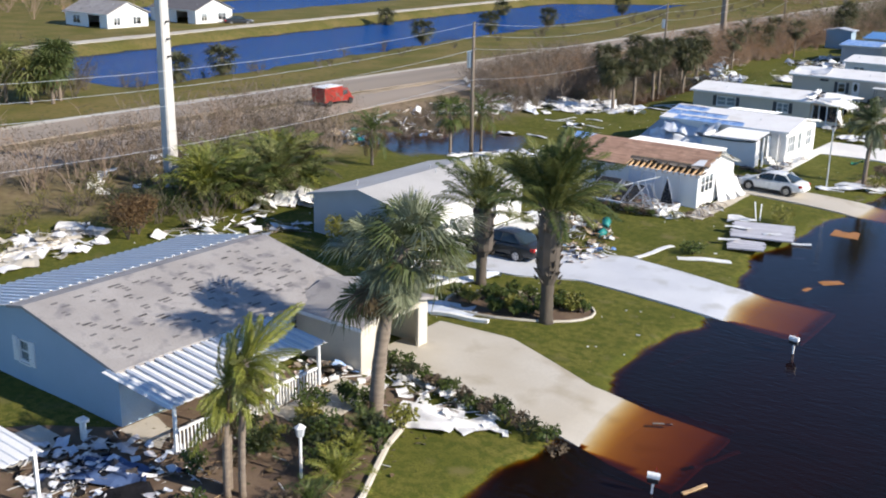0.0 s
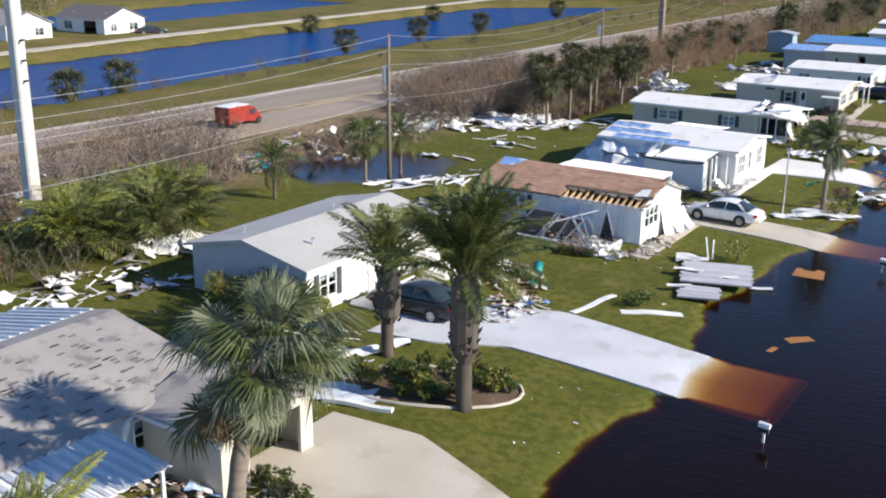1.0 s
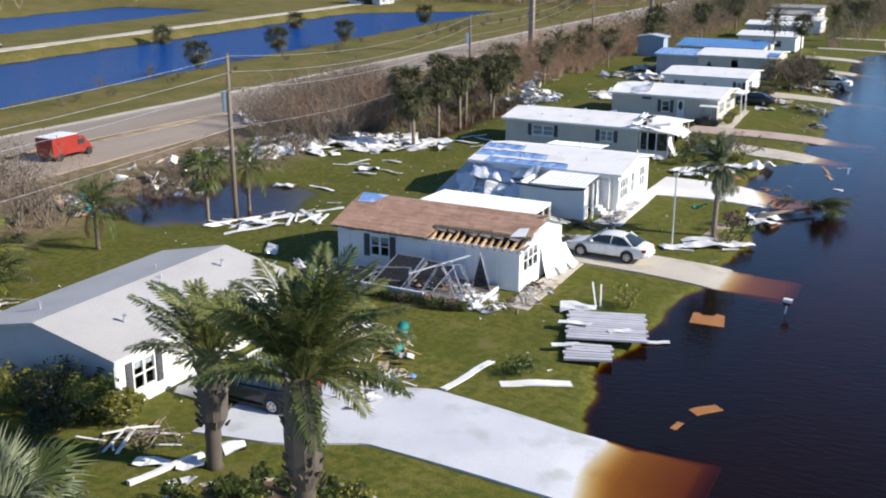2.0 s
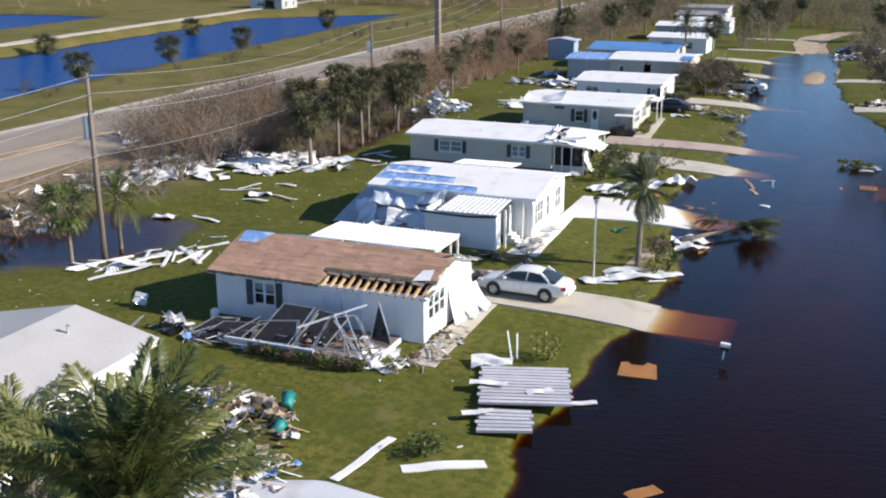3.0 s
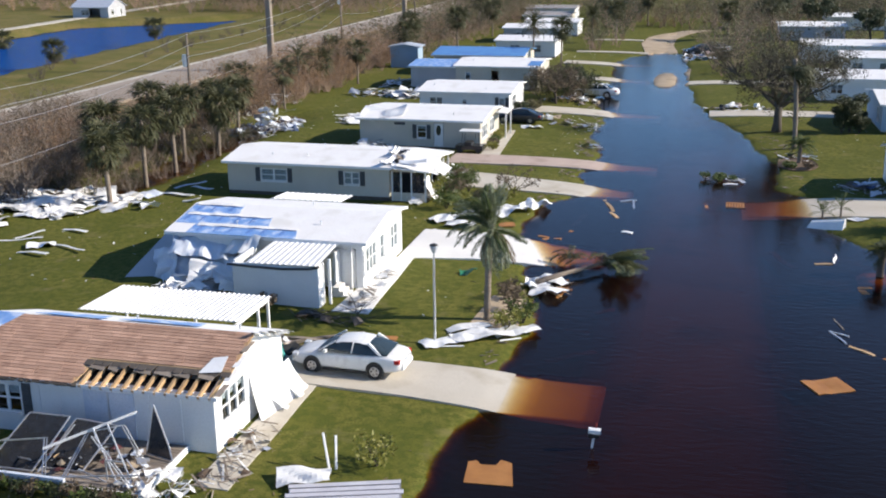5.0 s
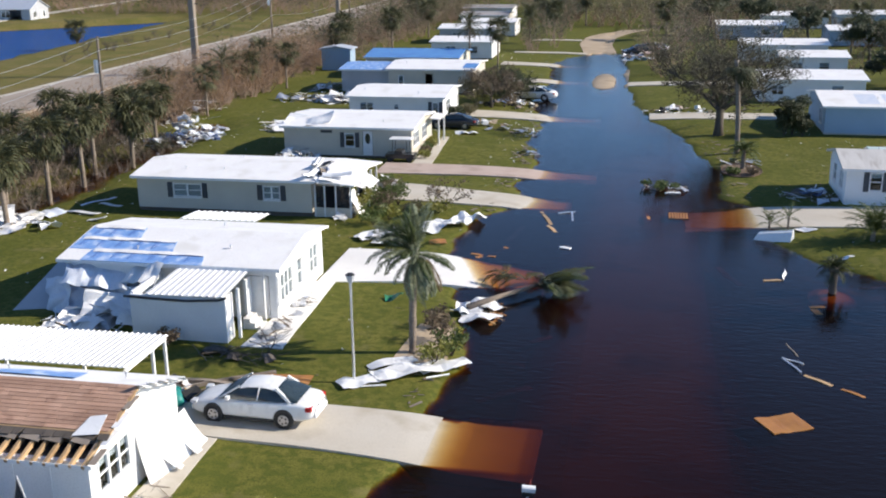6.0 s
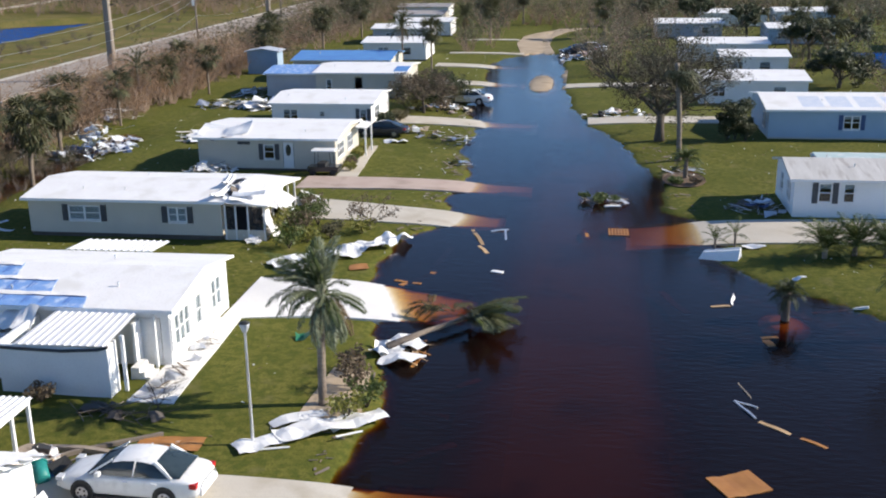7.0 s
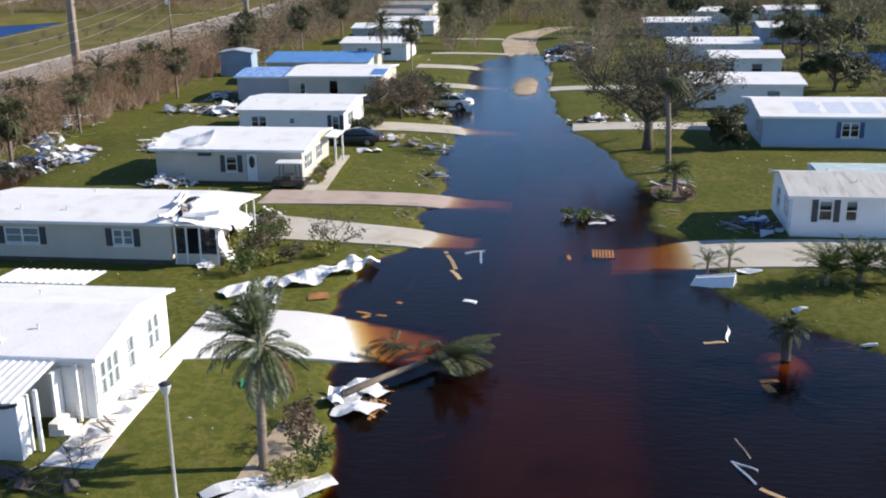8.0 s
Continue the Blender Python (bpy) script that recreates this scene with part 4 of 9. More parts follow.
# home with a grey shingle roof and blue shade (porch towards the street)
ha = home("grey-shingled house with pale blue walls, broken porch and torn shingles", -37.3, -27.0, 20.4, 32.0, 0.3, 2.5, 1.05, "y", "blue_wall", "shingle_grey",
          [W("s", -33.1, -32.4, 1.2, 2.1, "white"), W("e", 23.2, 24.6, 1.0, 2.1, None, 2), ("e", 26.0, 27.0, 0.3, 2.3, "door", None, 1), W("e", 28.6, 29.8, 1.0, 2.1, None, 2)], skirt=None, roofs=(True, False))
ribbed_roof("porch_roof", [(-23.7, 19.9, 2.18), (-23.7, 27.3, 2.18), (-27.2, 27.3, 2.5), (-27.2, 19.9, 2.5)], "white_metal", ha, 0.42, 0.05, "white ribbed metal porch roof")
ribbed_roof("roof", [(-33.2, 20.1, 3.47), (-33.2, 32.3, 3.47), (-37.8, 32.3, 2.55), (-37.8, 20.1, 2.55)], "white_metal", ha, 0.42, 0.05, "pale ribbed metal roof slope")
part("roof", Geo().slab([(-33.19, 20.1, 3.48), (-32.15, 20.1, 3.69), (-32.15, 32.3, 3.69), (-33.19, 32.3, 3.48)], 0.1), "shingle_grey", ha)
def pans(quad, n, parent):
    """Blue-grey pans sunk between the white ribs of a roof."""
    a, b, c, d = [Vector(p) for p in quad]
    up = Vector((0, 0, 0.024))
    for k in range(n):
        u, v = (k + 0.4) / n, (k + 0.74) / n
        part("roof_pan", Geo().slab([a.lerp(b, u) + up, a.lerp(b, v) + up, d.lerp(c, v) + up, d.lerp(c, u) + up], 0.012), "steel_blue", parent)


pans([(-23.68, 19.9, 2.24), (-23.68, 27.3, 2.24), (-27.1, 27.3, 2.553), (-27.1, 19.9, 2.553)], 18, ha)
pans([(-33.25, 20.1, 3.515), (-33.25, 32.3, 3.515), (-37.75, 32.3, 2.615), (-37.75, 20.1, 2.615)], 29, ha)
rs = random.Random(21)
for k in range(300):
    col, row = rs.randint(0, 11), rs.randint(1, 25)
    yy = 20.9 + col * 0.86 + 0.12 * (row % 5) + rs.uniform(-0.12, 0.12)
    xx = -31.9 + row * 0.185
    if yy > 31.0 or rs.random() < 0.25 + 0.5 * abs(row - 11) / 14:
        continue
    zz = 2.5 + (-27.0 - xx) * 1.05 / 5.15 + 0.145
    ll = rs.uniform(0.14, 0.42)
    part("torn_shingle", Geo().slab([(xx, yy, zz + 0.006), (xx + 0.1, yy, zz + 0.006 - 0.0204), (xx + 0.1, yy + ll, zz + 0.006 - 0.0204), (xx, yy + ll, zz + 0.006)], 0.004), "felt", ha)
part("porch_floor", Geo().box(-26.9, 20.2, 0.1, -23.9, 27.4, 0.32), "concrete", ha)
for y in (20.3, 22.6, 24.9, 27.1):
    part("post", Geo().box(-24.0, y - 0.05, 0.3, -23.9, y + 0.05, 2.16), "white", ha)
for a, b in ((20.4, 22.5), (22.7, 24.8), (25.0, 27.0)):
    rail = part("railing", Geo().box(-24.0, a, 1.12, -23.92, b, 1.2), "white", ha)
    for k in range(13):
        y = a + (b - a) * (k + 0.5) / 13
        part("baluster", Geo().box(-23.98, y - 0.025, 0.34, -23.94, y + 0.025, 1.12), "white", rail)
# its wing towards the drive
hw = home("low garage wing with a patched grey shingle roof", -27.0, -23.5, 29.0, 33.2, 0.2, 2.35, 0.55, "x", "beige", "shingle_grey", [("e", 30.2, 32.6, 0.25, 2.1, "open", None, 1)], skirt=None)
part("roof_patch", Geo().slab([(-26.9, 29.2, 2.53), (-24.6, 29.2, 2.53), (-25.0, 30.6, 2.9), (-26.9, 30.4, 2.84)], 0.015), "membrane", hw, "pale bare patch of torn roof")

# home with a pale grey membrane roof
# grey walls hold their shade as colour; the east front stays sunlit white
hb = home("pale house with a wide membrane roof, shade-grey walls and sunlit white front", -38.9, -31.75, 42.4, 53.2, 0.25, 2.55, 0.75, "y", "grey_wall", "membrane",
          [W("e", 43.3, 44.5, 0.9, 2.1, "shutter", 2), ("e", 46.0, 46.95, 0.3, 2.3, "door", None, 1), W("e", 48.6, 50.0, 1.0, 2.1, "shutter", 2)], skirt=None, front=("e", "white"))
part("porch_floor", Geo().box(-31.7, 45.0, 0.05, -29.6, 52.5, 0.3), "white_concrete", hb)
for a, b in ((45.2, 48.6), (48.8, 52.3)):
    rail = part("railing", Geo().box(-29.86, a, 1.12, -29.79, b, 1.18), "white", hb)
    for k in range(16):
        y = a + (b - a) * (k + 0.5) / 16
        part("baluster", Geo().box(-29.85, y - 0.025, 0.34, -29.8, y + 0.025, 1.12), "white", rail)
for x, y in ((-37.0, 44.0), (-34.0, 51.5), (-33.2, 44.6)):
    zr = 2.55 + 0.75 * (1 - abs(x + 35.32) / 3.58) + 0.14
    part("roof_vent", Geo().tube([(x, y, zr - 0.1), (x, y, zr + 0.25), (x + 0.02, y, zr + 0.3)], [0.06, 0.06, 0.1], 7), "metal", hb)
part("fascia", Geo().box(-31.44, 42.1, 2.42, -31.38, 53.5, 2.6), "white", hb)

# home with the stripped brown roof
hc = home("white house with a stripped brown shingle roof and exposed rafters", -34.6, -24.15, 61.9, 67.7, 0.25, 2.45, 0.95, "x", "white", "white_roof",
          [W("s", -32.6, -31.45, 1.05, 2.15, "shutter", 2), ("e", 62.35, 64.25, 1.15, 2.3, "window", None, 3)], skirt=None, roofs=(False, True), over=0.25)
kz = 0.95 / 2.9
def c_roof(y, lift=0.0):
    return 2.45 + (y - 61.9) * kz + 0.14 + lift
part("roof_deck", Geo().slab([(-34.85, 62.75, c_roof(62.75)), (-23.9, 62.75, c_roof(62.75)), (-23.9, 64.8, c_roof(64.8)), (-34.85, 64.8, c_roof(64.8))], 0.05), "wood", hc)
part("roof_deck", Geo().slab([(-34.85, 61.65, c_roof(61.65)), (-29.2, 61.65, c_roof(61.65)), (-29.0, 62.745, c_roof(62.745)), (-34.85, 62.745, c_roof(62.745))], 0.05), "wood", hc)
rnd = random.Random(4)
for k in range(20):
    ya = 61.62 + k * 0.16
    xe = (-29.3 + 0.3 * rnd.random()) if ya < 62.75 else (-23.95 - 0.12 * rnd.random() ** 3)
    xw = -34.88 if ya < 64.0 else -34.88 + max(0, ya - 63.9) * rnd.uniform(1.0, 2.2)
    if ya > 64.35:
        xw = max(xw, -33.9)
    x = xw
    while x < xe - 0.2:
        xn = min(x + rnd.uniform(0.9, 1.1), xe)
        part("shingle", Geo().slab([(x, ya, c_roof(ya, 0.026)), (xn - 0.012, ya + rnd.uniform(-0.015, 0.015), c_roof(ya, 0.026)), (xn - 0.012, ya + 0.17, c_roof(ya + 0.17, 0.012)), (x, ya + 0.17, c_roof(ya + 0.17, 0.012))], 0.012), "shingle_brown", hc)
        x = xn
for k in range(13):
    x = -29.0 + k * 0.4
    part("rafter", Geo().slab([(x, 61.6, c_roof(61.6, -0.02)), (x + 0.09, 61.6, c_roof(61.6, -0.02)), (x + 0.09, 62.9, c_roof(62.9, -0.06)), (x, 62.9, c_roof(62.9, -0.06))], 0.14), "wood", hc)
# black sheet, not insulation, painting the shade between the bare rafters
part("insulation", Geo().box(-29.1, 62.06, 2.452, -24.3, 62.95, 2.47), "dark", hc, "black sheet drawn as shade in the open roof void")
for k in range(34):
    x = -34.85 + k * 0.17
    part("ragged_eave", Geo().slab([(x, 61.6 - rnd.uniform(0.0, 0.07), c_roof(61.6, -0.03)), (x + 0.165, 61.6 - rnd.uniform(0.0, 0.07), c_roof(61.6, -0.035)), (x + 0.165, 61.75, c_roof(61.75, 0.0)), (x, 61.75, c_roof(61.75, 0.0))], rnd.uniform(0.03, 0.1)), "skirt", hc)
for k in range(16):
    x = -29.3 + k * 0.34
    part("ragged_eave", Geo().slab([(x, 62.62 - rnd.uniform(0.0, 0.14), c_roof(62.62, 0.02)), (x + rnd.uniform(0.2, 0.36), 62.6 - rnd.uniform(0.0, 0.14), c_roof(62.6, 0.02)), (x + 0.33, 62.8, c_roof(62.8, 0.035)), (x, 62.8, c_roof(62.8, 0.035))], 0.03), "skirt", hc)
for x, w_ in ((-33.9, 0.05), (-30.8, 0.07), (-29.95, 0.05), (-26.6, 0.06), (-25.4, 0.05)):
    part("batten", Geo().box(x, 61.872, 0.25, x + w_, 61.898, 2.44), "white", hc)
for k in range(9):
    y_ = 62.0 + k * 0.72
    z_ = 2.45 + 0.95 * (1 - abs(y_ - 64.8) / 2.9) + 0.1
    part("torn_trim", put_geo(crumple(0.78, 0.22, 950 + k, 0.06, 6), pose(-23.86, y_, z_, 0, 8, 90) @ pose(0, 0, 0, 0, -18 if y_ < 64.8 else 18, 0)), "white_metal" if k % 3 else "old_wood", hc, "bent rake trim")
for k in range(6):
    x = -29.1 + k * 0.82 + rnd.uniform(-0.1, 0.1)
    part("torn_sheathing", Geo().slab([(x, 62.45, c_roof(62.45, 0.01)), (x + rnd.uniform(0.3, 0.7), 62.35, c_roof(62.35, 0.01)), (x + 0.6, 62.78, c_roof(62.78, 0.02)), (x, 62.78, c_roof(62.78, 0.02))], 0.015), "old_wood", hc)
part("tarp", Geo().slab([(-34.6, 63.9, c_roof(63.9, 0.05)), (-33.7, 63.95, c_roof(63.95, 0.05)), (-33.1, 64.82, c_roof(64.82, 0.05)), (-34.7, 64.82, c_roof(64.82, 0.05))], 0.01), "tarp", hc, "blue tarp scrap")
part("roof_patch", Geo().slab([(-25.0, 62.6, c_roof(62.6, 0.06)), (-24.2, 62.7, c_roof(62.7, 0.09)), (-24.3, 63.5, c_roof(63.5, 0.07)), (-24.8, 63.4, c_roof(63.4, 0.05))], 0.012), "white_metal", hc, "bent white metal scrap")
for a, b, y_, z_ in ((-33.0, -30.2, 65.3, 3.37), (-29.6, -26.4, 65.5, 3.3)):
    part("tarp", Geo().slab([(a, y_, z_ + 0.08), (b, y_ - 0.1, z_ + 0.1), (b - 0.2, y_ + 1.0, z_ - 0.22), (a + 0.3, y_ + 0.8, z_ - 0.16)], 0.01), "tarp", hc, "faded blue underlayment")
ribbed_roof("carport_roof", [(-33.2, 68.2, 2.55), (-26.2, 68.2, 2.55), (-26.2, 71.6, 2.45), (-33.2, 71.6, 2.45)], "white_metal", hc, 0.22, 0.04, "white ribbed carport roof")
for x, y in ((-26.3, 71.4), (-26.3, 70.4), (-29.7, 71.4), (-33.0, 71.4)):
    part("post", Geo().box(x - 0.05, y - 0.05, 0.2, x + 0.05, y + 0.05, 2.44), "white", hc)
part("beam", Geo().box(-26.36, 68.3, 2.3, -26.26, 71.5, 2.4), "white", hc)
part("sliding_door", Geo().box(-29.0, 61.85, 0.45, -27.1, 61.89, 2.2), "tarp_pale", hc, "pale frosted sliding door")
part("door_frame", Geo().box(-28.08, 61.82, 0.45, -28.02, 61.848, 2.2), "metal", hc)
# broken deck in front of it
deck = thing("deck", -28, 60.2, 0.2, "collapsed screened deck with bent aluminium frames", "deck")
for k in range(17):
    y = 58.6 + k * 0.19
    part("plank", Geo().box(-30.7, y, 0.5, -25.2, y + 0.175, 0.54), "old_wood", deck)
part("skirt_board", Geo().box(-30.75, 58.5, 0.1, -25.15, 58.56, 0.54), "white", deck)
part("skirt_board", Geo().box(-25.2, 58.57, 0.1, -25.14, 61.85, 0.54), "white", deck)
part("fascia", Geo().box(-31.9, 58.3, 0.62, -27.6, 58.42, 0.86), "tarp_pale", deck, "pale blue-white front board")
part("fascia", Geo().box(-27.5, 58.34, 0.5, -25.1, 58.42, 0.6), "skirt", deck)
for k in range(11):
    p = Vector((rnd.uniform(-33.2, -25.2), rnd.uniform(58.6, 61.2), rnd.uniform(0.56, 0.8)))
    q = p + Vector((rnd.uniform(-1.3, 1.3), rnd.uniform(-0.7, 0.7), rnd.uniform(-0.05, 0.7)))
    q.z = max(q.z, 0.58)
    part("frame_bar", Geo().tube([p, q], 0.022, 4), "metal", deck)
part("frame_bar", Geo().tube([(-28.7, 59.0, 1.45), (-26.1, 60.4, 2.35)], 0.05, 4), "white_metal", deck)
for a, b in (((-27.3, 59.7, 2.0), (-26.2, 59.0, 0.6)), ((-26.9, 59.9, 2.1), (-25.9, 59.3, 0.6)), ((-29.0, 59.0, 0.6), (-28.5, 60.5, 1.6)), ((-30.0, 59.2, 0.6), (-29.6, 60.4, 1.5)), ((-32.6, 58.7, 0.4), (-31.2, 60.2, 1.2)), ((-26.5, 59.0, 0.6), (-26.5, 59.0, 1.3)), ((-26.5, 59.0, 1.3), (-25.9, 59.0, 1.3))):
    part("frame_bar", Geo().tube([a, b], 0.03, 4), "metal", deck)
for a, b in (((-30.9, 58.7, 0.6), (-30.5, 58.9, 1.55)), ((-30.5, 58.9, 1.55), (-28.9, 59.4, 1.6)), ((-28.9, 59.4, 1.6), (-28.7, 58.8, 0.6)), ((-28.0, 58.8, 0.6), (-27.6, 59.8, 1.75)), ((-27.6, 59.8, 1.75), (-26.7, 60.4, 1.8)), ((-26.7, 60.4, 1.8), (-26.1, 60.4, 0.6)), ((-33.4, 58.4, 0.35), (-31.0, 61.2, 0.7)), ((-33.9, 59.6, 0.35), (-30.9, 59.4, 0.85)), ((-34.4, 58.9, 0.35), (-33.0, 60.6, 0.6)), ((-28.3, 58.5, 0.75), (-25.4, 58.9, 0.95)), ((-27.1, 59.3, 1.9), (-25.7, 58.8, 0.62))):
    part("frame_bar", Geo().tube([a, b], 0.024, 4), "metal", deck)
    part("frame_bar", Geo().tube([Vector(a) + Vector((0.09, 0.02, 0.02)), Vector(b) + Vector((0.09, 0.02, 0.02))], 0.016, 4), "metal", deck)
part("front_wall", Geo().box(-31.8, 58.45, 0.1, -25.3, 58.495, 0.52), "grey_wall", deck, "low grey front wall")
# fallen screen walls: black mesh in slim aluminium frames
for quad in (((-30.9, 59.0, 0.6), (-29.2, 59.0, 0.6), (-28.8, 60.7, 1.75), (-30.3, 60.7, 1.75)), ((-29.1, 59.3, 0.6), (-27.6, 59.3, 0.6), (-27.2, 60.9, 1.5), (-28.7, 60.9, 1.6)), ((-26.2, 60.9, 0.6), (-25.1, 60.6, 0.6), (-25.35, 60.9, 0.9), (-25.9, 61.1, 2.3)), ((-33.6, 58.5, 0.4), (-31.6, 58.6, 0.45), (-31.2, 60.0, 0.95), (-33.0, 60.0, 0.8)), ((-34.4, 59.4, 0.36), (-32.9, 59.3, 0.4), (-32.7, 60.8, 0.7), (-34.0, 60.8, 0.6))):
    part("screen_panel", Geo().slab(quad, 0.012), "screen_mesh", deck, "torn black screen")
    for a, b in zip(quad, quad[1:] + quad[:1]):
        part("frame_bar", Geo().tube([a, b], 0.028, 4), "metal", deck)

# home with torn metal siding and a white annex
hd = home("white house with blue roof underlayment showing and torn metal siding", -34.9, -24.75, 79.4, 86.2, 0.35, 2.65, 0.55, "x", "white", "white_roof",
          [W("e", 79.8, 81.4, 0.9, 2.25, "white", 3), W("e", 82.1, 82.8, 0.9, 2.25, "white", 1), W("e", 84.0, 85.2, 0.9, 2.25, "white", 2), ("s", -26.0, -25.1, 0.4, 2.3, "door", None, 1)], skirt=None)
d_roof = lambda y: 2.65 + (y - 79.4) * 0.55 / 3.4 + 0.15
rd = random.Random(17)
for a, b, ya, yb in ((-35.15, -32.2, 81.45, 82.7), (-35.15, -30.05, 80.2, 81.45), (-34.0, -28.1, 79.08, 80.2)):
    lift = 0.004 * (yb < 82)
    edge = [b + rd.uniform(-0.12, 0.12) for _ in range(2)]
    part("underlayment", Geo().slab([(a, ya + 0.004, d_roof(ya) + lift), (edge[0], ya + 0.004, d_roof(ya) + lift), (edge[1] - 0.25, yb - 0.004, d_roof(yb) + lift), (a + 0.05, yb - 0.004, d_roof(yb) + lift)], 0.012), "tarp", hd, "blue roof underlayment")
    for n_ in range(int((b - a) / 0.9)):
        x_ = a + 0.35 + 0.9 * n_ + rd.uniform(-0.08, 0.08)
        for dx, w_, u0, u1 in ((0, 0.1, 0.25, 0.75), (0.16, 0.05, 0.35, 0.7)):
            p0, p1 = ya + (yb - ya) * u0, ya + (yb - ya) * u1
            part("print_bar", Geo().slab([(x_ + dx, p0, d_roof(p0) + 0.012), (x_ + dx + w_, p0, d_roof(p0) + 0.012), (x_ + dx + w_ + 0.05, p1, d_roof(p1) + 0.012), (x_ + dx + 0.05, p1, d_roof(p1) + 0.012)], 0.006), "print_blue", hd)
    part("torn_edge", put_geo(crumple(b - a - 0.4, 0.3, 900 + int(ya), 0.05, 12), pose((a + b) / 2, yb - 0.12, d_roof(yb) - 0.02, 9, 0, 0)), "white_roof", hd, "curled white roof edge")
ribbed_roof("porch_roof", [(-32.6, 86.6, 2.75), (-28.4, 86.6, 2.75), (-28.4, 88.8, 2.6), (-32.6, 88.8, 2.6)], "white_metal", hd, 0.3, 0.04)
ax = thing("annex", -28.1, 77.8, 0.2, "low white lean-to annex with a buckled corrugated roof", "annex")
part("wall", Geo().box(-30.2, 76.3, 0.15, -25.9, 76.42, 2.25), "white", ax)
part("wall", Geo().box(-30.2, 76.42, 0.15, -30.08, 79.3, 2.35), "white", ax)
part("wall", Geo().box(-26.02, 76.42, 0.15, -25.9, 77.1, 2.3), "white", ax)
part("wall", Geo().box(-26.02, 78.7, 0.15, -25.9, 79.3, 2.3), "white", ax)
part("trim", Geo().tube([(-30.4, 76.2, 2.2), (-29.2, 76.18, 2.16), (-27.6, 76.2, 2.12), (-26.2, 76.2, 2.22), (-25.8, 76.2, 2.34)], 0.06, 5), "plastic_black", ax, "bent dark gutter")
ribbed_roof("roof", [(-29.5, 76.25, 2.3), (-25.9, 76.2, 2.36), (-25.9, 79.4, 2.62), (-29.2, 79.4, 2.62)], "white_metal", ax, 0.3, 0.03)
for x, y in ((-25.6, 77.0), (-25.3, 79.2)):
    part("post", Geo().box(x - 0.06, y - 0.06, 0.2, x + 0.06, y + 0.06, 2.5), "white", ax)
for k in range(3):
    part("step", Geo().box(-25.88, 78.0 + 0.02 * k, 0.2 + 0.18 * k, -25.1 - 0.22 * k, 78.9, 0.38 + 0.18 * k), "white_concrete", ax)

# further homes along the row
he = home("cream double-wide home with a white roof and dark shutters", -40.1, -28.7, 96.8, 103.2, 0.55, 2.5, 0.45, "x", "beige", "white_roof",
          [W("s", -37.7, -35.8, 1.3, 2.15, "shutter", 2), W("s", -31.8, -30.7, 1.3, 2.15, "shutter", 2)], blinds=0.85)
part("porch_roof", Geo().slab([(-28.39, 96.5, 2.6), (-25.9, 96.5, 2.4), (-25.9, 100.0, 2.82), (-28.39, 100.0, 3.08)], 0.08), "white_roof", he, "sagging white porch roof")
part("porch_roof", Geo().slab([(-28.39, 100.01, 3.08), (-25.9, 100.01, 2.82), (-25.9, 103.5, 2.42), (-28.39, 103.5, 2.6)], 0.08), "white_roof", he, "sagging white porch roof")
for k, (x, y, rot, l) in enumerate(((-28.9, 97.6, 80, 2.0), (-29.1, 99.4, 95, 1.8), (-27.2, 97.4, 10, 1.8))):
    p = part("buckled_flashing", put_geo(corrugated(l, 0.5, 0.25, 0.05, 0.12, 40 + k, wave=0.06), pose(x, y, 2.68 + 0.13 * (y - 96.5) + 0.05, 7, 0, rot)), "white_metal", he, "buckled white flashing")
for k, (l, w, x, y, z, rx, ry, rz) in enumerate(((2.6, 3.2, -26.9, 98.2, 2.62, 8, 10, 4), (1.2, 1.6, -25.7, 98.6, 2.3, 4, 26, -6))):
    part("torn_roof_sheet", put_geo(crumple(l, w, 960 + k, 0.07, 14), pose(x, y, z, rx, ry, rz)), "white_roof", he, "buckled white roof sheet sagging over the porch")
rp = random.Random(63)
for k in range(8):
    y = 96.7 + 0.45 * k
    part("torn_scrap", put_geo(crumple(rp.uniform(0.4, 0.9), rp.uniform(0.2, 0.45), 970 + k, 0.16, 6), pose(-28.5 + rp.uniform(-0.25, 0.3), y, 2.62 + 0.14 * (y - 96.7) * (y < 100), rp.uniform(-30, 30), rp.uniform(-30, 30), rp.uniform(0, 180))), ("white_metal", "silver", "plastic_black", "old_wood")[k % 4], he, "torn roofing scrap")
for k, (x, y, z, rx, ry) in enumerate(((-26.1, 97.3, 1.5, 10, 62), (-26.0, 99.2, 1.6, -8, 70), (-25.9, 101.2, 1.3, 12, 55))):
    part("hanging_sheet", put_geo(crumple(1.5, 0.8, 985 + k, 0.16, 9), pose(x, y, z - 0.3, rx, ry, 10 * k)), "white_metal", he, "white sheet hanging from the porch eave")
part("porch_floor", Geo().box(-28.65, 96.9, 0.3, -26.2, 103.1, 0.5), "old_wood", he)
for y in (96.9, 98.5, 100.1, 101.7, 103.1):
    part("post", Geo().box(-26.3, y - 0.05, 0.3, -26.2, y + 0.05, 2.3), "white", he)
for x in (-28.5, -27.9, -27.2):
    part("post", Geo().box(x - 0.04, 96.85, 0.3, x + 0.04, 96.93, 2.3), "white", he)
part("screen_panel", Geo().box(-28.45, 96.9, 0.9, -27.95, 96.92, 2.25), "screen_mesh", he)
part("screen_panel", Geo().box(-27.15, 96.9, 0.9, -26.35, 96.92, 2.25), "screen_mesh", he)
part("screen_panel", Geo().box(-27.85, 96.9, 0.55, -27.25, 96.92, 2.25), "screen", he)
part("knee_wall", Geo().box(-28.5, 96.86, 0.3, -26.2, 96.89, 0.9), "beige", he)
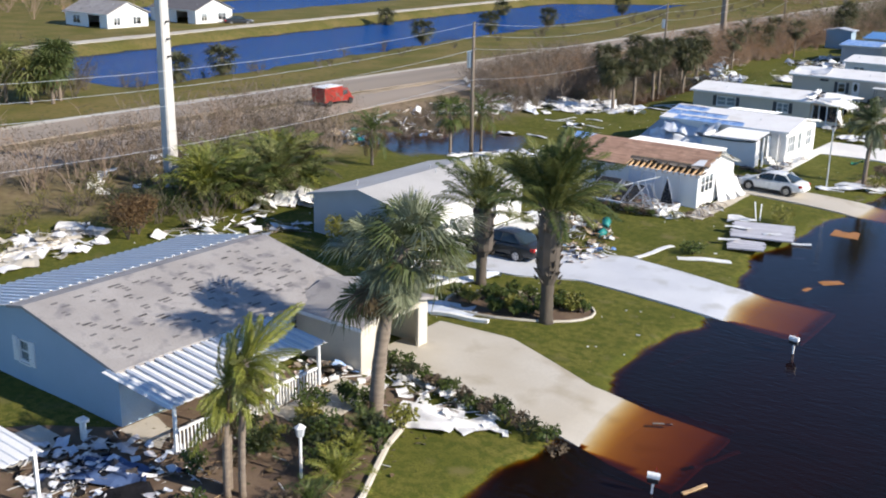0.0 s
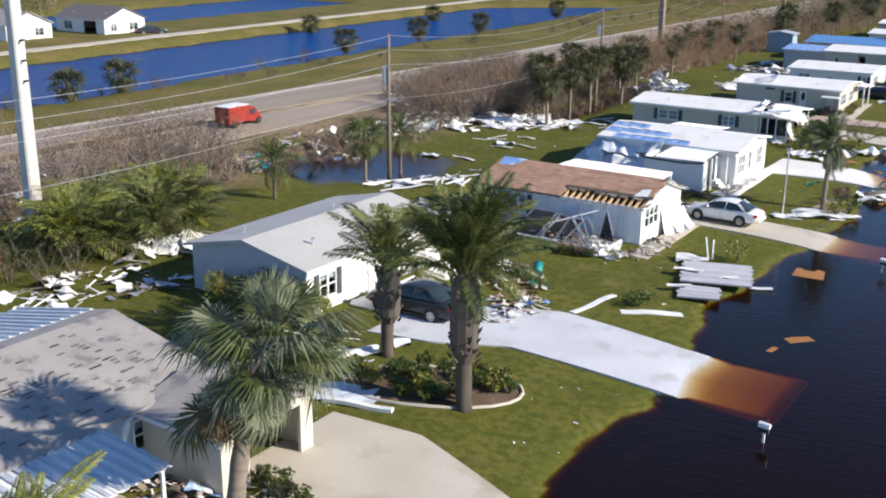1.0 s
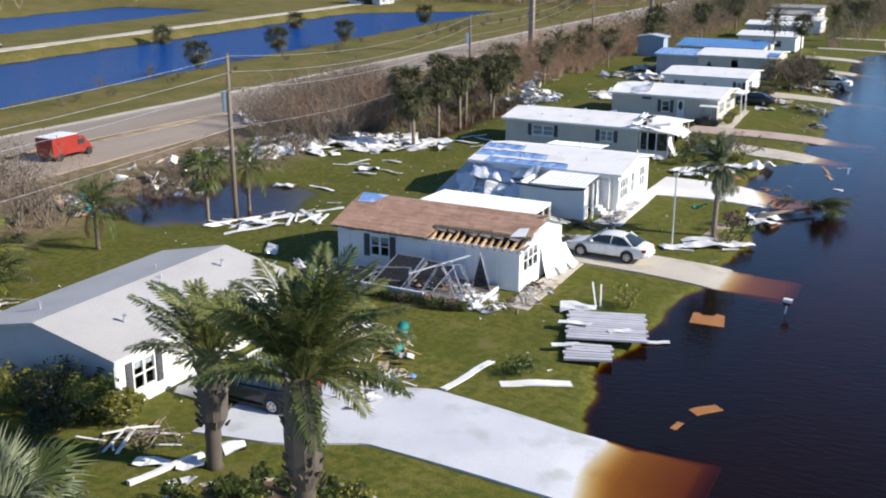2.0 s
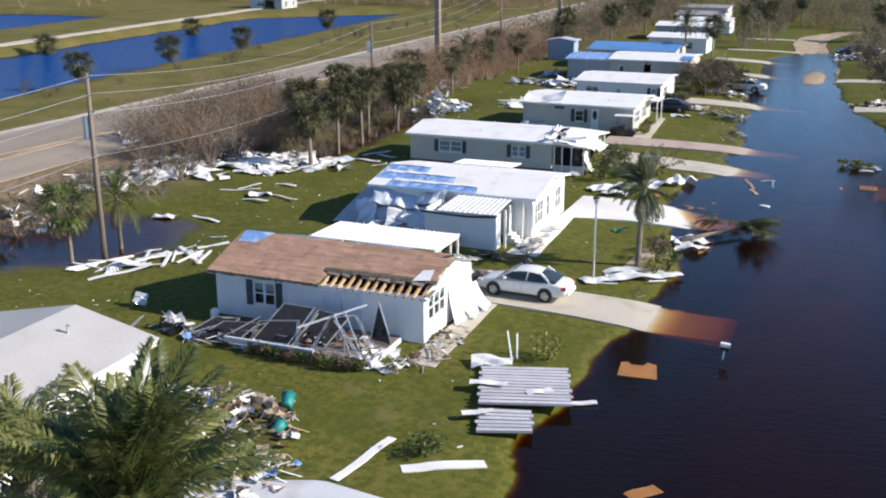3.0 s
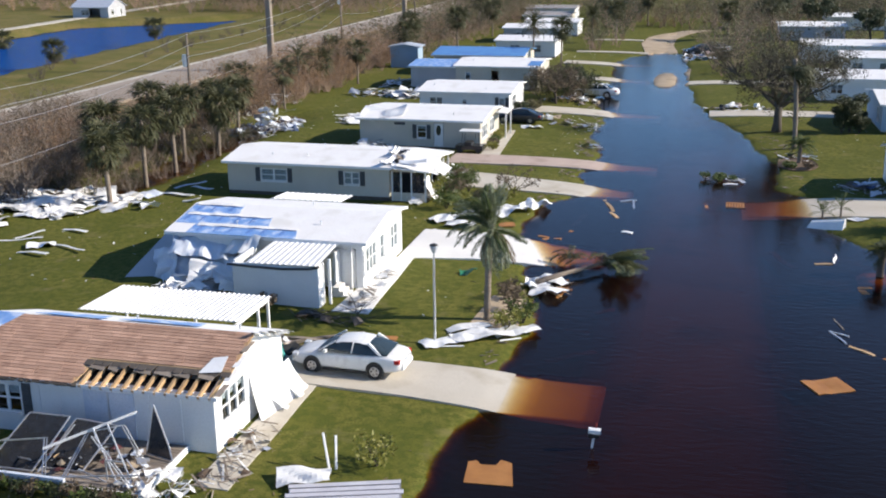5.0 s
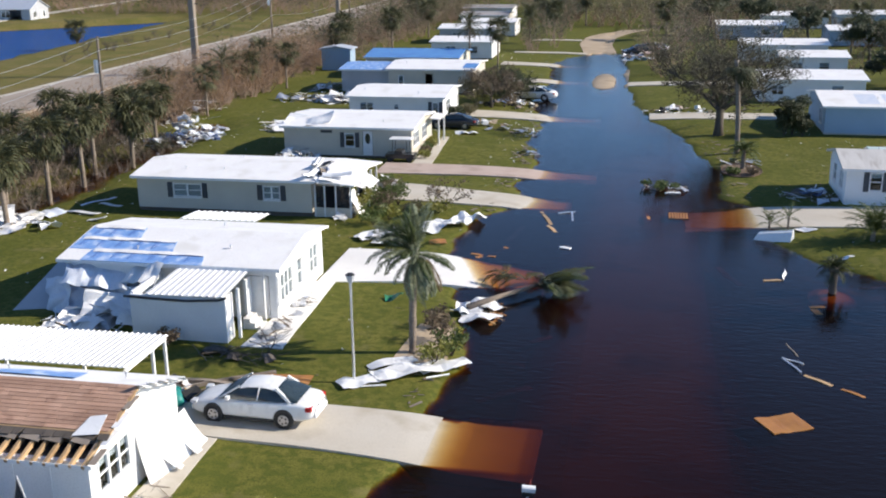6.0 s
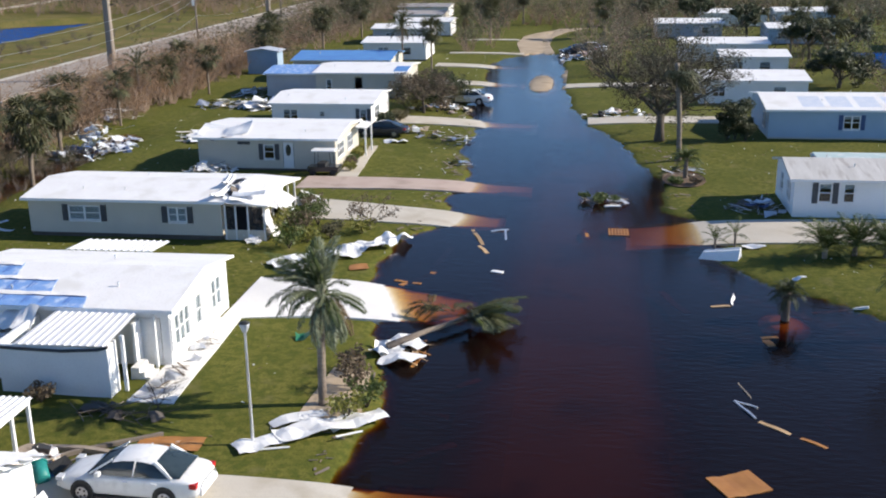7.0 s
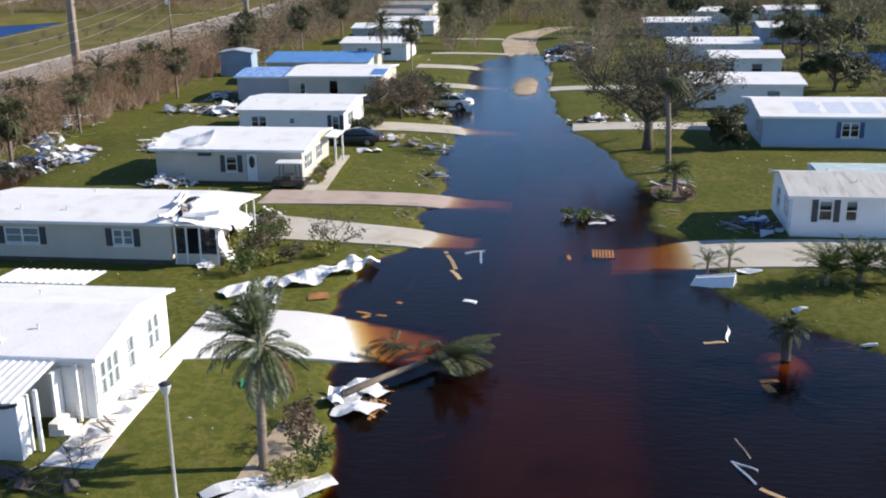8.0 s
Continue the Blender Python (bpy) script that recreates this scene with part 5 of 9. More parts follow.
part("screen_panel", Geo().box(-26.26, 98.6, 0.9, -26.24, 100.0, 2.25), "screen", he)
hf = home("cream home with white roof, dark shutters and wrecked corner", -36.6, -26.4, 114.6, 122.4, 0.45, 2.6, 0.4, "x", "beige", "white_roof",
          [W("s", -31.7, -30.9, 1.15, 2.2, "shutter", 1), ("s", -30.3, -29.45, 0.5, 2.4, "oval_door", None, 1), ("e", 115.2, 117.2, 1.1, 2.2, "window", None, 3), ("e", 118.4, 120.2, 1.1, 2.2, "window", None, 3)])
for y in (120.1, 122.4):
    part("post", Geo().box(-25.42, y - 0.06, 0.2, -25.3, y + 0.06, 2.5), "white", hf)
part("porch_roof", Geo().slab([(-26.09, 119.9, 2.6), (-25.2, 119.9, 2.52), (-25.2, 122.6, 2.52), (-26.09, 122.6, 2.6)], 0.08), "white_roof", hf)
part("torn_roof", corrugated(3.6, 2.6, 0.4, 0.05, 0.25, 5, wave=0.15), "white_metal", hf, "peeled white roof sheet").matrix_basis = pose(-35.0, 116.2, 2.86, 7, -2, 6)
for k, (x, y, z, l, w, rx, ry, rz) in enumerate(((-36.2, 115.0, 2.55, 1.8, 1.2, 8, 12, 10), (-34.4, 115.0, 2.66, 1.4, 0.9, 8, -4, 30), (-36.6, 117.6, 2.6, 1.6, 1.1, -4, 16, 80))):
    part("peeled_sheet", crumple(l, w, 700 + k, 0.14, 12), ("white_metal", "silver", "white_metal")[k], hf, "crumpled roof sheet").matrix_basis = pose(x, y, z, rx, ry, rz)
part("wall_vent", Geo().box(-33.6, 114.52, 2.2, -32.7, 114.59, 2.4), "shutter", hf)
hg = home("white home with blue-grey shade and dark windows", -35.8, -27.0, 130.5, 138.6, 0.45, 2.6, 0.4, "x", "white", "white_roof",
          [W("s", -34.8, -33.5, 1.2, 2.15, None, 2), W("s", -31.6, -31.1, 1.5, 2.0, None, 1), W("s", -28.0, -27.4, 1.0, 2.2, "shutter", 1), W("e", 132, 134, 1.1, 2.2, None, 2)])
hh = home("cream home with a white roof and blue patched ends", -36.5, -27.2, 148.6, 157.4, 0.5, 2.9, 0.4, "x", "beige", "white_roof",
          [("s", -35.4, -34.8, 0.9, 2.3, "window", None, 1), ("s", -32.4, -31.6, 0.55, 2.5, "open", None, 1), W("e", 150, 152, 1.1, 2.3, None, 2)])
part("tarp", Geo().slab([(-28.4, 149, 3.12), (-26.95, 149, 3.12), (-26.95, 151.5, 3.33), (-28.4, 151.5, 3.33)], 0.02), "blue_roof", hh)
hh2 = home("grey wing with blue patched roof", -42.0, -36.55, 149.4, 156.6, 0.4, 2.7, 0.35, "x", "grey_wall", "tarp", [])
hi = home("far home with a bright blue metal roof", -42.4, -31.2, 161.5, 170.8, 0.4, 2.7, 0.55, "x", "beige", "blue_roof", [W("s", -38, -36.6, 1.1, 2.1, None, 2)])
home("small blue-grey garden shed", -50.0, -46.2, 167.8, 170.2, 0.2, 3.0, 0.3, "y", "blue_wall", "steel_blue", [], category="shed")
for x0, x1, y0, y1, m_ in ((-38.5, -30.0, 182, 190, "white"), (-41.5, -32.6, 203.5, 211, "grey_wall"), (-40, -31, 216, 223, "white"), (-43, -34.5, 231.5, 240, "beige"), (-46, -36, 252, 260, "white")):
    home("distant pale manufactured home with a white roof", x0, x1, y0, y1, 0.45, 2.6, 0.4, "x", m_, "white_roof" if y0 < 230 else "shingle_grey",
         [W("s", x0 + 2, x0 + 3.4, 1.1, 2.1, None, 2), W("s", x1 - 3.2, x1 - 2, 1.1, 2.1, None, 1)])
hr1 = home("white home with dark shutters and a pale weathered roof", 3.5, 17.5, 104.6, 110.4, 0.4, 2.55, 0.6, "x", "white", "old_metal",
           [W("s", 4.9, 5.65, 1.2, 2.35, "shutter", 1), ("s", 6.3, 6.95, 1.2, 2.35, "window", None, 1), W("s", 10.5, 12, 1.2, 2.2, "shutter", 2), ("w", 105.4, 106.8, 1.0, 2.2, "window", None, 2), ("w", 107.9, 108.9, 1.0, 2.2, "window", None, 1)], skirt=None)
hr2 = home("pale blue home with blue shutters and a patched white roof", 5.9, 20.5, 129.0, 138.2, 0.45, 2.65, 0.6, "x", "blue_wall", "white_roof",
           [W("s", 11.7, 13.0, 1.15, 2.25, "navy", 2), W("s", 16, 17.4, 1.15, 2.25, "navy", 2), ("w", 130.5, 131.8, 1.0, 2.2, "window", None, 2)], skirt="concrete")
for k in range(5):
    part("tarp", Geo().slab([(8.6 + k * 2.2, 129.6, 2.87), (10.3 + k * 2.2, 129.6, 2.87), (10.3 + k * 2.2, 132.6, 3.26), (8.6 + k * 2.2, 132.6, 3.26)], 0.012), "tarp_pale", hr2, "pale blue underlayment")
for x0, x1, y0, y1, m_ in ((2.2, 12.3, 146.4, 154.4, "white"), (6.6, 14, 166.5, 173, "white"), (3.2, 14, 181, 188, "white"), (17.6, 27, 203, 211, "blue_wall"), (11, 22, 233, 240, "white"), (24, 34, 236, 243, "blue_wall"), (36, 46, 196, 203, "white"), (2, 12, 212, 219, "grey_wall")):
    home("distant pale manufactured home with a low white roof", x0, x1, y0, y1, 0.45, 2.6, 0.45, "x", m_, "white_roof",
         [W("s", x0 + 1.2, x0 + 2.4, 1.1, 2.1, None, 2), W("s", x1 - 3.2, x1 - 2, 1.1, 2.1, None, 1)])
for x0, x1, y0, y1, m_, r_ in ((-152, -140.9, 102.2, 110.0, "white", "shingle_grey"), (-150, -138.2, 117.6, 125.6, "white", "felt"), (-143, -134.4, 238, 245, "grey_wall", "steel_blue")):
    home("pale house beyond the ponds with a grey gabled roof", x0, x1, y0, y1, 0.9, 3.3, 1.7, "x", m_, r_,
         [("e", y0 + 1.2, y0 + 2.4, 1.5, 2.8, "window", None, 2), ("e", y0 + 4.0, y0 + 5.0, 0.95, 3.0, "door", None, 1), ("e", y1 - 3.2, y1 - 1.4, 1.5, 2.8, "window", None, 2), ("s", x0 + 2, x0 + 4, 1.5, 2.8, "window", None, 2), ("s", x1 - 5, x1 - 2, 1.0, 3.0, "open", None, 1)], skirt=None)


# ---- poles and wires ----
def big_pole(x, y, z0, top, w):
    ob = thing("utility_pole", x, y, z0, "tall pale concrete transmission pole" if y < 100 else "tall weathered tan transmission pole", "utility pole", "transmission poles")
    g = Geo()
    a, b = w / 2, w * 0.36
    z1 = top
    v = [(x + sx * s, y + sy * s, z) for z, s in ((z0 - 0.3, a), (z1, b)) for sx, sy in ((-1, -0.75), (-0.75, -1), (0.75, -1), (1, -0.75), (1, 0.75), (0.75, 1), (-0.75, 1), (-1, 0.75))]
    g.add(v, [(i, (i + 1) % 8, 8 + (i + 1) % 8, 8 + i) for i in range(8)] + [tuple(range(8, 16))])
    part("shaft", g, "pole_concrete" if y < 100 else "pole_pale_wood", ob)
    for k, z in enumerate((8.6, 9.7, 10.8)):
        if z < z1:
            part("insulator", Geo().tube([(x + w * 0.4, y, z0 + z), (x + w * 0.4 + 0.45, y, z0 + z + 0.08)], [0.07, 0.05], 6), "plastic_black", ob)
    return ob


def wood_pole(x, y, z0, h, extra=True):
    ob = thing("utility_pole", x, y, z0, "weathered brown wooden utility pole", "utility pole", "wooden poles")
    part("shaft", Geo().tube([(x, y, z0 - 0.3), (x - 0.05, y, z0 + h * 0.5), (x - 0.02, y, z0 + h)], [0.17, 0.14, 0.1], 10), "pole_wood", ob, smooth=True)
    if extra:
        part("transformer", Geo().tube([(x - 0.35, y, z0 + h * 0.66), (x - 0.35, y, z0 + h * 0.78)], 0.22, 10), "metal", ob, "grey transformer can")
    for dz in (0.15, 1.1, 2.1):
        part("insulator", Geo().tube([(x, y, z0 + h - dz), (x + 0.25, y, z0 + h - dz + 0.05)], 0.05, 6), "plastic_black", ob)
    return ob


BIG = [(-53.6, 44.1), (-58.5, 100.5), (-62.0, 156.0), (-64.5, 225.0)]
for (x, y), on in zip(BIG, (1, 0, 1, 1)):
    if on:
        big_pole(x, y, lie(x, y), 21.0 if y < 100 else 17.0, 0.8)
WOOD = [(-46.0, 12.0), (-45.9, 67.7), (-53.5, 118.0), (-66, 194.0), (-68, 245.0)]
for (x, y) in WOOD:
    wood_pole(x, y, lie(x, y), 10.4 if y < 100 else 8.8)
for i in range(len(WOOD) - 1):
    for dz in (0.1, 1.05, 2.05, 4.4):
        (xa, ya), (xb, yb) = WOOD[i], WOOD[i + 1]
        za = lie(xa, ya) + (10.4 if ya < 100 else 8.8) - dz
        zb = lie(xb, yb) + (10.4 if yb < 100 else 8.8) - dz
        pts = [(xa + (xb - xa) * s + 0.25, ya + (yb - ya) * s, za + (zb - za) * s - 1.1 * 4 * s * (1 - s)) for s in np.linspace(0, 1, 13)]
        tagged(part("power_line", Geo().tube(pts, 0.013, 4, False), "metal"), "thin sagging aluminium power line", "cable")
lamp = thing("street_lamp", -19.6, 73.5, lie(-19.6, 73.5), "slim grey lamp post with a flared lantern head", "street lamp")
part("post", Geo().tube([(-19.6, 73.5, 0.1), (-19.6, 73.5, 2.2), (-19.6, 73.5, 4.3)], [0.06, 0.05, 0.045], 8), "metal", lamp)
part("lantern", Geo().tube([(-19.6, 73.5, 4.24), (-19.6, 73.5, 4.5), (-19.6, 73.5, 4.55)], [0.08, 0.18, 0.16], 8), "lamp_clear", lamp)
part("cap", Geo().tube([(-19.6, 73.5, 4.55), (-19.6, 73.5, 4.62)], [0.2, 0.08], 8), "plastic_black", lamp)


# ---- plants ----
def fan_frond(seed, stalk=1.1, blade=1.0, n=25, droop=0.6, wide=0.042):
    """One fan-palm leaf along +x: a stalk and a pleated fan of narrow blades with drooping tips."""
    r = random.Random(seed)
    g = Geo()
    pts = [(stalk * s, 0, 0.12 * math.sin(s * 2.6) - 0.15 * s * s) for s in (0, 0.35, 0.7, 1.0)]
    g.tube(pts, [0.03, 0.022, 0.018, 0.012], 4)
    o = Vector(pts[-1])
    for k in range(n):
        a = radians(-105 + 210 * k / (n - 1) + r.uniform(-4, 4))
        ln = blade * (0.72 + 0.28 * math.cos(a)) * r.uniform(0.85, 1.1)
        d = Vector((math.cos(a), math.sin(a), 0.12 * (-1) ** k))
        side = Vector((-math.sin(a), math.cos(a), 0)) * wide * blade
        mid = o + d * ln * 0.55 + Vector((0, 0, -0.05 * droop))
        tip = o + d * ln * 0.9 + Vector((0, 0, -droop * ln * r.uniform(0.25, 0.75)))
        g.add([o, mid - side, mid + side, tip], [(0, 1, 2), (1, 3, 2)])
    return g


def feather_frond(seed, length=2.6, pairs=26, leaf=0.45, arch=0.9, lift=0.5, wide=0.036):
    """One feather-palm leaf along +x: an arching midrib with two rows of narrow leaflets."""
    r = random.Random(seed)
    g = Geo()
    def rib(s):
        return Vector((length * (s - 0.12 * s * s * arch), 0.12 * length * s * s * r0, length * (lift * s - arch * 0.62 * s * s)))
    r0 = r.uniform(-0.5, 0.5)
    g.tube([rib(s) for s in (0, 0.2, 0.45, 0.7, 1.0)], [0.04, 0.03, 0.022, 0.014, 0.006], 4)
    for k in range(pairs):
        s = 0.12 + 0.88 * k / (pairs - 1)
        p, d = rib(s), (rib(min(1, s + 0.03)) - rib(s - 0.03)).normalized()
        ln = leaf * (math.sin(math.pi * (0.15 + 0.8 * s)) ** 0.6) * r.uniform(0.8, 1.15)
        for sgn in (-1, 1):
            out = Vector((0, sgn, 0)) * 0.8 + d * 0.75 + Vector((0, 0, r.uniform(-0.1, 0.35)))
            out.normalize()
            w = d * wide * (leaf / 0.45)
            mid = p + out * ln * 0.5
            tip = p + out * ln + Vector((0, 0, -0.35 * ln * r.uniform(0.5, 1.4)))
            g.add([p, mid - w, mid + w, tip], [(0, 1, 2), (1, 3, 2)])
    return g


FRONDS = {}


def frond_mesh(kind, k, material):
    key = (kind, k, material)
    if key not in FRONDS:
        g = fan_frond(k, 1.1, 1.0, 54, 0.66 + 0.12 * (k % 3), 0.022) if kind == "fan" else feather_frond(k, 2.6 + 0.25 * (k % 3), 62, 0.5, 0.62 + 0.16 * (k % 4), 0.55 + 0.1 * (k % 3), 0.025) if kind == "date" else feather_frond(40 + k, 2.0, 22, 0.5, 1.3, 0.55)
        me = g.mesh("frond")
        me.materials.append(M[material])
        FRONDS[key] = me
    return FRONDS[key]


def palm(label, x, y, h, r0, r1, kind, n, size, material, seed, lean=(0, 0), boots=0, dead=0, wind=(0, 0), joined=False, group="", droop=-25, up=75, bark="bark", alt=None, alt_share=0.2, uneven=0.13, sweep=None, hold=0.6):
    """A palm: ringed trunk, a crown of single fronds, and a skirt of dead ones."""
    r = random.Random(seed)
    z0 = lie(x, y)
    ob = thing("palm_tree", x, y, z0, label, "palm tree", group)
    top = Vector((x + lean[0], y + lean[1], z0 + h))
    pts, rad = [], []
    for k in range(13):
        s = k / 12
        pts.append((x + lean[0] * s * s, y + lean[1] * s * s, z0 - 0.15 + (h + 0.15) * s))
        rad.append((r0 + (r1 - r0) * s) * (1 + 0.05 * (-1) ** k))
    rad[0] *= 1.25
    part("trunk", Geo().tube(pts, rad, 10), bark, ob, smooth=True)
    if boots:
        g = Geo()
        b0 = h * (1 - boots)
        g.tube([(x + lean[0], y + lean[1], z0 + b0 + (h - b0) * s) for s in (0, 0.15, 0.5, 0.85, 1)], [r1 * 1.05, r1 * 1.9, r1 * 2.05, r1 * 1.9, r1 * 1.3], 11)
        for k in range(70):
            a, zz = r.uniform(0, 6.28), z0 + b0 + (h - b0) * r.random()
            p = Vector((x + lean[0] + math.cos(a) * r1 * 1.8, y + lean[1] + math.sin(a) * r1 * 1.8, zz))
            q = p + Vector((math.cos(a) * 0.16, math.sin(a) * 0.16, 0.2))
            g.tube([p, q], [0.07, 0.025], 4)
        part("boot_sheath", g, "skirt", ob, "dark shaggy frond bases")
    rest = Geo()
    dead_rest = Geo()
    for k in range(n + dead):
        is_dead = k >= n
        az = 360 * (k * 0.618034 % 1) + r.uniform(-8, 8)
        if sweep is not None:
            az = sweep + ((az - sweep + 180) % 360 - 180) * hold
        el = r.uniform(-85, -50) if is_dead else (droop + (up - droop) * ((k + 0.5) / n) ** 0.8 + r.uniform(-8, 8) * (1 + 6 * (uneven > 0.2)))
        s = size * r.uniform(1 - uneven, 1 + 0.9 * uneven) * (0.8 if is_dead or el > 60 else 1)
        d = Vector((math.cos(radians(az)), math.sin(radians(az)), 0))
        m = pose(top.x + d.x * r1 * 0.6, top.y + d.y * r1 * 0.6, top.z - (0.35 if is_dead else 0.02 * (90 - el) * 0.1), 0, 0, az) @ pose(0, 0, 0, r.uniform(-20, 20), -el, 0) @ Matrix.Diagonal((s, s, s, 1))
        if wind != (0, 0):
            lean_m = Matrix.Identity(4)
            lean_m[0][2], lean_m[1][2] = wind
            m = Matrix.Translation(top) @ lean_m @ Matrix.Translation(-top) @ m
        if joined:
            src = FR_GEO(kind, k % 4)
            mm = np.array(m)
            v = np.array(src.v) @ mm[:3, :3].T + mm[:3, 3]
            (dead_rest if is_dead else rest).add(v.tolist(), src.f)
        else:
            f = part("frond", frond_mesh(kind, k % 5, "frond_dead" if is_dead else alt if alt and r.random() < alt_share else material), None, ob)
            f.matrix_basis = m
    if joined:
        part("crown", rest, material, ob)
        if dead:
            part("frond_skirt", dead_rest, "frond_dead", ob, "hanging brown fronds")
    return ob


JOINED = {}


def FR_GEO(kind, k):
    if (kind, k) not in JOINED:
        JOINED[kind, k] = fan_frond(k, 0.75, 1.1, 17, 0.75, 0.05) if kind == "fan" else feather_frond(k, 2.2, 16, 0.5, 0.9, 0.5)
    return JOINED[kind, k]


def leaf_cloud(g, r, c, rad, n, size, flat=0.8):
    """n small leaves in an uneven clump round c."""
    for _ in range(n):
        d = Vector((r.gauss(0, 1), r.gauss(0, 1), r.gauss(0, 1))).normalized() * (r.random() ** 0.4)
        p = Vector(c) + Vector((d.x * rad, d.y * rad, d.z * rad * flat))
        a = Vector((r.gauss(0, 1), r.gauss(0, 1), r.gauss(0, 0.6))).normalized()
        b = a.orthogonal().normalized()
        s = size * r.uniform(0.6, 1.4)
        g.add([p - a * s, p + b * s * 0.45, p + a * s, p - b * s * 0.45], [(0, 1, 2, 3)])


def shrub(label, x, y, rad, h, material, seed, leaves=260, size=0.09, group="", dz=0.0):
    r = random.Random(seed)
    z0 = lie(x, y) + dz
    ob = thing("shrub", x, y, z0, label, "shrub", group)
    stems, g = Geo(), Geo()
    for k in range(6):
        a = 6.28 * k / 6 + r.uniform(-0.4, 0.4)
        tip = Vector((x + math.cos(a) * rad * 0.6, y + math.sin(a) * rad * 0.6, z0 + h * r.uniform(0.55, 0.9)))
        stems.tube([(x, y, z0 - 0.05), Vector((x, y, z0)).lerp(tip, 0.5) + Vector((0, 0, 0.1)), tip], [0.03, 0.02, 0.008], 4)
        leaf_cloud(g, r, tip, rad * r.uniform(0.4, 0.65), leaves // 5, size * 0.85)
    leaf_cloud(g, r, (x, y, z0 + h * 0.5), rad * 0.8, leaves // 3, size * 0.85, 0.45 * h / rad)
    part("woody_base", stems, "bark_dark", ob)
    part("foliage", g, material, ob)
    return ob


def grow(g, leaves, r, p, d, length, rad, depth, leaf_n, leaf_size, spread=0.6, tips=None):
    """A limb that forks into smaller ones; leaves clump round the last of them."""
    q = p + d * length
    mid = p.lerp(q, 0.5) + Vector((r.uniform(-1, 1), r.uniform(-1, 1), r.uniform(-0.3, 1))) * length * 0.08
    g.tube([p, mid, q], [rad, rad * 0.82, rad * 0.62], 6 if depth > 2 else 4, False)
    if depth <= 1 and leaf_n:
        leaf_cloud(leaves, r, q, length * 0.7, leaf_n, leaf_size)
    if depth == 0:
        return
    for _ in range(3 if depth > 1 else 2):
        nd = (d + Vector((r.gauss(0, spread), r.gauss(0, spread), r.gauss(0.08, spread * 0.6)))).normalized()
        grow(g, leaves, r, q if r.random() < 0.7 else mid, nd, length * r.uniform(0.62, 0.85), rad * 0.6, depth - 1, leaf_n, leaf_size, spread)


def tree(label, x, y, trunk, limb, rad, depth, leaf_n, leaf_size, material, seed, spread=0.6, limbs=6, tilt=0.7):
    r = random.Random(seed)
    z0 = lie(x, y)
    ob = thing("tree", x, y, z0, label, "tree")
    g, leaves, t = Geo(), Geo(), Geo()
    top = Vector((x + r.uniform(-0.2, 0.2), y, z0 + trunk))
    t.tube([(x, y, z0 - 0.2), (x + 0.03, y, z0 + trunk * 0.3), top], [rad * 1.35, rad, rad * 0.85], 9)
    for k in range(limbs):
        a = 6.28 * k / limbs + r.uniform(-0.3, 0.3)
        up = r.uniform(0.25, 1.0)
        grow(g, leaves, r, top - Vector((0, 0, r.uniform(0, 0.3) * trunk)), Vector((math.cos(a) * tilt, math.sin(a) * tilt, up)).normalized(), limb, rad * 0.5, depth, leaf_n, leaf_size, spread)
    part("trunk", t, "bark_dark", ob, smooth=True)
    part("branch_work", g, "bark_dark", ob)
    if leaves.f:
        part("crown", leaves, material, ob)
    return ob


palm("wind-torn fan palm with grey-green fronds and a hanging brown skirt", -20.75, 26.7, 6.25, 0.27, 0.22, "fan", 70, 1.2, "frond_silver", 1, (0.3, 1.15), dead=18, wind=(0.55, 0.25), droop=-90, up=62, alt="frond", alt_share=0.35, uneven=0.3, sweep=37, hold=0.85)
palm("tall date palm with a thick shaggy trunk and full green crown", -21.0, 38.7, 5.3, 0.31, 0.27, "date", 66, 1.27, "frond", 2, boots=0.66, dead=0, bark="bark_dark", wind=(0.1, 0.05), droop=-4, up=82, uneven=0.16, alt="frond_lit", alt_share=0.6)
palm("smaller date palm leaning beside a larger one", -26.2, 41.0, 3.9, 0.27, 0.24, "date", 34, 1.02, "frond", 3, (0.1, 0), boots=0.62, dead=0, bark="bark_dark", droop=-6, alt="frond_lit", alt_share=0.6)
palm("slim palm with pale trunk and fronds blown to one side", -18.0, 76.8, 4.5, 0.16, 0.14, "date", 66, 0.67, "frond", 4, (0.15, 0.1), dead=8, wind=(-0.3, -0.05), droop=-78, up=70, uneven=0.22, sweep=190, hold=0.8, alt="frond_silver", alt_share=0.7)
for k, (dx, dy, h) in enumerate(((0, 0, 3.6), (0.35, 0.3, 4.3), (-0.3, 0.35, 3.0))):
    palm("slender yellow-green clumping palm with ragged fronds", -20.7 + dx, 19.6 + dy, h + 0.35, 0.12, 0.1, "date", 30, 0.56, "frond_yellow", 10 + k, (0.3 * dx + 0.2, 0.3 * dy), wind=(0.5, 0.3), dead=5, sweep=37, hold=0.62, uneven=0.25, group="clump of yellow palms", droop=-40, up=72, alt="frond_lit", alt_share=0.3)
palm("short sago palm standing in flood water", 0.25, 87.8, 1.55, 0.2, 0.19, "queen", 48, 0.4, "leaf_dark", 15, droop=-35, up=80, bark="skirt")
palm("short sago palm in a mulch bed", -1.8, 114.8, 1.5, 0.18, 0.15, "queen", 30, 0.62, "frond", 16, droop=-15, up=70)
palm("tall bare palm trunk with a broken hanging crown", -1.8, 120.6, 7.2, 0.2, 0.17, "fan", 12, 1.05, "frond_dull", 17, (-0.45, 0), dead=6, wind=(-0.45, 0), droop=-88, up=-15, joined=True)
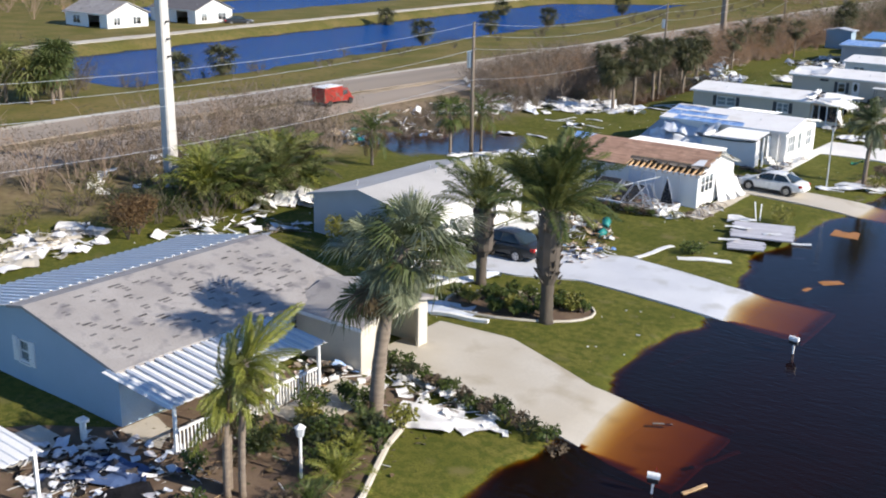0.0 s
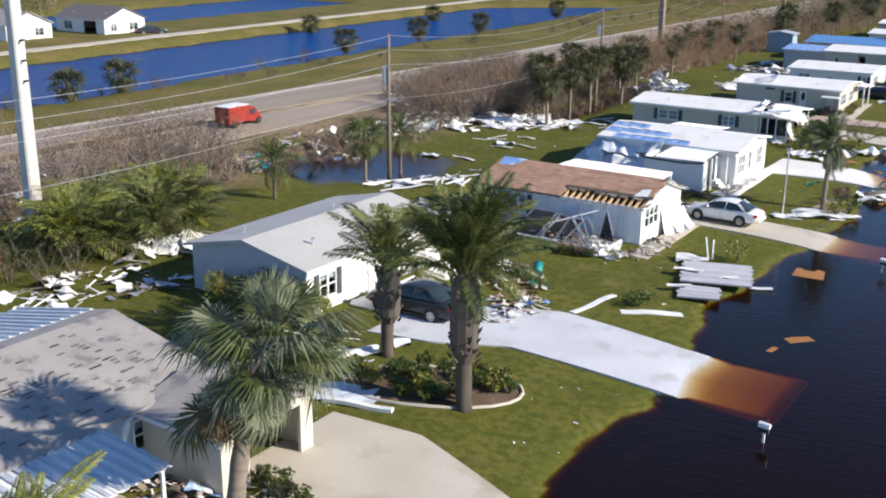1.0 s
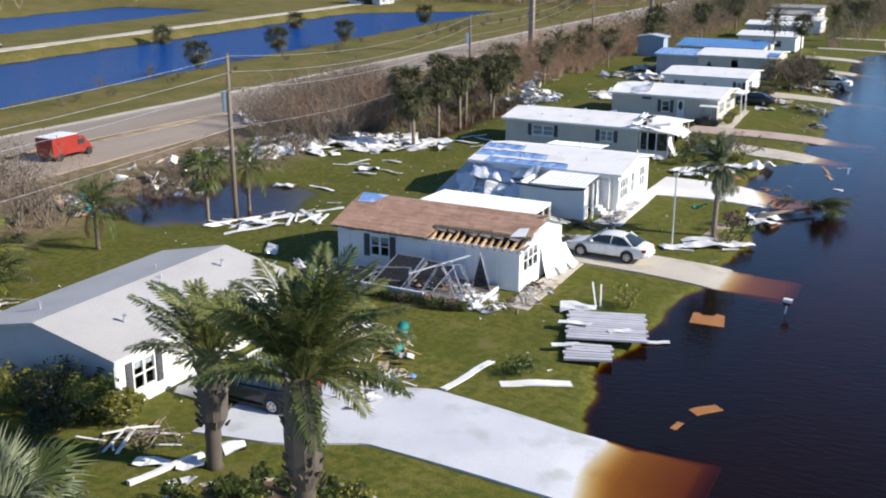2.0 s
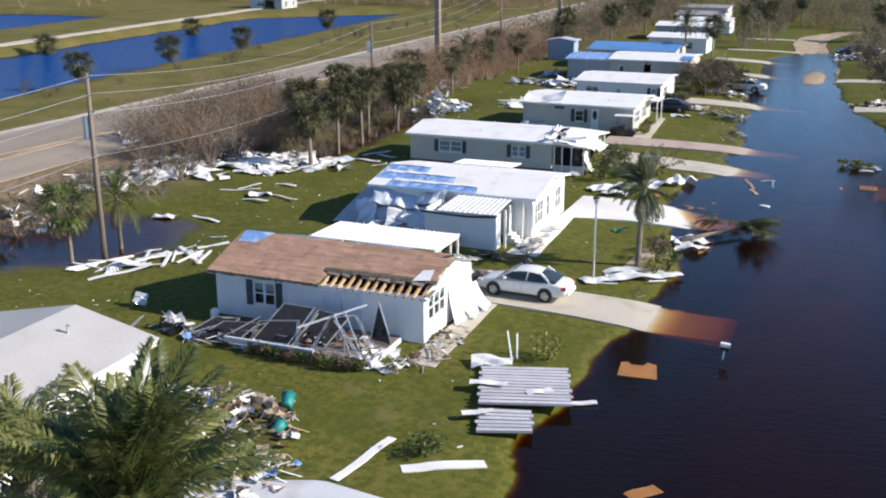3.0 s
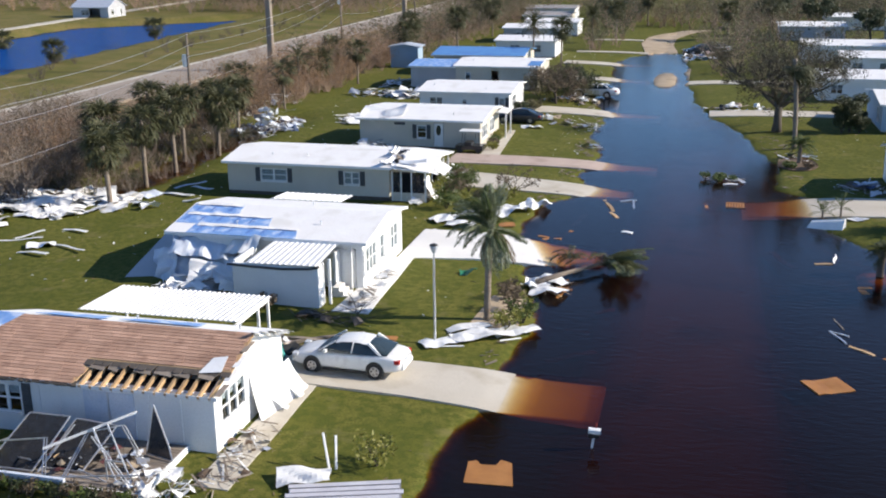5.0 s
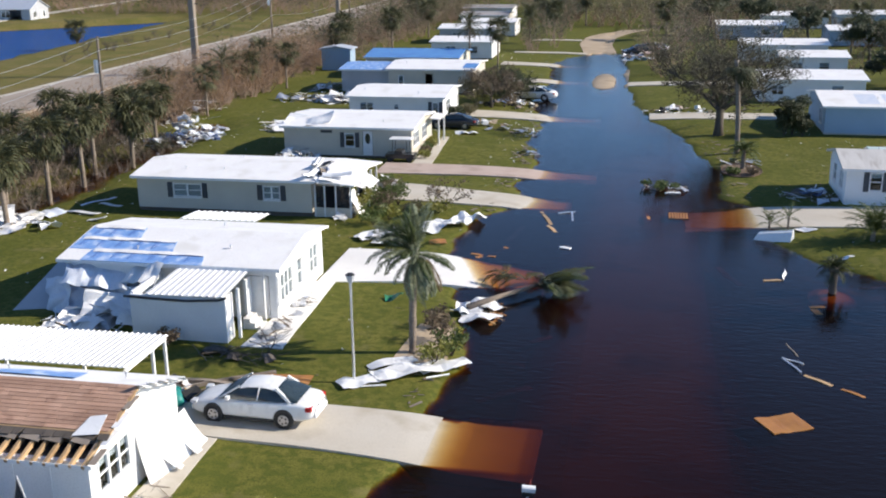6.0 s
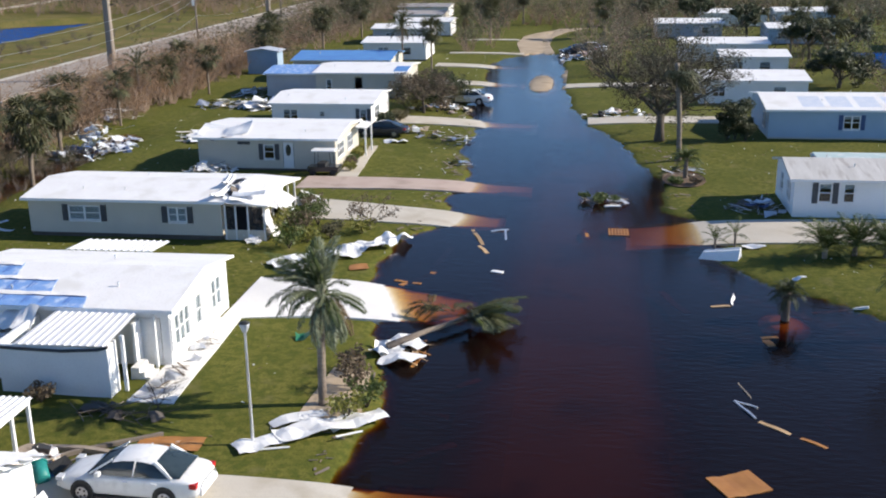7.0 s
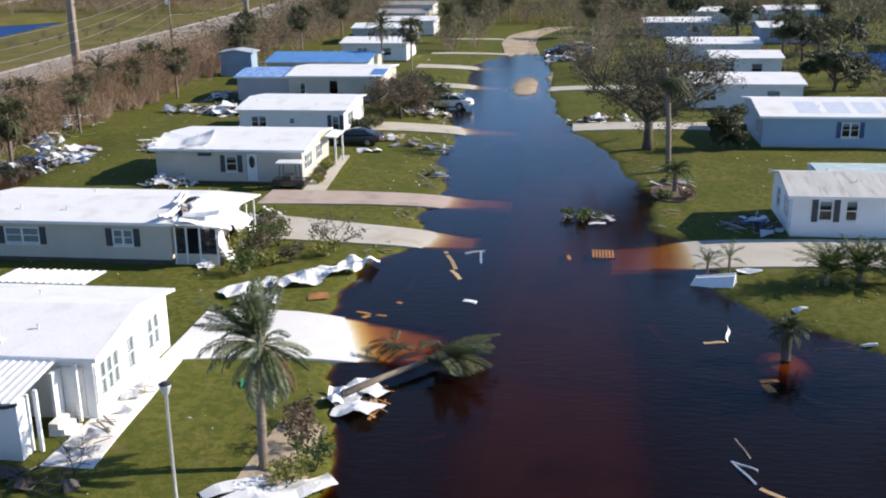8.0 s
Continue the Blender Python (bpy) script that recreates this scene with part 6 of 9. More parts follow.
for k, (x, y, h, s) in enumerate(((-46.4, 92.2, 3.9, 1.0), (-47.4, 98.6, 4.9, 1.05), (-48.6, 95.6, 4.2, 1.1), (-47.6, 103.4, 5.1, 1.0), (-48.8, 107.2, 5.3, 1.1), (-47.2, 110.0, 4.4, 1.05), (-48.9, 113.2, 5.0, 1.0), (-49.4, 118.6, 4.4, 1.0), (-51.8, 100.5, 4.4, 1.0), (-52.4, 109.0, 4.8, 1.05))):
    palm("storm-battered cabbage palm with drooping dull fronds", x, y, h, 0.17, 0.15, "fan", 36, 0.98 + 0.08 * (k % 3), "frond_dull", 30 + k, (0.2 * (k % 3 - 1), 0.1 * (k % 2)), dead=12, joined=True, group="palms along the ditch", droop=-75)
for k, (x, y, h) in enumerate(((-47.9, 57.9, 2.7), (-46.9, 66.2, 3.6), (-46.3, 69.6, 3.4), (-50.5, 132, 4.0), (-52.0, 140, 4.5), (-49.0, 151, 4.2), (-32.2, 176.5, 5.2), (-27.2, 168.0, 5.6), (-26.3, 196.0, 5.0), (-23.5, 206.0, 5.5))):
    palm("slim palm with a sparse ragged crown", x, y, h, 0.12, 0.1, "fan" if k % 2 else "queen", 30 if k > 5 else 18, 1.15 if k > 5 else 1.05, "frond_dull" if k > 2 else "leaf", 50 + k, dead=5, joined=True, group="scattered slim palms", droop=-55)
for k, (x, y) in enumerate(((3.7, 96.5), (5.3, 97.0), (6.8, 96.8))):
    palm("low bushy palm beside a driveway", x, y, 0.7, 0.14, 0.12, "queen", 40, 0.85, "frond", 70 + k, joined=True, group="low palms by the drive", droop=-10)
for k, (x, y) in enumerate(((-1.6, 98.5), (-0.6, 98.2))):
    palm("small young palm beside a driveway", x, y, 1.0, 0.07, 0.06, "queen", 12, 0.45, "frond", 74 + k, joined=True, group="young palms", droop=-20)
palm("palm at the water's edge with drooping green fronds", 5.6, 86.0, 3.2, 0.16, 0.14, "queen", 26, 1.2, "frond", 77, joined=True, droop=-60)
for k, (x, y) in enumerate(((-88.6, 79.5), (-92, 120), (-124, 150), (-95.5, 160), (-98, 192), (-122, 185), (-88.4, 73), (-94, 140))):
    palm("short cabbage palm on the pond bank", x, y, 2.0 + 0.4 * (k % 3), 0.17, 0.15, "fan", 26, 1.25, "frond_dull", 80 + k, dead=9, joined=True, group="pond-bank palms", droop=-50)

tree("wide sparse oak with broken grey limbs and thin leaves", -2.75, 128.3, 2.8, 2.6, 0.36, 4, 24, 0.085, "leaf_oak", 5, 0.55, 9, 1.0)
for k, (x, y, rd, h) in enumerate(((3.3, 128.6, 1.35, 3.6), (2.6, 128.2, 1.0, 2.2), (4.1, 128.3, 0.9, 1.8))):
    shrub("dense dark green evergreen bush beside a pale blue home", x, y, rd, h, "leaf_dark", 670 + k, 2400, 0.1, "evergreen bushes")
for k, (x, y, t_) in enumerate(((19.4, 182.6, 2.2), (17.8, 158.2, 1.0), (9.0, 226.0, 2.6), (15.8, 212.5, 2.0), (2.2, 236.5, 2.4), (25.5, 190.0, 1.6))):
    tree("tall dark green tree among the far homes", x, y, t_, 1.5, 0.2, 3, 34, 0.17, "leaf_dark", 700 + k, 0.5, 7, 0.55)
tree("bare storm-stripped garden tree", -24.0, 140.5, 1.4, 1.3, 0.14, 4, 6, 0.1, "leaf_drab", 7, 0.6, 6, 0.8)
tree("bare storm-stripped garden tree", -22.6, 144.0, 1.2, 1.2, 0.12, 4, 8, 0.1, "leaf_dark", 8, 0.6, 6, 0.8)
tree("small leafless tree with pale branches", -21.0, 100.0, 0.5, 0.7, 0.06, 3, 3, 0.08, "leaf_drab", 9, 0.6, 5, 0.7)

for k, (x, y, rd, h) in enumerate(((-25.6, 141.0, 1.9, 2.6), (-24.2, 143.6, 1.8, 2.2), (-22.4, 145.6, 1.7, 2.0), (-25.8, 146.4, 1.6, 2.2), (-23.0, 148.6, 1.3, 1.4), (-26.4, 133.4, 0.9, 1.1), (-25.4, 135.6, 0.8, 1.0))):
    shrub("dense dark green garden bush among storm litter", x, y, rd, h, "leaf_dark" if k % 2 else "leaf_olive", 640 + k, 900, 0.12, "dark garden bushes")

# planting beds
bed_ring = [(math.cos(a), math.sin(a)) for a in np.linspace(0, 2 * math.pi, 25)[:-1]]
def bed(label, cx, cy, rx, ry, rot=0.0, edge="concrete", thick=0.07, fill="soil"):
    ob = thing("garden_bed", cx, cy, lie(cx, cy), label, "garden bed")
    c, s = math.cos(rot), math.sin(rot)
    def pt(u, v, k, dz):
        x, y = cx + (u * rx * c - v * ry * s) * k, cy + (u * rx * s + v * ry * c) * k
        return (x, y, lie(x, y) + dz)
    g = Geo()
    v = [pt(a, b, 1, 0.03) for a, b in bed_ring] + [pt(a, b, 0.6, 0.09) for a, b in bed_ring] + [pt(0, 0, 0, 0.12)]
    g.add(v, [(i, (i + 1) % 24, 24 + (i + 1) % 24, 24 + i) for i in range(24)] + [(24 + i, 24 + (i + 1) % 24, 48) for i in range(24)])
    part("mulch", g, fill, ob)
    k = Geo()
    ring = [pt(a, b, 1.0, 0.05) for a, b in bed_ring]
    k.tube(ring + ring[:1], thick, 5, False)
    part("edging", k, edge, ob, "low pale edging")
    return ob


for k, (x, y, rd, h) in enumerate(((-35.6, 41.4, 1.0, 1.5), (-33.8, 41.2, 1.2, 2.0), (-32.2, 41.6, 1.1, 1.8), (-31.0, 42.0, 0.8, 1.2), (-32.6, 40.2, 0.9, 1.2))):
    shrub("dark green bush in the shade of a pale house", x, y, rd, h, ("leaf_yellow", "leaf_dark", "leaf")[k % 3], 680 + k, 900, 0.1, "shaded bushes")
bed("mulched island bed with shrubs round two palms", -23.0, 39.6, 3.5, 1.9, 0.45)
rb = random.Random(12)
for k in range(36):
    a, q = rb.uniform(0, 6.28), rb.random() ** 0.5
    u, v = math.cos(a) * q * 3.1, math.sin(a) * q * 1.6
    x, y = -23.0 + u * math.cos(0.45) - v * math.sin(0.45), 39.6 + u * math.sin(0.45) + v * math.cos(0.45)
    shrub("small yellow-green bedding shrub" if k % 3 else "small dark green bedding shrub", x, y, rb.uniform(0.3, 0.5), rb.uniform(0.4, 0.75), ("leaf_yellow", "leaf", "leaf")[k % 3], 100 + k, 180, 0.09, "bed shrubs", 0.06)
for k in range(18):
    s = k / 17
    x, y = -23.2 + 8.5 * s + rb.uniform(-0.3, 0.3), 30.2 - 1.1 * s + rb.uniform(-0.35, 0.35)
    shrub("storm-beaten low shrub along the driveway", x, y, rb.uniform(0.3, 0.5), rb.uniform(0.45, 0.8), ("leaf_dark", "leaf", "leaf_drab")[k % 3], 140 + k, 150, 0.09, "driveway shrubs")
for k in range(16):
    x, y = rb.uniform(-23.2, -18.8), rb.uniform(21.5, 27.5)
    shrub("leafy garden shrub beside the broken porch", x, y, rb.uniform(0.4, 0.8), rb.uniform(0.6, 1.2), ("leaf", "leaf_yellow", "leaf_dark", "leaf")[k % 4], 170 + k, 260, 0.1, "porch shrubs")
for k, (x, y, sz) in enumerate(((-18.6, 22.3, 0.62), (-19.2, 23.6, 0.5), (-20.0, 25.2, 0.55), (-18.2, 20.6, 0.5), (-21.9, 22.0, 0.5))):
    palm("spiky bright green bedding plant", x, y, 0.25, 0.1, 0.09, "queen", 26, sz, "frond_yellow" if k < 2 else "leaf", 600 + k, joined=True, group="spiky bedding plants", droop=5, up=85)
for k in range(12):
    x, y = rb.uniform(-23.0, -17.8), rb.uniform(16.0, 21.5)
    shrub("ragged half-dead garden plant in mulch", x, y, rb.uniform(0.3, 0.6), rb.uniform(0.4, 0.9), ("leaf_drab", "leaf", "leaf_olive")[k % 3], 610 + k, 200, 0.09, "ragged garden plants")
for k in range(12):
    shrub("scrubby low plant in front of the deck", -30.4 + 0.45 * k, 58.1 + rb.uniform(-0.15, 0.15), 0.35, 0.5, ("leaf_dark", "leaf_drab", "leaf")[k % 3], 190 + k, 130, 0.08, "deck plants")
for k, (x, y, rd, h) in enumerate(((-17.2, 78.3, 0.7, 1.1), (-16.4, 77.0, 0.8, 1.0), (-16.9, 75.9, 0.7, 0.9), (-17.6, 80.0, 0.6, 0.9), (-20.3, 52.9, 0.7, 0.6), (-18.8, 62.6, 0.8, 0.9), (-24.6, 98.6, 0.9, 1.3), (-25.2, 100.4, 0.9, 1.2), (-23.9, 97.0, 0.7, 0.9), (-24.9, 102.2, 0.8, 1.4), (-26.1, 105.2, 0.6, 0.8), (-25.4, 114.8, 0.5, 0.7), (-25.6, 116.2, 0.5, 0.7), (-25.8, 117.6, 0.5, 0.7), (-24.8, 141.5, 1.2, 1.4), (-22.5, 142.2, 1.0, 1.2), (-23.4, 146.2, 1.1, 1.2), (-20.8, 147.0, 0.9, 0.9), (-1.2, 113.0, 0.5, 0.5), (-2.6, 113.4, 0.5, 0.5), (-21.3, 99.3, 0.8, 0.8), (-28.3, 75.6, 0.5, 0.6))):
    shrub("leafy green shrub by a house" if k % 3 else "ragged browned shrub by a house", x, y, rd, h, ("leaf_drab", "leaf", "leaf_yellow")[k % 3], 210 + k, 260, 0.1, "garden shrubs")


# ---- the dead thicket along the highway, and far woods ----
def thicket(name, label, count, area, seed, twig_mat, leaf_mats, hmin, hmax, leaves, keep=None):
    r = random.Random(seed)
    tw, lf = Geo(), Geo()
    n = 0
    while n < count:
        x, y = r.uniform(area[0], area[1]), r.uniform(area[2], area[3])
        if keep and not keep(x, y, r):
            n += 0.02
            continue
        n += 1
        z0, h = lie(x, y), r.uniform(hmin, hmax)
        far = (y > 150 or x < -80) and name != "brush"
        for _ in range(7 if far else 9):
            a, u = r.uniform(0, 6.28), r.uniform(0.4, 1.0)
            p = Vector((x + r.uniform(-0.3, 0.3), y + r.uniform(-0.3, 0.3), z0 - 0.05))
            q = p + Vector((math.cos(a) * h * 0.7 * u, math.sin(a) * h * 0.7 * u, h * r.uniform(0.35, 1.0)))
            tw.tube([p, p.lerp(q, 0.5) + Vector((0, 0, h * 0.12)), q], [0.034, 0.022, 0.008], 3, False)
            for _ in range(3 if far else 5):
                s = p.lerp(q, r.uniform(0.4, 0.95)) + Vector((0, 0, h * 0.05))
                e = s + Vector((r.gauss(0, 0.3), r.gauss(0, 0.3), r.uniform(0.1, 0.6))) * h * 0.35
                tw.tube([s, e], [0.018, 0.005], 3, False)
                if r.random() < leaves:
                    leaf_cloud(lf, r, e, h * (0.24 if far else 0.19), 8 if far else 13, (0.03 + 0.011 * h) * (1.7 if far else 0.8))
    ob = tagged(part(name, tw, twig_mat), label, "brush", kind="stuff")
    if lf.f:
        tagged(part(name, lf, leaf_mats), label, "brush", kind="stuff")
    return ob


thicket("brush", "grey bare brush and saplings along the service road", 90, (-61.8, -53, 22, 62), 1, "twig_grey", "leaf_drab", 1.2, 5.4, 0.4, lambda x, y, r: abs(x + 53.6) + abs(y - 44.1) > 2 and not (x > -56 and y < 42))
thicket("brush", "low tangled brush by standing water", 34, (-58.0, -53, 62, 80), 31, "twig_grey", "leaf_drab", 0.7, 1.7, 0.8)
thicket("brush", "dead red-brown brush thicket with bare twigs", 66, (-62, -53, 90, 114), 32, "twig", "leaf_brown", 1.4, 4.2, 0.75)
thicket("brush", "dead brown brush thicket with bare twigs", 260, (-63.6, -50, 112, 250), 2, "twig", "leaf_brown", 1.0, 3.6, 0.85, lambda x, y, r: x < -50.5 - 2 * math.sin(y * 0.07) and x > -57.5)
thicket("brush", "grey-brown tangled brush behind the lawns", 74, (-61, -51.5, 88, 112), 3, "twig_grey", "leaf_drab", 2.0, 4.8, 0.6)
thicket("brush", "tall rust-brown dead thicket by the highway", 84, (-57.5, -51, 114, 172), 42, "twig", "leaf_brown", 3.0, 6.0, 0.9, lambda x, y, r: x < -51 - 2 * math.sin(y * 0.07))
thicket("brush", "dark rust-brown shrubs deep in the dead thicket", 46, (-56.5, -51.5, 114, 165), 46, "bark_dark", "leaf_rust", 1.6, 4.2, 0.9, lambda x, y, r: x < -51.4 - 2 * math.sin(y * 0.07))
thicket("brush", "grey-brown brush crowding the service road", 56, (-66.0, -60, 92, 116), 43, "twig_grey", "leaf_drab", 1.8, 4.4, 0.6)
thicket("brush", "tall bare grey saplings by the service road", 12, (-63, -60.5, 55, 64), 44, "twig_grey", "leaf_drab", 3.0, 4.6, 0.5)
thicket("brush", "grey-brown brush in a gap by the service road", 30, (-58, -52.5, 80, 93), 45, "twig_grey", "leaf_drab", 0.8, 2.2, 0.7)
thicket("brush", "low olive scrub among the dead brush", 66, (-58.5, -51, 62, 116), 41, "twig_grey", "leaf_olive", 0.7, 2.0, 0.9)
thicket("hedge", "green tangled roadside bushes", 26, (-54, -44.6, 37, 54), 4, "bark_dark", "leaf", 1.4, 2.6, 1.0, lambda x, y, r: abs(x + 53.6) + abs(y - 44.1) > 2.2)
thicket("hedge", "green tangled roadside bushes", 34, (-60, -47, 20, 41), 6, "bark_dark", "leaf_yellow", 0.6, 1.6, 0.9)
thicket("brush", "dull green scrub by the pond", 30, (-104, -86, 38, 64), 12, "bark_dark", "leaf_olive", 2.0, 4.5, 1.0)
for k, (x, y) in enumerate(((-86.0, 54.2), (-84.6, 55.6), (-88.0, 53.0), (-85.6, 57.0), (-90.5, 50.6), (-87.4, 57.8), (-93.0, 49.0))):
    palm("broad cabbage palm crowded among others by the pond", x, y, 3.0 + 0.5 * (k % 4), 0.18, 0.16, "fan", 36, 1.3, "frond" if k % 2 else "frond_lit", 480 + k, dead=8, joined=True, group="crowded pond palms", droop=-60)
thicket("woodland", "dark trees behind the pond houses", 90, (-225, -160, 60, 135), 33, "twig", "leaf_dark", 4.5, 9.0, 1.0)
thicket("woodland", "dark trees closing off the ponds", 240, (-215, -80, 256, 292), 34, "twig", "leaf_dark", 4.5, 9.0, 1.0)
thicket("brush", "dull green scrub by the pond", 40, (-92, -84, 60, 240), 13, "bark_dark", "leaf_olive", 0.8, 2.0, 0.8, lambda x, y, r: r.random() < 0.5 and lie(x, y) > 0.1)
def far_keep(x, y, r):
    return lie(x, y) > 0.15 and not (-22 < x < -8 and y < 300)
thicket("woodland", "distant storm-thinned woodland", 520, (-130, 130, 258, 400), 7, "twig", "leaf_dark", 4.5, 9.5, 1.0, far_keep)
thicket("woodland", "distant brown woodland", 260, (-140, 130, 250, 380), 17, "twig_grey", "leaf_drab", 4.0, 8.5, 0.9, far_keep)
thicket("woodland", "distant storm-thinned woodland", 300, (-330, -185, 40, 420), 8, "twig", "leaf_dark", 4.0, 9.0, 0.9, far_keep)
HOMES_E = ((2.2, 12.3, 146, 155), (6.6, 14, 166, 173), (3.2, 14, 181, 188), (17.6, 27, 203, 211), (11, 22, 233, 240), (24, 34, 236, 243), (36, 46, 196, 203), (2, 12, 212, 219))
thicket("woodland", "scattered trees among the far homes", 130, (-5, 70, 158, 258), 9, "twig", "leaf_dark", 2.5, 7.0, 0.9, lambda x, y, r: lie(x, y) > 0.1 and not any(a - 2 < x < b + 2 and c - 7 < y < d + 1.5 for a, b, c, d in HOMES_E))
thicket("woodland", "bare grey trees along the far street", 60, (-9, 3, 165, 258), 19, "twig", "leaf_olive", 3.0, 7.5, 0.5, lambda x, y, r: not any(a - 2 < x < b + 2 and c - 4 < y < d + 1.5 for a, b, c, d in HOMES_E))
thicket("woodland", "scattered trees behind the far homes", 120, (-64, -44, 160, 262), 10, "twig", "leaf_olive", 3.0, 6.5, 0.9, lambda x, y, r: -59 < x < -46.5 and not (-52 < x and y < 172))
thicket("woodland", "scattered trees between the far homes", 40, (-34, -22, 188, 262), 11, "twig", "leaf_dark", 2.0, 5.5, 0.8, lambda x, y, r: x > -29)
rg = random.Random(88)
for k in range(20):
    x, y = -45.4 - 4.4 * rg.random(), 41.8 + 0.42 * k + rg.uniform(-0.5, 0.5)
    palm("tall arching yellow-green clumping palm by the roadside", x, y, rg.uniform(0.5, 1.3), 0.14, 0.12, "queen", 26, rg.uniform(1.25, 1.75), ("frond_yellow", "frond_lit", "leaf_olive", "frond", "leaf")[k % 5], 400 + k, joined=True, group="roadside palm clumps", droop=2, up=84)
for k, (x, y) in enumerate(((-46.0, 35.6), (-46.9, 36.6), (-45.6, 34.6))):
    shrub("round dark shrub with reddish leaves", x, y, 1.2, 2.4, ("leaf_rust", "leaf_olive", "leaf_rust")[k], 420 + k, 1100, 0.1, "reddish shrubs")
for k, (x, y, h) in enumerate(((-53.5, 126, 2.6), (-56.0, 133, 3.2), (-52.0, 146, 3.4), (-54.5, 158, 3.6), (-50.0, 176, 4.2), (-53.0, 188, 4.6), (-47.5, 196, 4.8), (-45.5, 214, 5.0), (-50.5, 228, 5.0), (18.5, 190.5, 4.0), (20.5, 176.5, 4.4), (24.0, 214, 4.4), (-6.0, 214, 5.0), (1.0, 222, 5.4), (30.0, 220, 5.0), (-28.0, 236, 5.2), (-20.5, 240, 5.5))):
    palm("ragged dark palm among storm-thinned scrub", x, y, h, 0.16, 0.14, "fan", 26, 1.35, "frond_dull", 440 + k, dead=9, joined=True, group="ragged dark palms", droop=-60)
thicket("woodland", "storm-thinned trees closing the far street", 190, (-62, 62, 232, 262), 21, "twig", "leaf_olive", 4.0, 8.0, 0.9, lambda x, y, r: not any(a - 1.5 < x < b + 1.5 and c - 7 < y < d + 1.5 for a, b, c, d in HOMES_E) and not (-45 < x < -33 and y < 262))
thicket("woodland", "grey bare trees behind the far homes", 60, (14, 70, 150, 200), 22, "twig", "leaf_olive", 2.0, 5.0, 0.7, lambda x, y, r: lie(x, y) > 0.15)


# ---- fine storm litter over the lawns ----
def litter(name, label, count, areas, material, seed, size, long):
    r = random.Random(seed)
    g = Geo()
    for _ in range(count):
        a = r.choices(areas, [(q[1] - q[0]) * (q[3] - q[2]) for q in areas])[0]
        x, y = r.uniform(a[0], a[1]), r.uniform(a[2], a[3])
        z = lie(x, y)
        if z < 0.03:
            continue
        t, s, k = r.uniform(0, 6.28), size * r.uniform(0.4, 1.5), r.uniform(1, long)
        u = Vector((math.cos(t), math.sin(t), r.uniform(-0.15, 0.15))) * s * k
        v = Vector((-math.sin(t), math.cos(t), r.uniform(-0.3, 0.3))) * s
        p = Vector((x, y, z + 0.02 + abs(u.z) + abs(v.z)))
        w = Vector((0, 0, 0.006))
        c = [p - u - v, p + u - v * r.uniform(0.5, 1), p + u + v, p - u + v * r.uniform(0.4, 1)]
        g.add([q - w for q in c] + [q + w for q in c], [(3, 2, 1, 0), (4, 5, 6, 7), (0, 1, 5, 4), (1, 2, 6, 5), (2, 3, 7, 6), (3, 0, 4, 7)])
    return tagged(part(name, g, material), label, "litter", kind="stuff")


LAWNS = ((-45, -24, 34, 60), (-30, -16, 34, 64), (-48, -36, 56, 112), (-24, -16, 72, 84), (-48, -24, 90, 96), (-46, -17, 106, 148), (-3, 18, 104, 136), (2, 16, 86, 98), (-28, -18, 14, 31), (-40, -16, 148, 190))
litter("litter", "small white scraps scattered over the lawns", 700, LAWNS, "white_metal", 91, 0.03, 3)
litter("litter", "brown leaves and twigs scattered over the lawns", 1800, LAWNS, "twig", 92, 0.014, 8)
litter("litter", "twigs and dark scraps stranded along the waterline", 420, ((-19.5, -17.2, 92, 104), (-19.0, -16.8, 106, 122), (-20.5, -18, 124, 150), (-4.6, -2, 106, 126), (-17.4, -16.2, 72, 84)), "old_wood", 94, 0.045, 7)
litter("litter", "pale scraps stranded along the waterline", 80, ((-19.5, -17.2, 92, 104), (-19.2, -16.8, 106, 122), (-21.5, -18, 124, 150)), "white_metal", 95, 0.04, 4)
litter("litter", "wet brown leaf litter and torn leaves", 900, LAWNS[8:9], "leaf_olive", 93, 0.035, 2)
bed("drowned round garden bed at the foot of a sago palm", 0.25, 87.7, 1.1, 1.7, 0.0, "sand", 0.012, "sand")
bed("mulched palm bed with a worn earth edge", -1.9, 114.6, 1.4, 2.4, 0.1, "soil", 0.03)
thicket("brush", "drab undergrowth beneath the ditch palms", 50, (-53.5, -47, 93, 119), 35, "twig_grey", "leaf_drab", 0.6, 1.8, 0.9)
thicket("brush", "dark green undergrowth beneath the ditch palms", 36, (-53.5, -47.2, 94, 119), 36, "bark_dark", "leaf_dark", 0.6, 1.9, 1.0)
for k, (x, y, rd, h, m_) in enumerate(((-26.0, 97.9, 0.8, 1.5, "leaf_yellow"), (-25.0, 99.4, 0.9, 1.4, "leaf"), (-24.2, 100.6, 0.8, 1.5, "leaf"), (-24.6, 95.8, 0.9, 1.2, "leaf"), (-22.8, 98.0, 0.7, 1.0, "leaf_olive"), (-25.7, 119.0, 0.5, 0.8, "leaf_yellow"), (-25.7, 120.6, 0.5, 0.8, "leaf_yellow"))):
    shrub("overgrown flowering shrub by a broken porch", x, y, rd, h, m_, 660 + k, 360, 0.1, "porch-side shrubs")


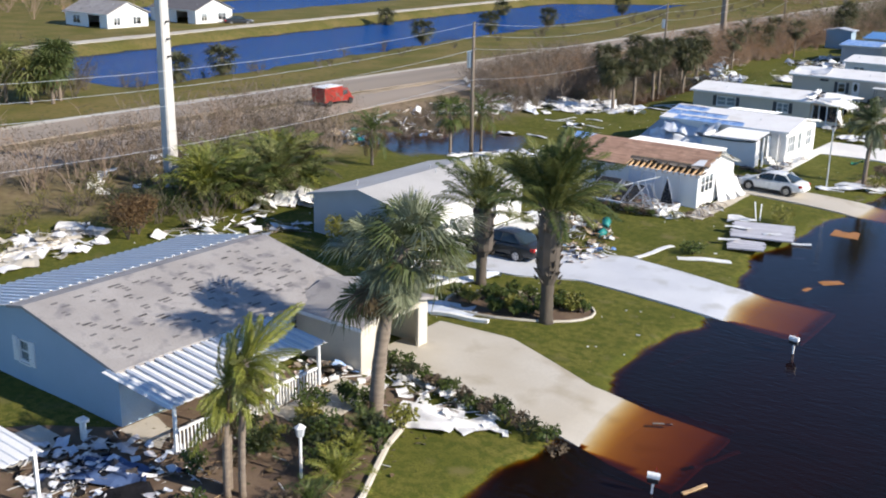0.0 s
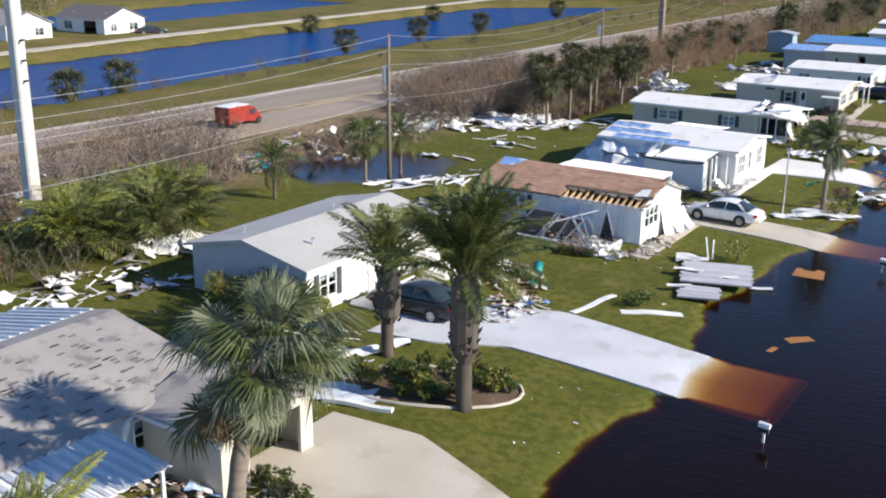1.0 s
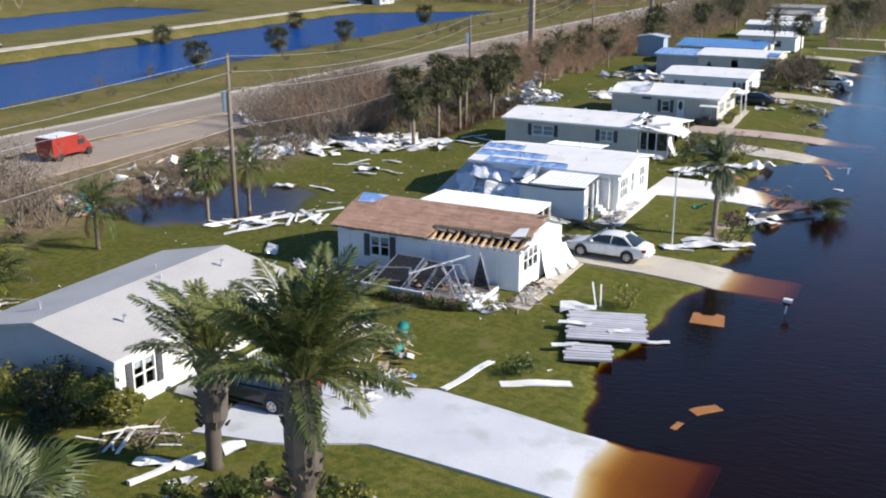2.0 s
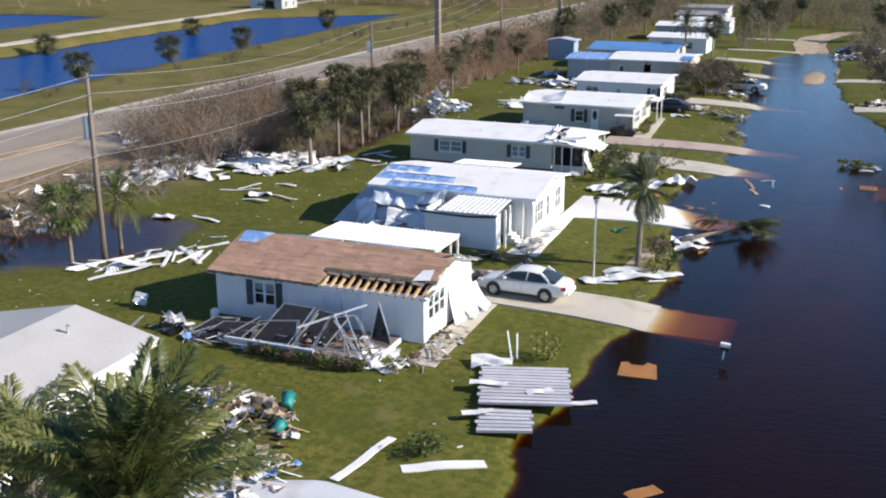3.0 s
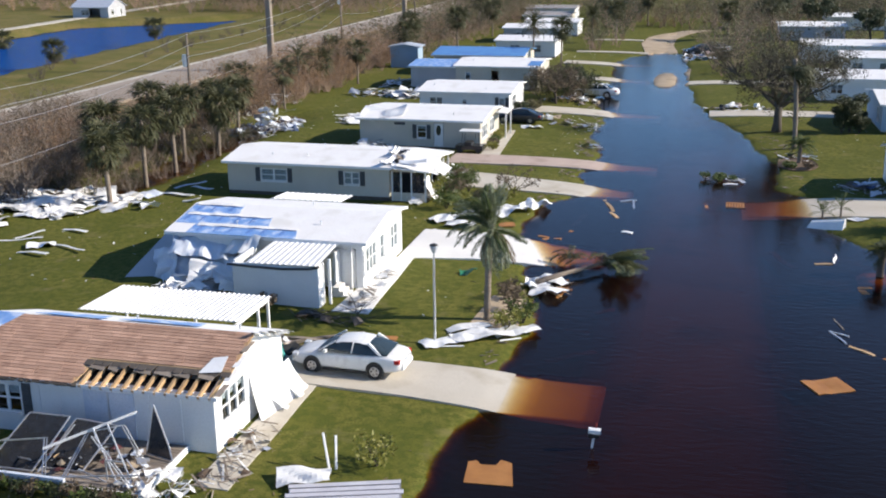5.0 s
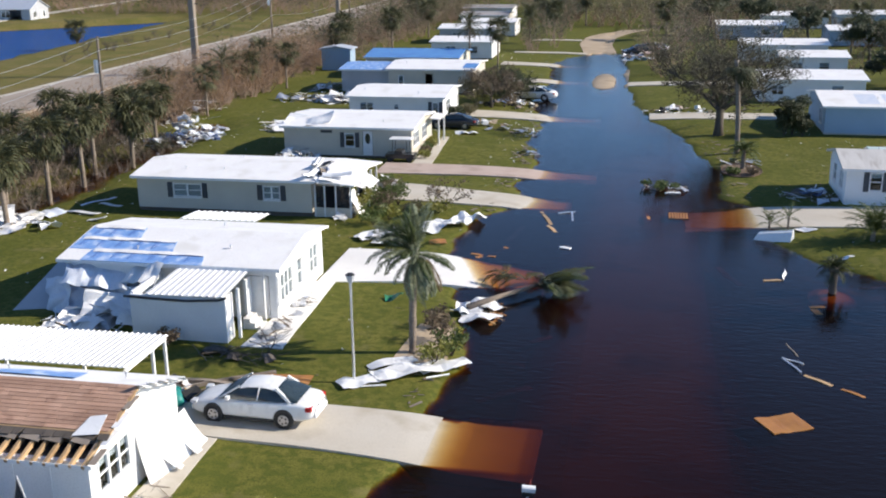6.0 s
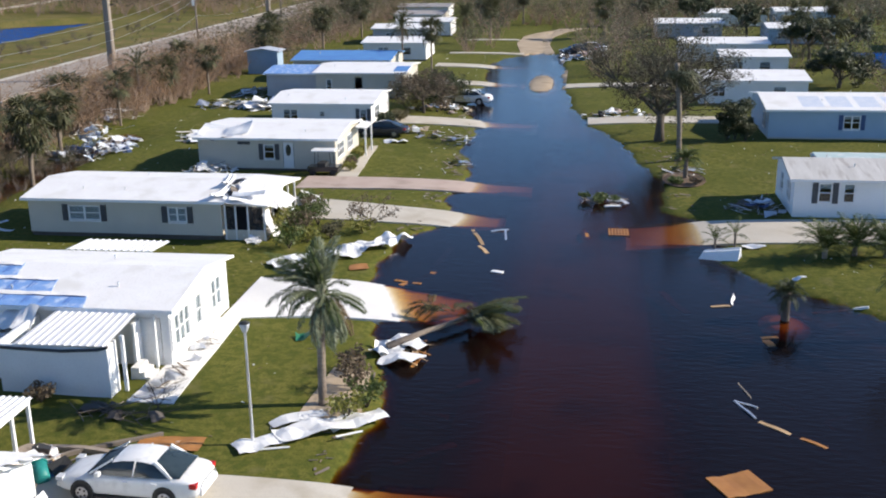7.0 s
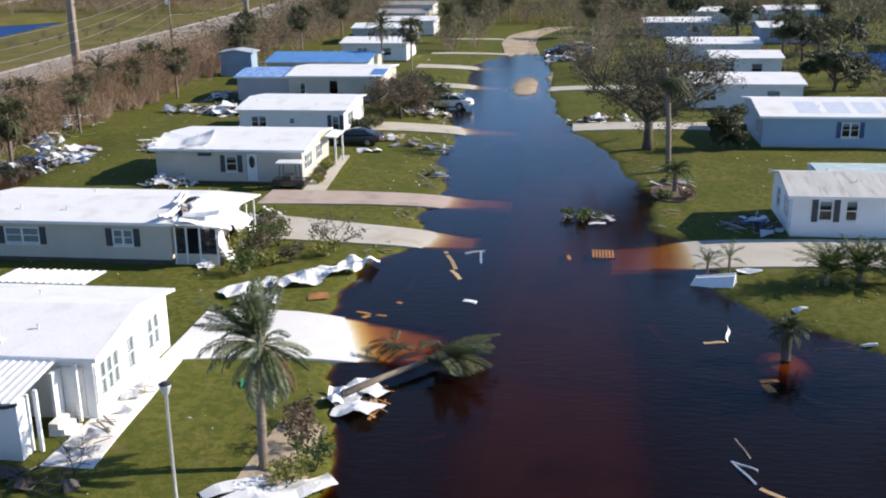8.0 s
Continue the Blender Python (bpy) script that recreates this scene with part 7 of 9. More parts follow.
# ---- vehicles ----
def sedan(label, m, paint, detail=True):
    """A saloon car, nose along +x, wheels on z = 0."""
    ob = thing("car", 0, 0, 0, label, "car")
    # half sections from nose to tail: x, half width, sill, shoulder height, deck height
    st = [(2.5, 0.55, 0.34, 0.5, 0.56), (2.42, 0.74, 0.26, 0.6, 0.68), (2.15, 0.86, 0.22, 0.72, 0.8), (1.5, 0.91, 0.22, 0.82, 0.93), (0.85, 0.92, 0.22, 0.88, 1.0), (0.0, 0.93, 0.22, 0.92, 0.98),
          (-0.9, 0.93, 0.22, 0.95, 1.0), (-1.6, 0.92, 0.22, 0.96, 1.04), (-2.1, 0.88, 0.26, 0.94, 1.02), (-2.4, 0.8, 0.32, 0.86, 0.96), (-2.52, 0.62, 0.42, 0.72, 0.8)]
    g = Geo()
    prof = lambda w, s, sh, dk: [(0, s), (w * 0.9, s), (w, s + 0.16), (w * 1.0, (s + sh) / 2), (w * 0.98, sh - 0.06), (w * 0.9, sh), (w * 0.72, dk - 0.02), (0, dk)]
    v, n = [], 14
    for x, w, s, sh, dk in st:
        p = prof(w, s, sh, dk)
        ring = [(x, y, z) for y, z in p] + [(x, -y, z) for y, z in p[-2:0:-1]]
        v += ring
    fs = [(i * n + k, i * n + (k + 1) % n, (i + 1) * n + (k + 1) % n, (i + 1) * n + k) for i in range(len(st) - 1) for k in range(n)]
    fs += [tuple(range(n)), tuple((len(st) - 1) * n + k for k in reversed(range(n)))]
    g.add(v, fs)
    body = part("body", g, paint, ob, smooth=True)
    sub = body.modifiers.new("round", 'SUBSURF')
    sub.levels = sub.render_levels = 2
    # cabin: an arched glass house, and the roof skin over its middle
    line = ((1.3, 0.96), (1.05, 1.09), (0.75, 1.235), (0.45, 1.36), (0.15, 1.435), (-0.25, 1.465), (-0.65, 1.45), (-1.0, 1.385), (-1.35, 1.27), (-1.65, 1.14), (-1.9, 1.045))
    def arch_at(x, z, lift=0.0):
        b = 0.97 + 0.03 * max(0.0, -x) / 1.9
        t = min(1.0, max(0.0, (z - b) / 0.45))
        wb = 0.84 - 0.1 * max(0.0, abs(x + 0.25) - 0.9)
        wt = wb - 0.24 * t
        half = [(wb, b), (wb - 0.09 * t, b + (z - b) * 0.45), (wt, b + (z - b) * 0.86), (wt * 0.8, b + (z - b) * 0.97), (wt * 0.4, z)]
        half = [(w_ + lift * 0.6, h_ + lift) for w_, h_ in half]
        return [(x, w_, h_) for w_, h_ in half] + [(x, 0.0, z + 0.008 + lift)] + [(x, -w_, h_) for w_, h_ in reversed(half)]
    rows_ = [arch_at(x, z) for x, z in line]
    n_ = len(rows_[0])
    g = Geo().add([p for r_ in rows_ for p in r_], [(i * n_ + k, i * n_ + k + 1, (i + 1) * n_ + k + 1, (i + 1) * n_ + k) for i in range(len(rows_) - 1) for k in range(n_ - 1)])
    part("glass_house", g, "car_glass", ob, "dark tinted glass", True)
    rows_ = [arch_at(x, z, 0.014)[2:-2] for x, z in line[3:8]]
    n_ = len(rows_[0])
    g = Geo().add([p for r_ in rows_ for p in r_], [(i * n_ + k, i * n_ + k + 1, (i + 1) * n_ + k + 1, (i + 1) * n_ + k) for i in range(len(rows_) - 1) for k in range(n_ - 1)])
    part("roof_panel", g, paint, ob, smooth=True)
    for sg in (-1, 1):
        for p, q, r_ in (((1.22, 0.79), (0.45, 0.61), 0.035), ((-0.3, 0.845), (-0.35, 0.63), 0.028), ((-1.62, 0.765), (-1.0, 0.6), 0.075)):
            part("pillar", Geo().tube([(p[0], sg * p[1], 0.96), (q[0], sg * q[1], 1.42)], r_, 5), paint, ob)
        part("side_mirror", Geo().box(0.78, sg * 0.93 - 0.09, 0.97, 0.92, sg * 0.93 + 0.09, 1.1), paint, ob)
        part("headlight", Geo().box(2.2, sg * 0.66 - 0.16, 0.62, 2.44, sg * 0.66 + 0.14, 0.74), "lamp_clear", ob)
        part("tail_light", Geo().box(-2.44, sg * 0.67 - 0.14, 0.7, -2.2, sg * 0.67 + 0.165, 0.86), "red_lamp", ob, "red tail light")
        part("door_handle", Geo().box(-0.15, sg * 0.925 - 0.03, 0.8, 0.05, sg * 0.925 + 0.03, 0.83), paint, ob)
        part("door_handle", Geo().box(-1.15, sg * 0.925 - 0.03, 0.82, -0.95, sg * 0.925 + 0.03, 0.85), paint, ob)
        part("sill_trim", Geo().box(-1.0, sg * 0.9 - 0.05, 0.2, 1.0, sg * 0.9 + 0.035, 0.28), "plastic_black", ob)
        for x in (1.48, -1.36):
            w = part("wheel", Geo().tube([(x, sg * 0.7, 0.33), (x, sg * 0.72, 0.33), (x, sg * 0.93, 0.33), (x, sg * 0.945, 0.33)], [0.29, 0.335, 0.335, 0.29], 20), "rubber", ob, "black tyre", True)
            rim = Geo().tube([(x, sg * 0.935, 0.33), (x, sg * 0.955, 0.33)], [0.225, 0.2], 16)
            part("rim", rim, "rim", w, "silver spoked rim")
            for k in range(5):
                an = 2 * math.pi * k / 5
                part("rim_gap", Geo().tube([(x + 0.13 * math.cos(an), sg * 0.95, 0.33 + 0.13 * math.sin(an)), (x + 0.13 * math.cos(an), sg * 0.958, 0.33 + 0.13 * math.sin(an))], 0.045, 6), "plastic_black", w)
            arch = Geo().tube([(x, sg * 0.6, 0.36), (x, sg * 0.937, 0.36)], 0.4, 18)
            part("wheel_arch", arch, "plastic_black", ob)
    part("bumper", Geo().box(2.42, -0.6, 0.3, 2.53, 0.6, 0.46), paint, ob)
    part("bumper", Geo().box(-2.55, -0.65, 0.4, -2.46, 0.65, 0.58), paint, ob)
    part("grille", Geo().box(2.44, -0.38, 0.5, 2.5, 0.38, 0.6), "plastic_black", ob)
    part("number_plate", Geo().box(-2.56, -0.17, 0.66, -2.5, 0.17, 0.77), "white_metal", ob)
    ob.matrix_basis = m
    return ob


sedan("white four-door saloon parked on a narrow driveway", pose(-22.1, 69.88, 0.31, 0, 0, 177.5) @ Matrix.Diagonal((0.93, 0.93, 0.95, 1)), "car_paint")
sedan("dark saloon parked under palms by a pale house", pose(-28.2, 46.0, 0.31, 0, 0, 180), "dark_paint")
sedan("dark saloon in front of a far white home", pose(-25.7, 128.6, 0.3, 0, 0, 176) @ Matrix.Diagonal((0.9, 0.9, 0.88, 1)), "dark_paint")
sedan("white car stranded by a far driveway", pose(-20.6, 147.5, 0.05, 0, 0, 176), "car_paint")
sedan("dark car beyond the flooded street", pose(-10.0, 189.5, 0.3, 0, 0, 200), "dark_paint")
sedan("white car beyond the flooded street", pose(-8.2, 192.5, 0.3, 0, 0, 160), "car_paint")
sedan("dark car beside a white house over the ponds", pose(-135.5, 124.5, 0.8, 0, 0, 60), "dark_paint")

cart = thing("golf_cart", -27.0, 113.6, lie(-27, 113.6), "dark golf cart with a flat white roof", "golf cart")
for sx, sy in ((-0.75, -0.5), (0.75, -0.5), (-0.75, 0.5), (0.75, 0.5)):
    part("wheel", Geo().tube([(-27 + sx, 113.6 + sy - 0.08, 0.55), (-27 + sx, 113.6 + sy + 0.08, 0.55)], 0.22, 12), "rubber", cart)
    part("post", Geo().tube([(-27 + sx * 0.8, 113.6 + sy, 0.8), (-27 + sx * 0.7, 113.6 + sy * 0.95, 2.05)], 0.025, 5), "plastic_black", cart)
part("body", Geo().box(-28.1, 113.05, 0.6, -25.9, 114.15, 0.95), "dark_paint", cart)
part("seat", Geo().box(-27.4, 113.1, 0.95, -26.8, 114.1, 1.2), "plastic_black", cart)
part("roof", Geo().box(-27.8, 113.0, 2.05, -26.1, 114.2, 2.12), "white_metal", cart)

tr = thing("truck", -69.4, 80.5, lie(-69.4, 80.5) + 0.08, "red box truck with a white roof on the highway", "truck")
zt = lie(-69.4, 80.5) + 0.08
part("cargo_box", Geo().box(-70.5, 77.6, zt + 0.6, -68.3, 81.2, zt + 2.5), "red", tr)
part("box_roof", Geo().box(-70.52, 77.58, zt + 2.5, -68.28, 81.22, zt + 2.56), "white_metal", tr)
part("cab", Geo().add([(-70.4, 81.25, zt + 0.5), (-68.4, 81.25, zt + 0.5), (-68.4, 83.6, zt + 0.5), (-70.4, 83.6, zt + 0.5), (-70.3, 81.25, zt + 2.1), (-68.5, 81.25, zt + 2.1), (-68.5, 82.3, zt + 2.1), (-70.3, 82.3, zt + 2.1)], [(3, 2, 1, 0), (4, 5, 6, 7), (0, 1, 5, 4), (1, 2, 6, 5), (2, 3, 7, 6), (3, 0, 4, 7)]), "red", tr)
part("side_window", Geo().box(-68.5, 81.4, zt + 1.3, -68.4, 82.3, zt + 1.85), "car_glass", tr)
for sx in (-70.4, -68.4):
    for sy in (78.6, 82.8):
        part("wheel", Geo().tube([(sx - 0.12, sy, zt + 0.42), (sx + 0.12, sy, zt + 0.42)], 0.42, 14), "rubber", tr)


tr.matrix_basis = pose(-65.6, 72.8, zt - 0.1, 0, 0, 3) @ Matrix.Diagonal((0.72, 0.72, 0.72, 1))


# ---- storm debris ----
SHAPES = {}


def piece(kind, material, seed=0):
    key = (kind, material, seed)
    if key not in SHAPES:
        r = random.Random(seed + 5)
        if kind == "board":
            g = Geo().box(-0.5, -0.05, -0.015, 0.5, 0.05, 0.015)
        elif kind == "panel":
            g = corrugated(1.0, 0.5, 0.125, 0.012, r.uniform(-0.12, 0.12), seed, wave=0.03)
        elif kind == "sheet":
            g = crumple(1.0, 0.8, seed + 1, 0.22, 6)
        elif kind == "bar":
            g = Geo().tube([(-0.5, 0, 0), (r.uniform(-0.1, 0.1), r.uniform(-0.08, 0.08), 0.03), (0.5, 0, 0)], 0.018, 5)
        elif kind == "carton":
            g = Geo().add([(-0.3, -0.2, 0), (0.3, -0.22, 0), (0.28, 0.2, 0), (-0.3, 0.2, 0), (-0.28, -0.2, 0.32), (0.3, -0.2, 0.36), (0.3, 0.2, 0.3), (-0.3, 0.18, 0.34)], [(3, 2, 1, 0), (4, 5, 6, 7), (0, 1, 5, 4), (1, 2, 6, 5), (2, 3, 7, 6), (3, 0, 4, 7)])
        else:
            g = crumple(0.7, 0.6, seed + 11, 0.3, 6, 0.02, 2)
        me = g.mesh(kind)
        me.materials.append(M[material])
        SHAPES[key] = me
    return SHAPES[key]


WHITE = (("board", "white_metal"), ("panel", "white_metal"), ("sheet", "white_metal"), ("board", "white_metal"), ("bar", "white_metal"), ("sheet", "white_roof"), ("board", "old_wood"))
MIXED = (("board", "white_metal"), ("board", "wood"), ("sheet", "white_metal"), ("cloth", "fabric"), ("carton", "white"), ("bar", "metal"), ("board", "old_wood"), ("panel", "white_metal"), ("cloth", "fabric"), ("carton", "plastic_black"), ("cloth", "old_wood"), ("board", "wood"), ("board", "white_metal"), ("sheet", "sand"), ("cloth", "tarp"), ("cloth", "skirt"))
DARK = (("board", "old_wood"), ("board", "old_wood"), ("bar", "old_wood"), ("bar", "bark_dark"), ("bar", "bark"), ("board", "white_metal"), ("sheet", "metal"), ("bar", "plastic_black"))


def heap(label, cx, cy, rx, ry, n, seed, palette=MIXED, height_=0.7, scale=(0.35, 1.0), rot=0.0, tilt=28, z=None):
    """A heap of loose pieces, highest in the middle."""
    r = random.Random(seed)
    ob = thing("debris_heap", cx, cy, lie(cx, cy) if z is None else z, label, "debris")
    for k in range(n):
        a, q = r.uniform(0, 6.283), r.random() ** 0.6
        u, v = math.cos(a) * q * rx, math.sin(a) * q * ry
        x, y = cx + u * math.cos(rot) - v * math.sin(rot), cy + u * math.sin(rot) + v * math.cos(rot)
        kind, m_ = r.choice(palette)
        s = r.uniform(*scale)
        zz = (lie(x, y) if z is None else z) + 0.05 + height_ * (1 - q) * r.random()
        p = part(kind if kind != "sheet" else "metal_sheet", piece(kind, m_, r.randint(0, 3)), None, ob)
        p.matrix_basis = pose(x, y, zz, r.gauss(0, tilt * 0.5), r.gauss(0, tilt * 0.35), r.uniform(0, 360)) @ Matrix.Diagonal((s * (1.5 if kind in ("board", "bar") else 1), s, s, 1))
    return ob


def plank(label, x0, y0, x1, y1, w, material, th=0.04, z=None, group="", lift=0.0):
    """A single loose board or strip lying from one point to another."""
    za, zb = ((lie(x0, y0), lie(x1, y1)) if z is None else (z, z))
    d = Vector((x1 - x0, y1 - y0, zb - za + lift))
    m = Matrix.Translation(((x0 + x1) / 2, (y0 + y1) / 2, (za + zb + lift) / 2 + th * 0.6)) @ d.to_track_quat('X', 'Z').to_matrix().to_4x4()
    l = d.length
    g = Geo()
    r = random.Random(int(x0 * 31 + y0 * 17))
    n = 6
    v = []
    for i in range(n + 1):
        x = (i / n - 0.5) * l
        b = 0.04 * math.sin(i * 1.1 + x0) * min(1, l / 3)
        e = r.uniform(-0.03, 0.03) * w
        v += [(x, -w / 2 + e, -th / 2 + b), (x, w / 2 + e, -th / 2 + b), (x, w / 2 + e, th / 2 + b), (x, -w / 2 + e, th / 2 + b)]
    f = [(0, 1, 2, 3), (4 * n + 3, 4 * n + 2, 4 * n + 1, 4 * n)]
    for i in range(n):
        a = 4 * i
        f += [(a + k, a + 4 + k, a + 4 + (k + 1) % 4, a + (k + 1) % 4) for k in range(4)]
    ob = tagged(part("plank", g.add(v, f), material), label, "debris", group)
    ob.matrix_basis = m
    return ob


def loose_sheet(label, x, y, l, w, rot, seed, material="white_metal", amp=0.2, z=None, tilt=0, n=16, lean=0):
    ob = tagged(part("metal_sheet", crumple(l, w, seed, amp, n), material), label, "debris")
    ob.matrix_basis = pose(x, y, (lie(x, y) if z is None else z) + 0.01, tilt, lean, rot)
    return ob


YARD = (("cloth", "screen"), ("cloth", "screen"), ("cloth", "navy"), ("cloth", "dark"), ("cloth", "skirt"), ("cloth", "tarp_pale"), ("board", "white_metal"), ("bar", "white_metal"), ("bar", "white_metal"), ("sheet", "silver"), ("sheet", "tarp_pale"), ("board", "old_wood"), ("panel", "white_metal"))
heap("tangled dark screens and blue-white household debris", -24.3, 18.2, 3.6, 2.8, 260, 1, YARD, 0.3, (0.12, 0.5), tilt=22)
heap("dark torn screens and pale scraps in the yard", -22.2, 15.8, 3.4, 2.4, 190, 301, YARD, 0.25, (0.12, 0.5), tilt=18)
for k, (x, y, l, w, rot) in enumerate(((-24.6, 18.0, 2.6, 1.6, 20), (-22.8, 17.2, 2.2, 1.4, 70), (-25.6, 16.9, 1.8, 1.3, -30))):
    loose_sheet("dark blue torn screen cloth lying in the yard", x, y, l, w, rot, 330 + k, ("navy", "screen", "dark")[k], 0.14)
heap("small bleached scraps scattered over mulch", -21.4, 22.6, 4.0, 5.0, 110, 302, (("board", "white_metal"), ("board", "old_wood"), ("bar", "old_wood"), ("cloth", "frond_dead"), ("board", "wood")), 0.06, (0.12, 0.4), tilt=10)
heap("blue-white torn sheeting beside the porch", -26.2, 17.6, 1.8, 1.6, 70, 303, YARD + (("sheet", "tarp_pale"), ("sheet", "white_metal")), 0.4, (0.2, 0.6), tilt=20)
heap("wrecked porch furniture and white scraps", -24.2, 28.2, 1.9, 1.5, 80, 2, MIXED, 0.6, (0.2, 0.65))
heap("white scraps strewn along the driveway edge", -20.2, 29.2, 4.0, 0.9, 110, 3, WHITE, 0.3, (0.15, 0.65), rot=-0.12)
loose_sheet("crumpled white roofing membrane on the lawn", -19.2, 27.7, 2.4, 1.8, 20, 3, "white_roof", 0.12)
loose_sheet("crumpled white sheet at the shrub bed", -17.6, 28.4, 1.4, 1.1, 60, 4, "white_roof", 0.15)
heap("pale broken boards behind a house", -43.3, 38.6, 2.2, 4.2, 70, 4, WHITE, 0.5)
heap("white fence panels knocked flat", -44.5, 46.5, 1.6, 3.4, 44, 5, WHITE, 0.4, (0.6, 1.8))
heap("sun-bleached rubble along the back fence", -48.0, 30.5, 2.6, 4.2, 110, 6, (("sheet", "white_roof"), ("board", "white_metal"), ("sheet", "concrete")), 0.4, (0.3, 1.1))
for k in range(9):
    loose_sheet("pale flattened wall sheet by the back fence", -46.4 - 0.42 * k + 0.5 * (k % 2), 27.2 + 0.82 * k, 2.6, 1.7, 20 + 37 * k, 340 + k, ("white_roof", "concrete", "white_concrete")[k % 3], 0.14, n=10)
heap("dark debris piled beside a pale wall", -40.2, 41.0, 1.2, 2.4, 40, 7, DARK, 0.5)
heap("large mixed heap of household debris by a driveway", -27.9, 52.7, 3.3, 1.8, 270, 8, MIXED + (("board", "old_metal"), ("cloth", "leaf_rust"), ("board", "leaf_rust"), ("bar", "old_wood")), 1.0, (0.14, 0.7), rot=-0.35, tilt=40)
heap("splintered boards and scraps on the driveway", -24.9, 48.8, 1.5, 2.2, 110, 9, MIXED, 0.5, (0.12, 0.6))
heap("grey-white broken screens beside a roof edge", -35.3, 59.4, 0.8, 0.6, 26, 10, (("bar", "white_metal"), ("bar", "silver"), ("sheet", "silver"), ("bar", "old_wood"), ("cloth", "screen")), 0.8, (0.4, 1.1), tilt=65)
loose_sheet("white curved sheet on a household debris heap", -31.0, 53.6, 1.7, 0.8, -20, 379, "white_metal", 0.15)
for x, y, s in ((-26.3, 53.9, 0.5), (-25.7, 52.0, 0.42), (-25.2, 69.9, 0.55)):
    b = thing("storage_bin", x, y, lie(x, y), "teal plastic bin lying among debris", "bin", "teal bins")
    part("tub", put_geo(Geo().tube([(0, 0, 0), (0, 0, 0.05), (0, 0, 1.2), (0, 0, 1.22)], [0.3, 0.42, 0.52, 0.46], 10), pose(x, y, lie(x, y) + 0.3 * s, 70, 0, 40 * s * 10) @ Matrix.Diagonal((s, s, s, 1))), "teal", b, smooth=True)
    part("rim", put_geo(Geo().tube([(0, 0, 1.16), (0, 0, 1.26)], [0.58, 0.58], 10), pose(x, y, lie(x, y) + 0.3 * s, 70, 0, 40 * s * 10) @ Matrix.Diagonal((s, s, s, 1))), "teal", b)
heap("debris and teal boxes in front of a parked car", -26.0, 70.9, 1.1, 0.9, 40, 11, MIXED, 0.7, (0.4, 1.1))
heap("smashed deck frames and white siding", -25.0, 59.2, 1.3, 0.9, 110, 12, WHITE, 1.1, (0.15, 0.55), tilt=60)
heap("broken screens and blue cloth beside the deck", -32.6, 59.0, 2.2, 1.0, 70, 13, DARK + (("cloth", "tarp"), ("cloth", "navy"), ("bar", "metal"), ("board", "white_metal"), ("cloth", "screen")), 0.4, (0.2, 0.7))
heap("overturned furniture on the deck", -28.1, 60.2, 2.4, 1.0, 90, 14, DARK + (("cloth", "maroon"), ("cloth", "maroon"), ("cloth", "dark"), ("carton", "white"), ("cloth", "sand"), ("board", "wood"), ("cloth", "tarp_pale")), 0.6, (0.2, 0.6), z=0.56)
heap("litter along the cracked walk", -23.4, 61.8, 0.8, 2.8, 80, 15, DARK + (("board", "white_metal"), ("cloth", "soil")), 0.2, (0.2, 0.7))
for k, (x, y, rx, ry, n) in enumerate(((-57.2, 82.0, 2.8, 2.0, 60), (-55.6, 87.2, 3.0, 2.6, 90), (-52.0, 91.4, 3.4, 2.2, 100), (-47.8, 93.4, 2.6, 1.4, 60), (-56.2, 64.2, 2.6, 1.8, 60), (-54.0, 71.8, 2.2, 1.4, 36), (-51.2, 118.8, 2.4, 3.0, 50), (-47.4, 124.5, 1.8, 3.2, 60), (-45.0, 143.5, 2.4, 2.6, 60), (-44.0, 151.5, 2.0, 3.6, 60), (-62.0, 52.0, 3.0, 4.0, 50), (-63.0, 96.0, 3.0, 5.0, 50))):
    heap("bleached white storm debris at the edge of the brush", x, y, rx, ry, n, 30 + k, WHITE if k < 4 else DARK + WHITE if k > 5 else MIXED, 0.7, (0.4, 1.6) if k < 4 else (0.3, 1.2))
for k, (x, y, l, w, rot) in enumerate(((-57.0, 83.2, 3.2, 1.8, 20), (-55.2, 84.6, 3.6, 1.6, 30), (-54.0, 86.8, 3.4, 2.0, 15), (-52.4, 89.0, 4.0, 1.8, 25), (-50.6, 91.4, 3.8, 1.8, 10), (-48.6, 92.4, 3.4, 1.6, 20), (-46.6, 93.6, 3.0, 1.4, 5), (-53.4, 92.6, 3.0, 1.8, 60), (-56.4, 89.4, 2.8, 1.6, 40), (-50.4, 94.6, 2.8, 1.4, 30))):
    loose_sheet("bleached white roof sheet thrown against the brush", x, y, l, w, rot, 500 + k, "white_roof", 0.3, n=12)
rl = random.Random(55)
for k in range(60):
    u = rl.random()
    x, y = -58.0 + 13.0 * u + rl.gauss(0, 0.8), 80.6 + 11.8 * u + rl.gauss(0, 1.0)
    loose_sheet("bleached white roof sheet flung against the brush", x, y, rl.uniform(0.8, 2.6), rl.uniform(0.5, 1.3), rl.uniform(0, 180), 540 + k % 12, ("white_roof", "white_metal", "white_roof", "tarp_pale")[k % 4], 0.16, n=7, lean=rl.uniform(-12, 12), tilt=rl.uniform(-10, 10))
for k, (x, y, rx, ry, n) in enumerate(((-57, 100, 3.5, 9.0, 60), (-56, 112, 3.5, 7.0, 40), (-57, 74, 3.5, 5.0, 40), (-57, 48, 3.5, 9.0, 30), (-52, 133, 3.0, 8.0, 40))):
    heap("white scraps caught in the dead brush", x, y, rx, ry, n, 520 + k, WHITE, 1.6, (0.3, 1.2), tilt=60)
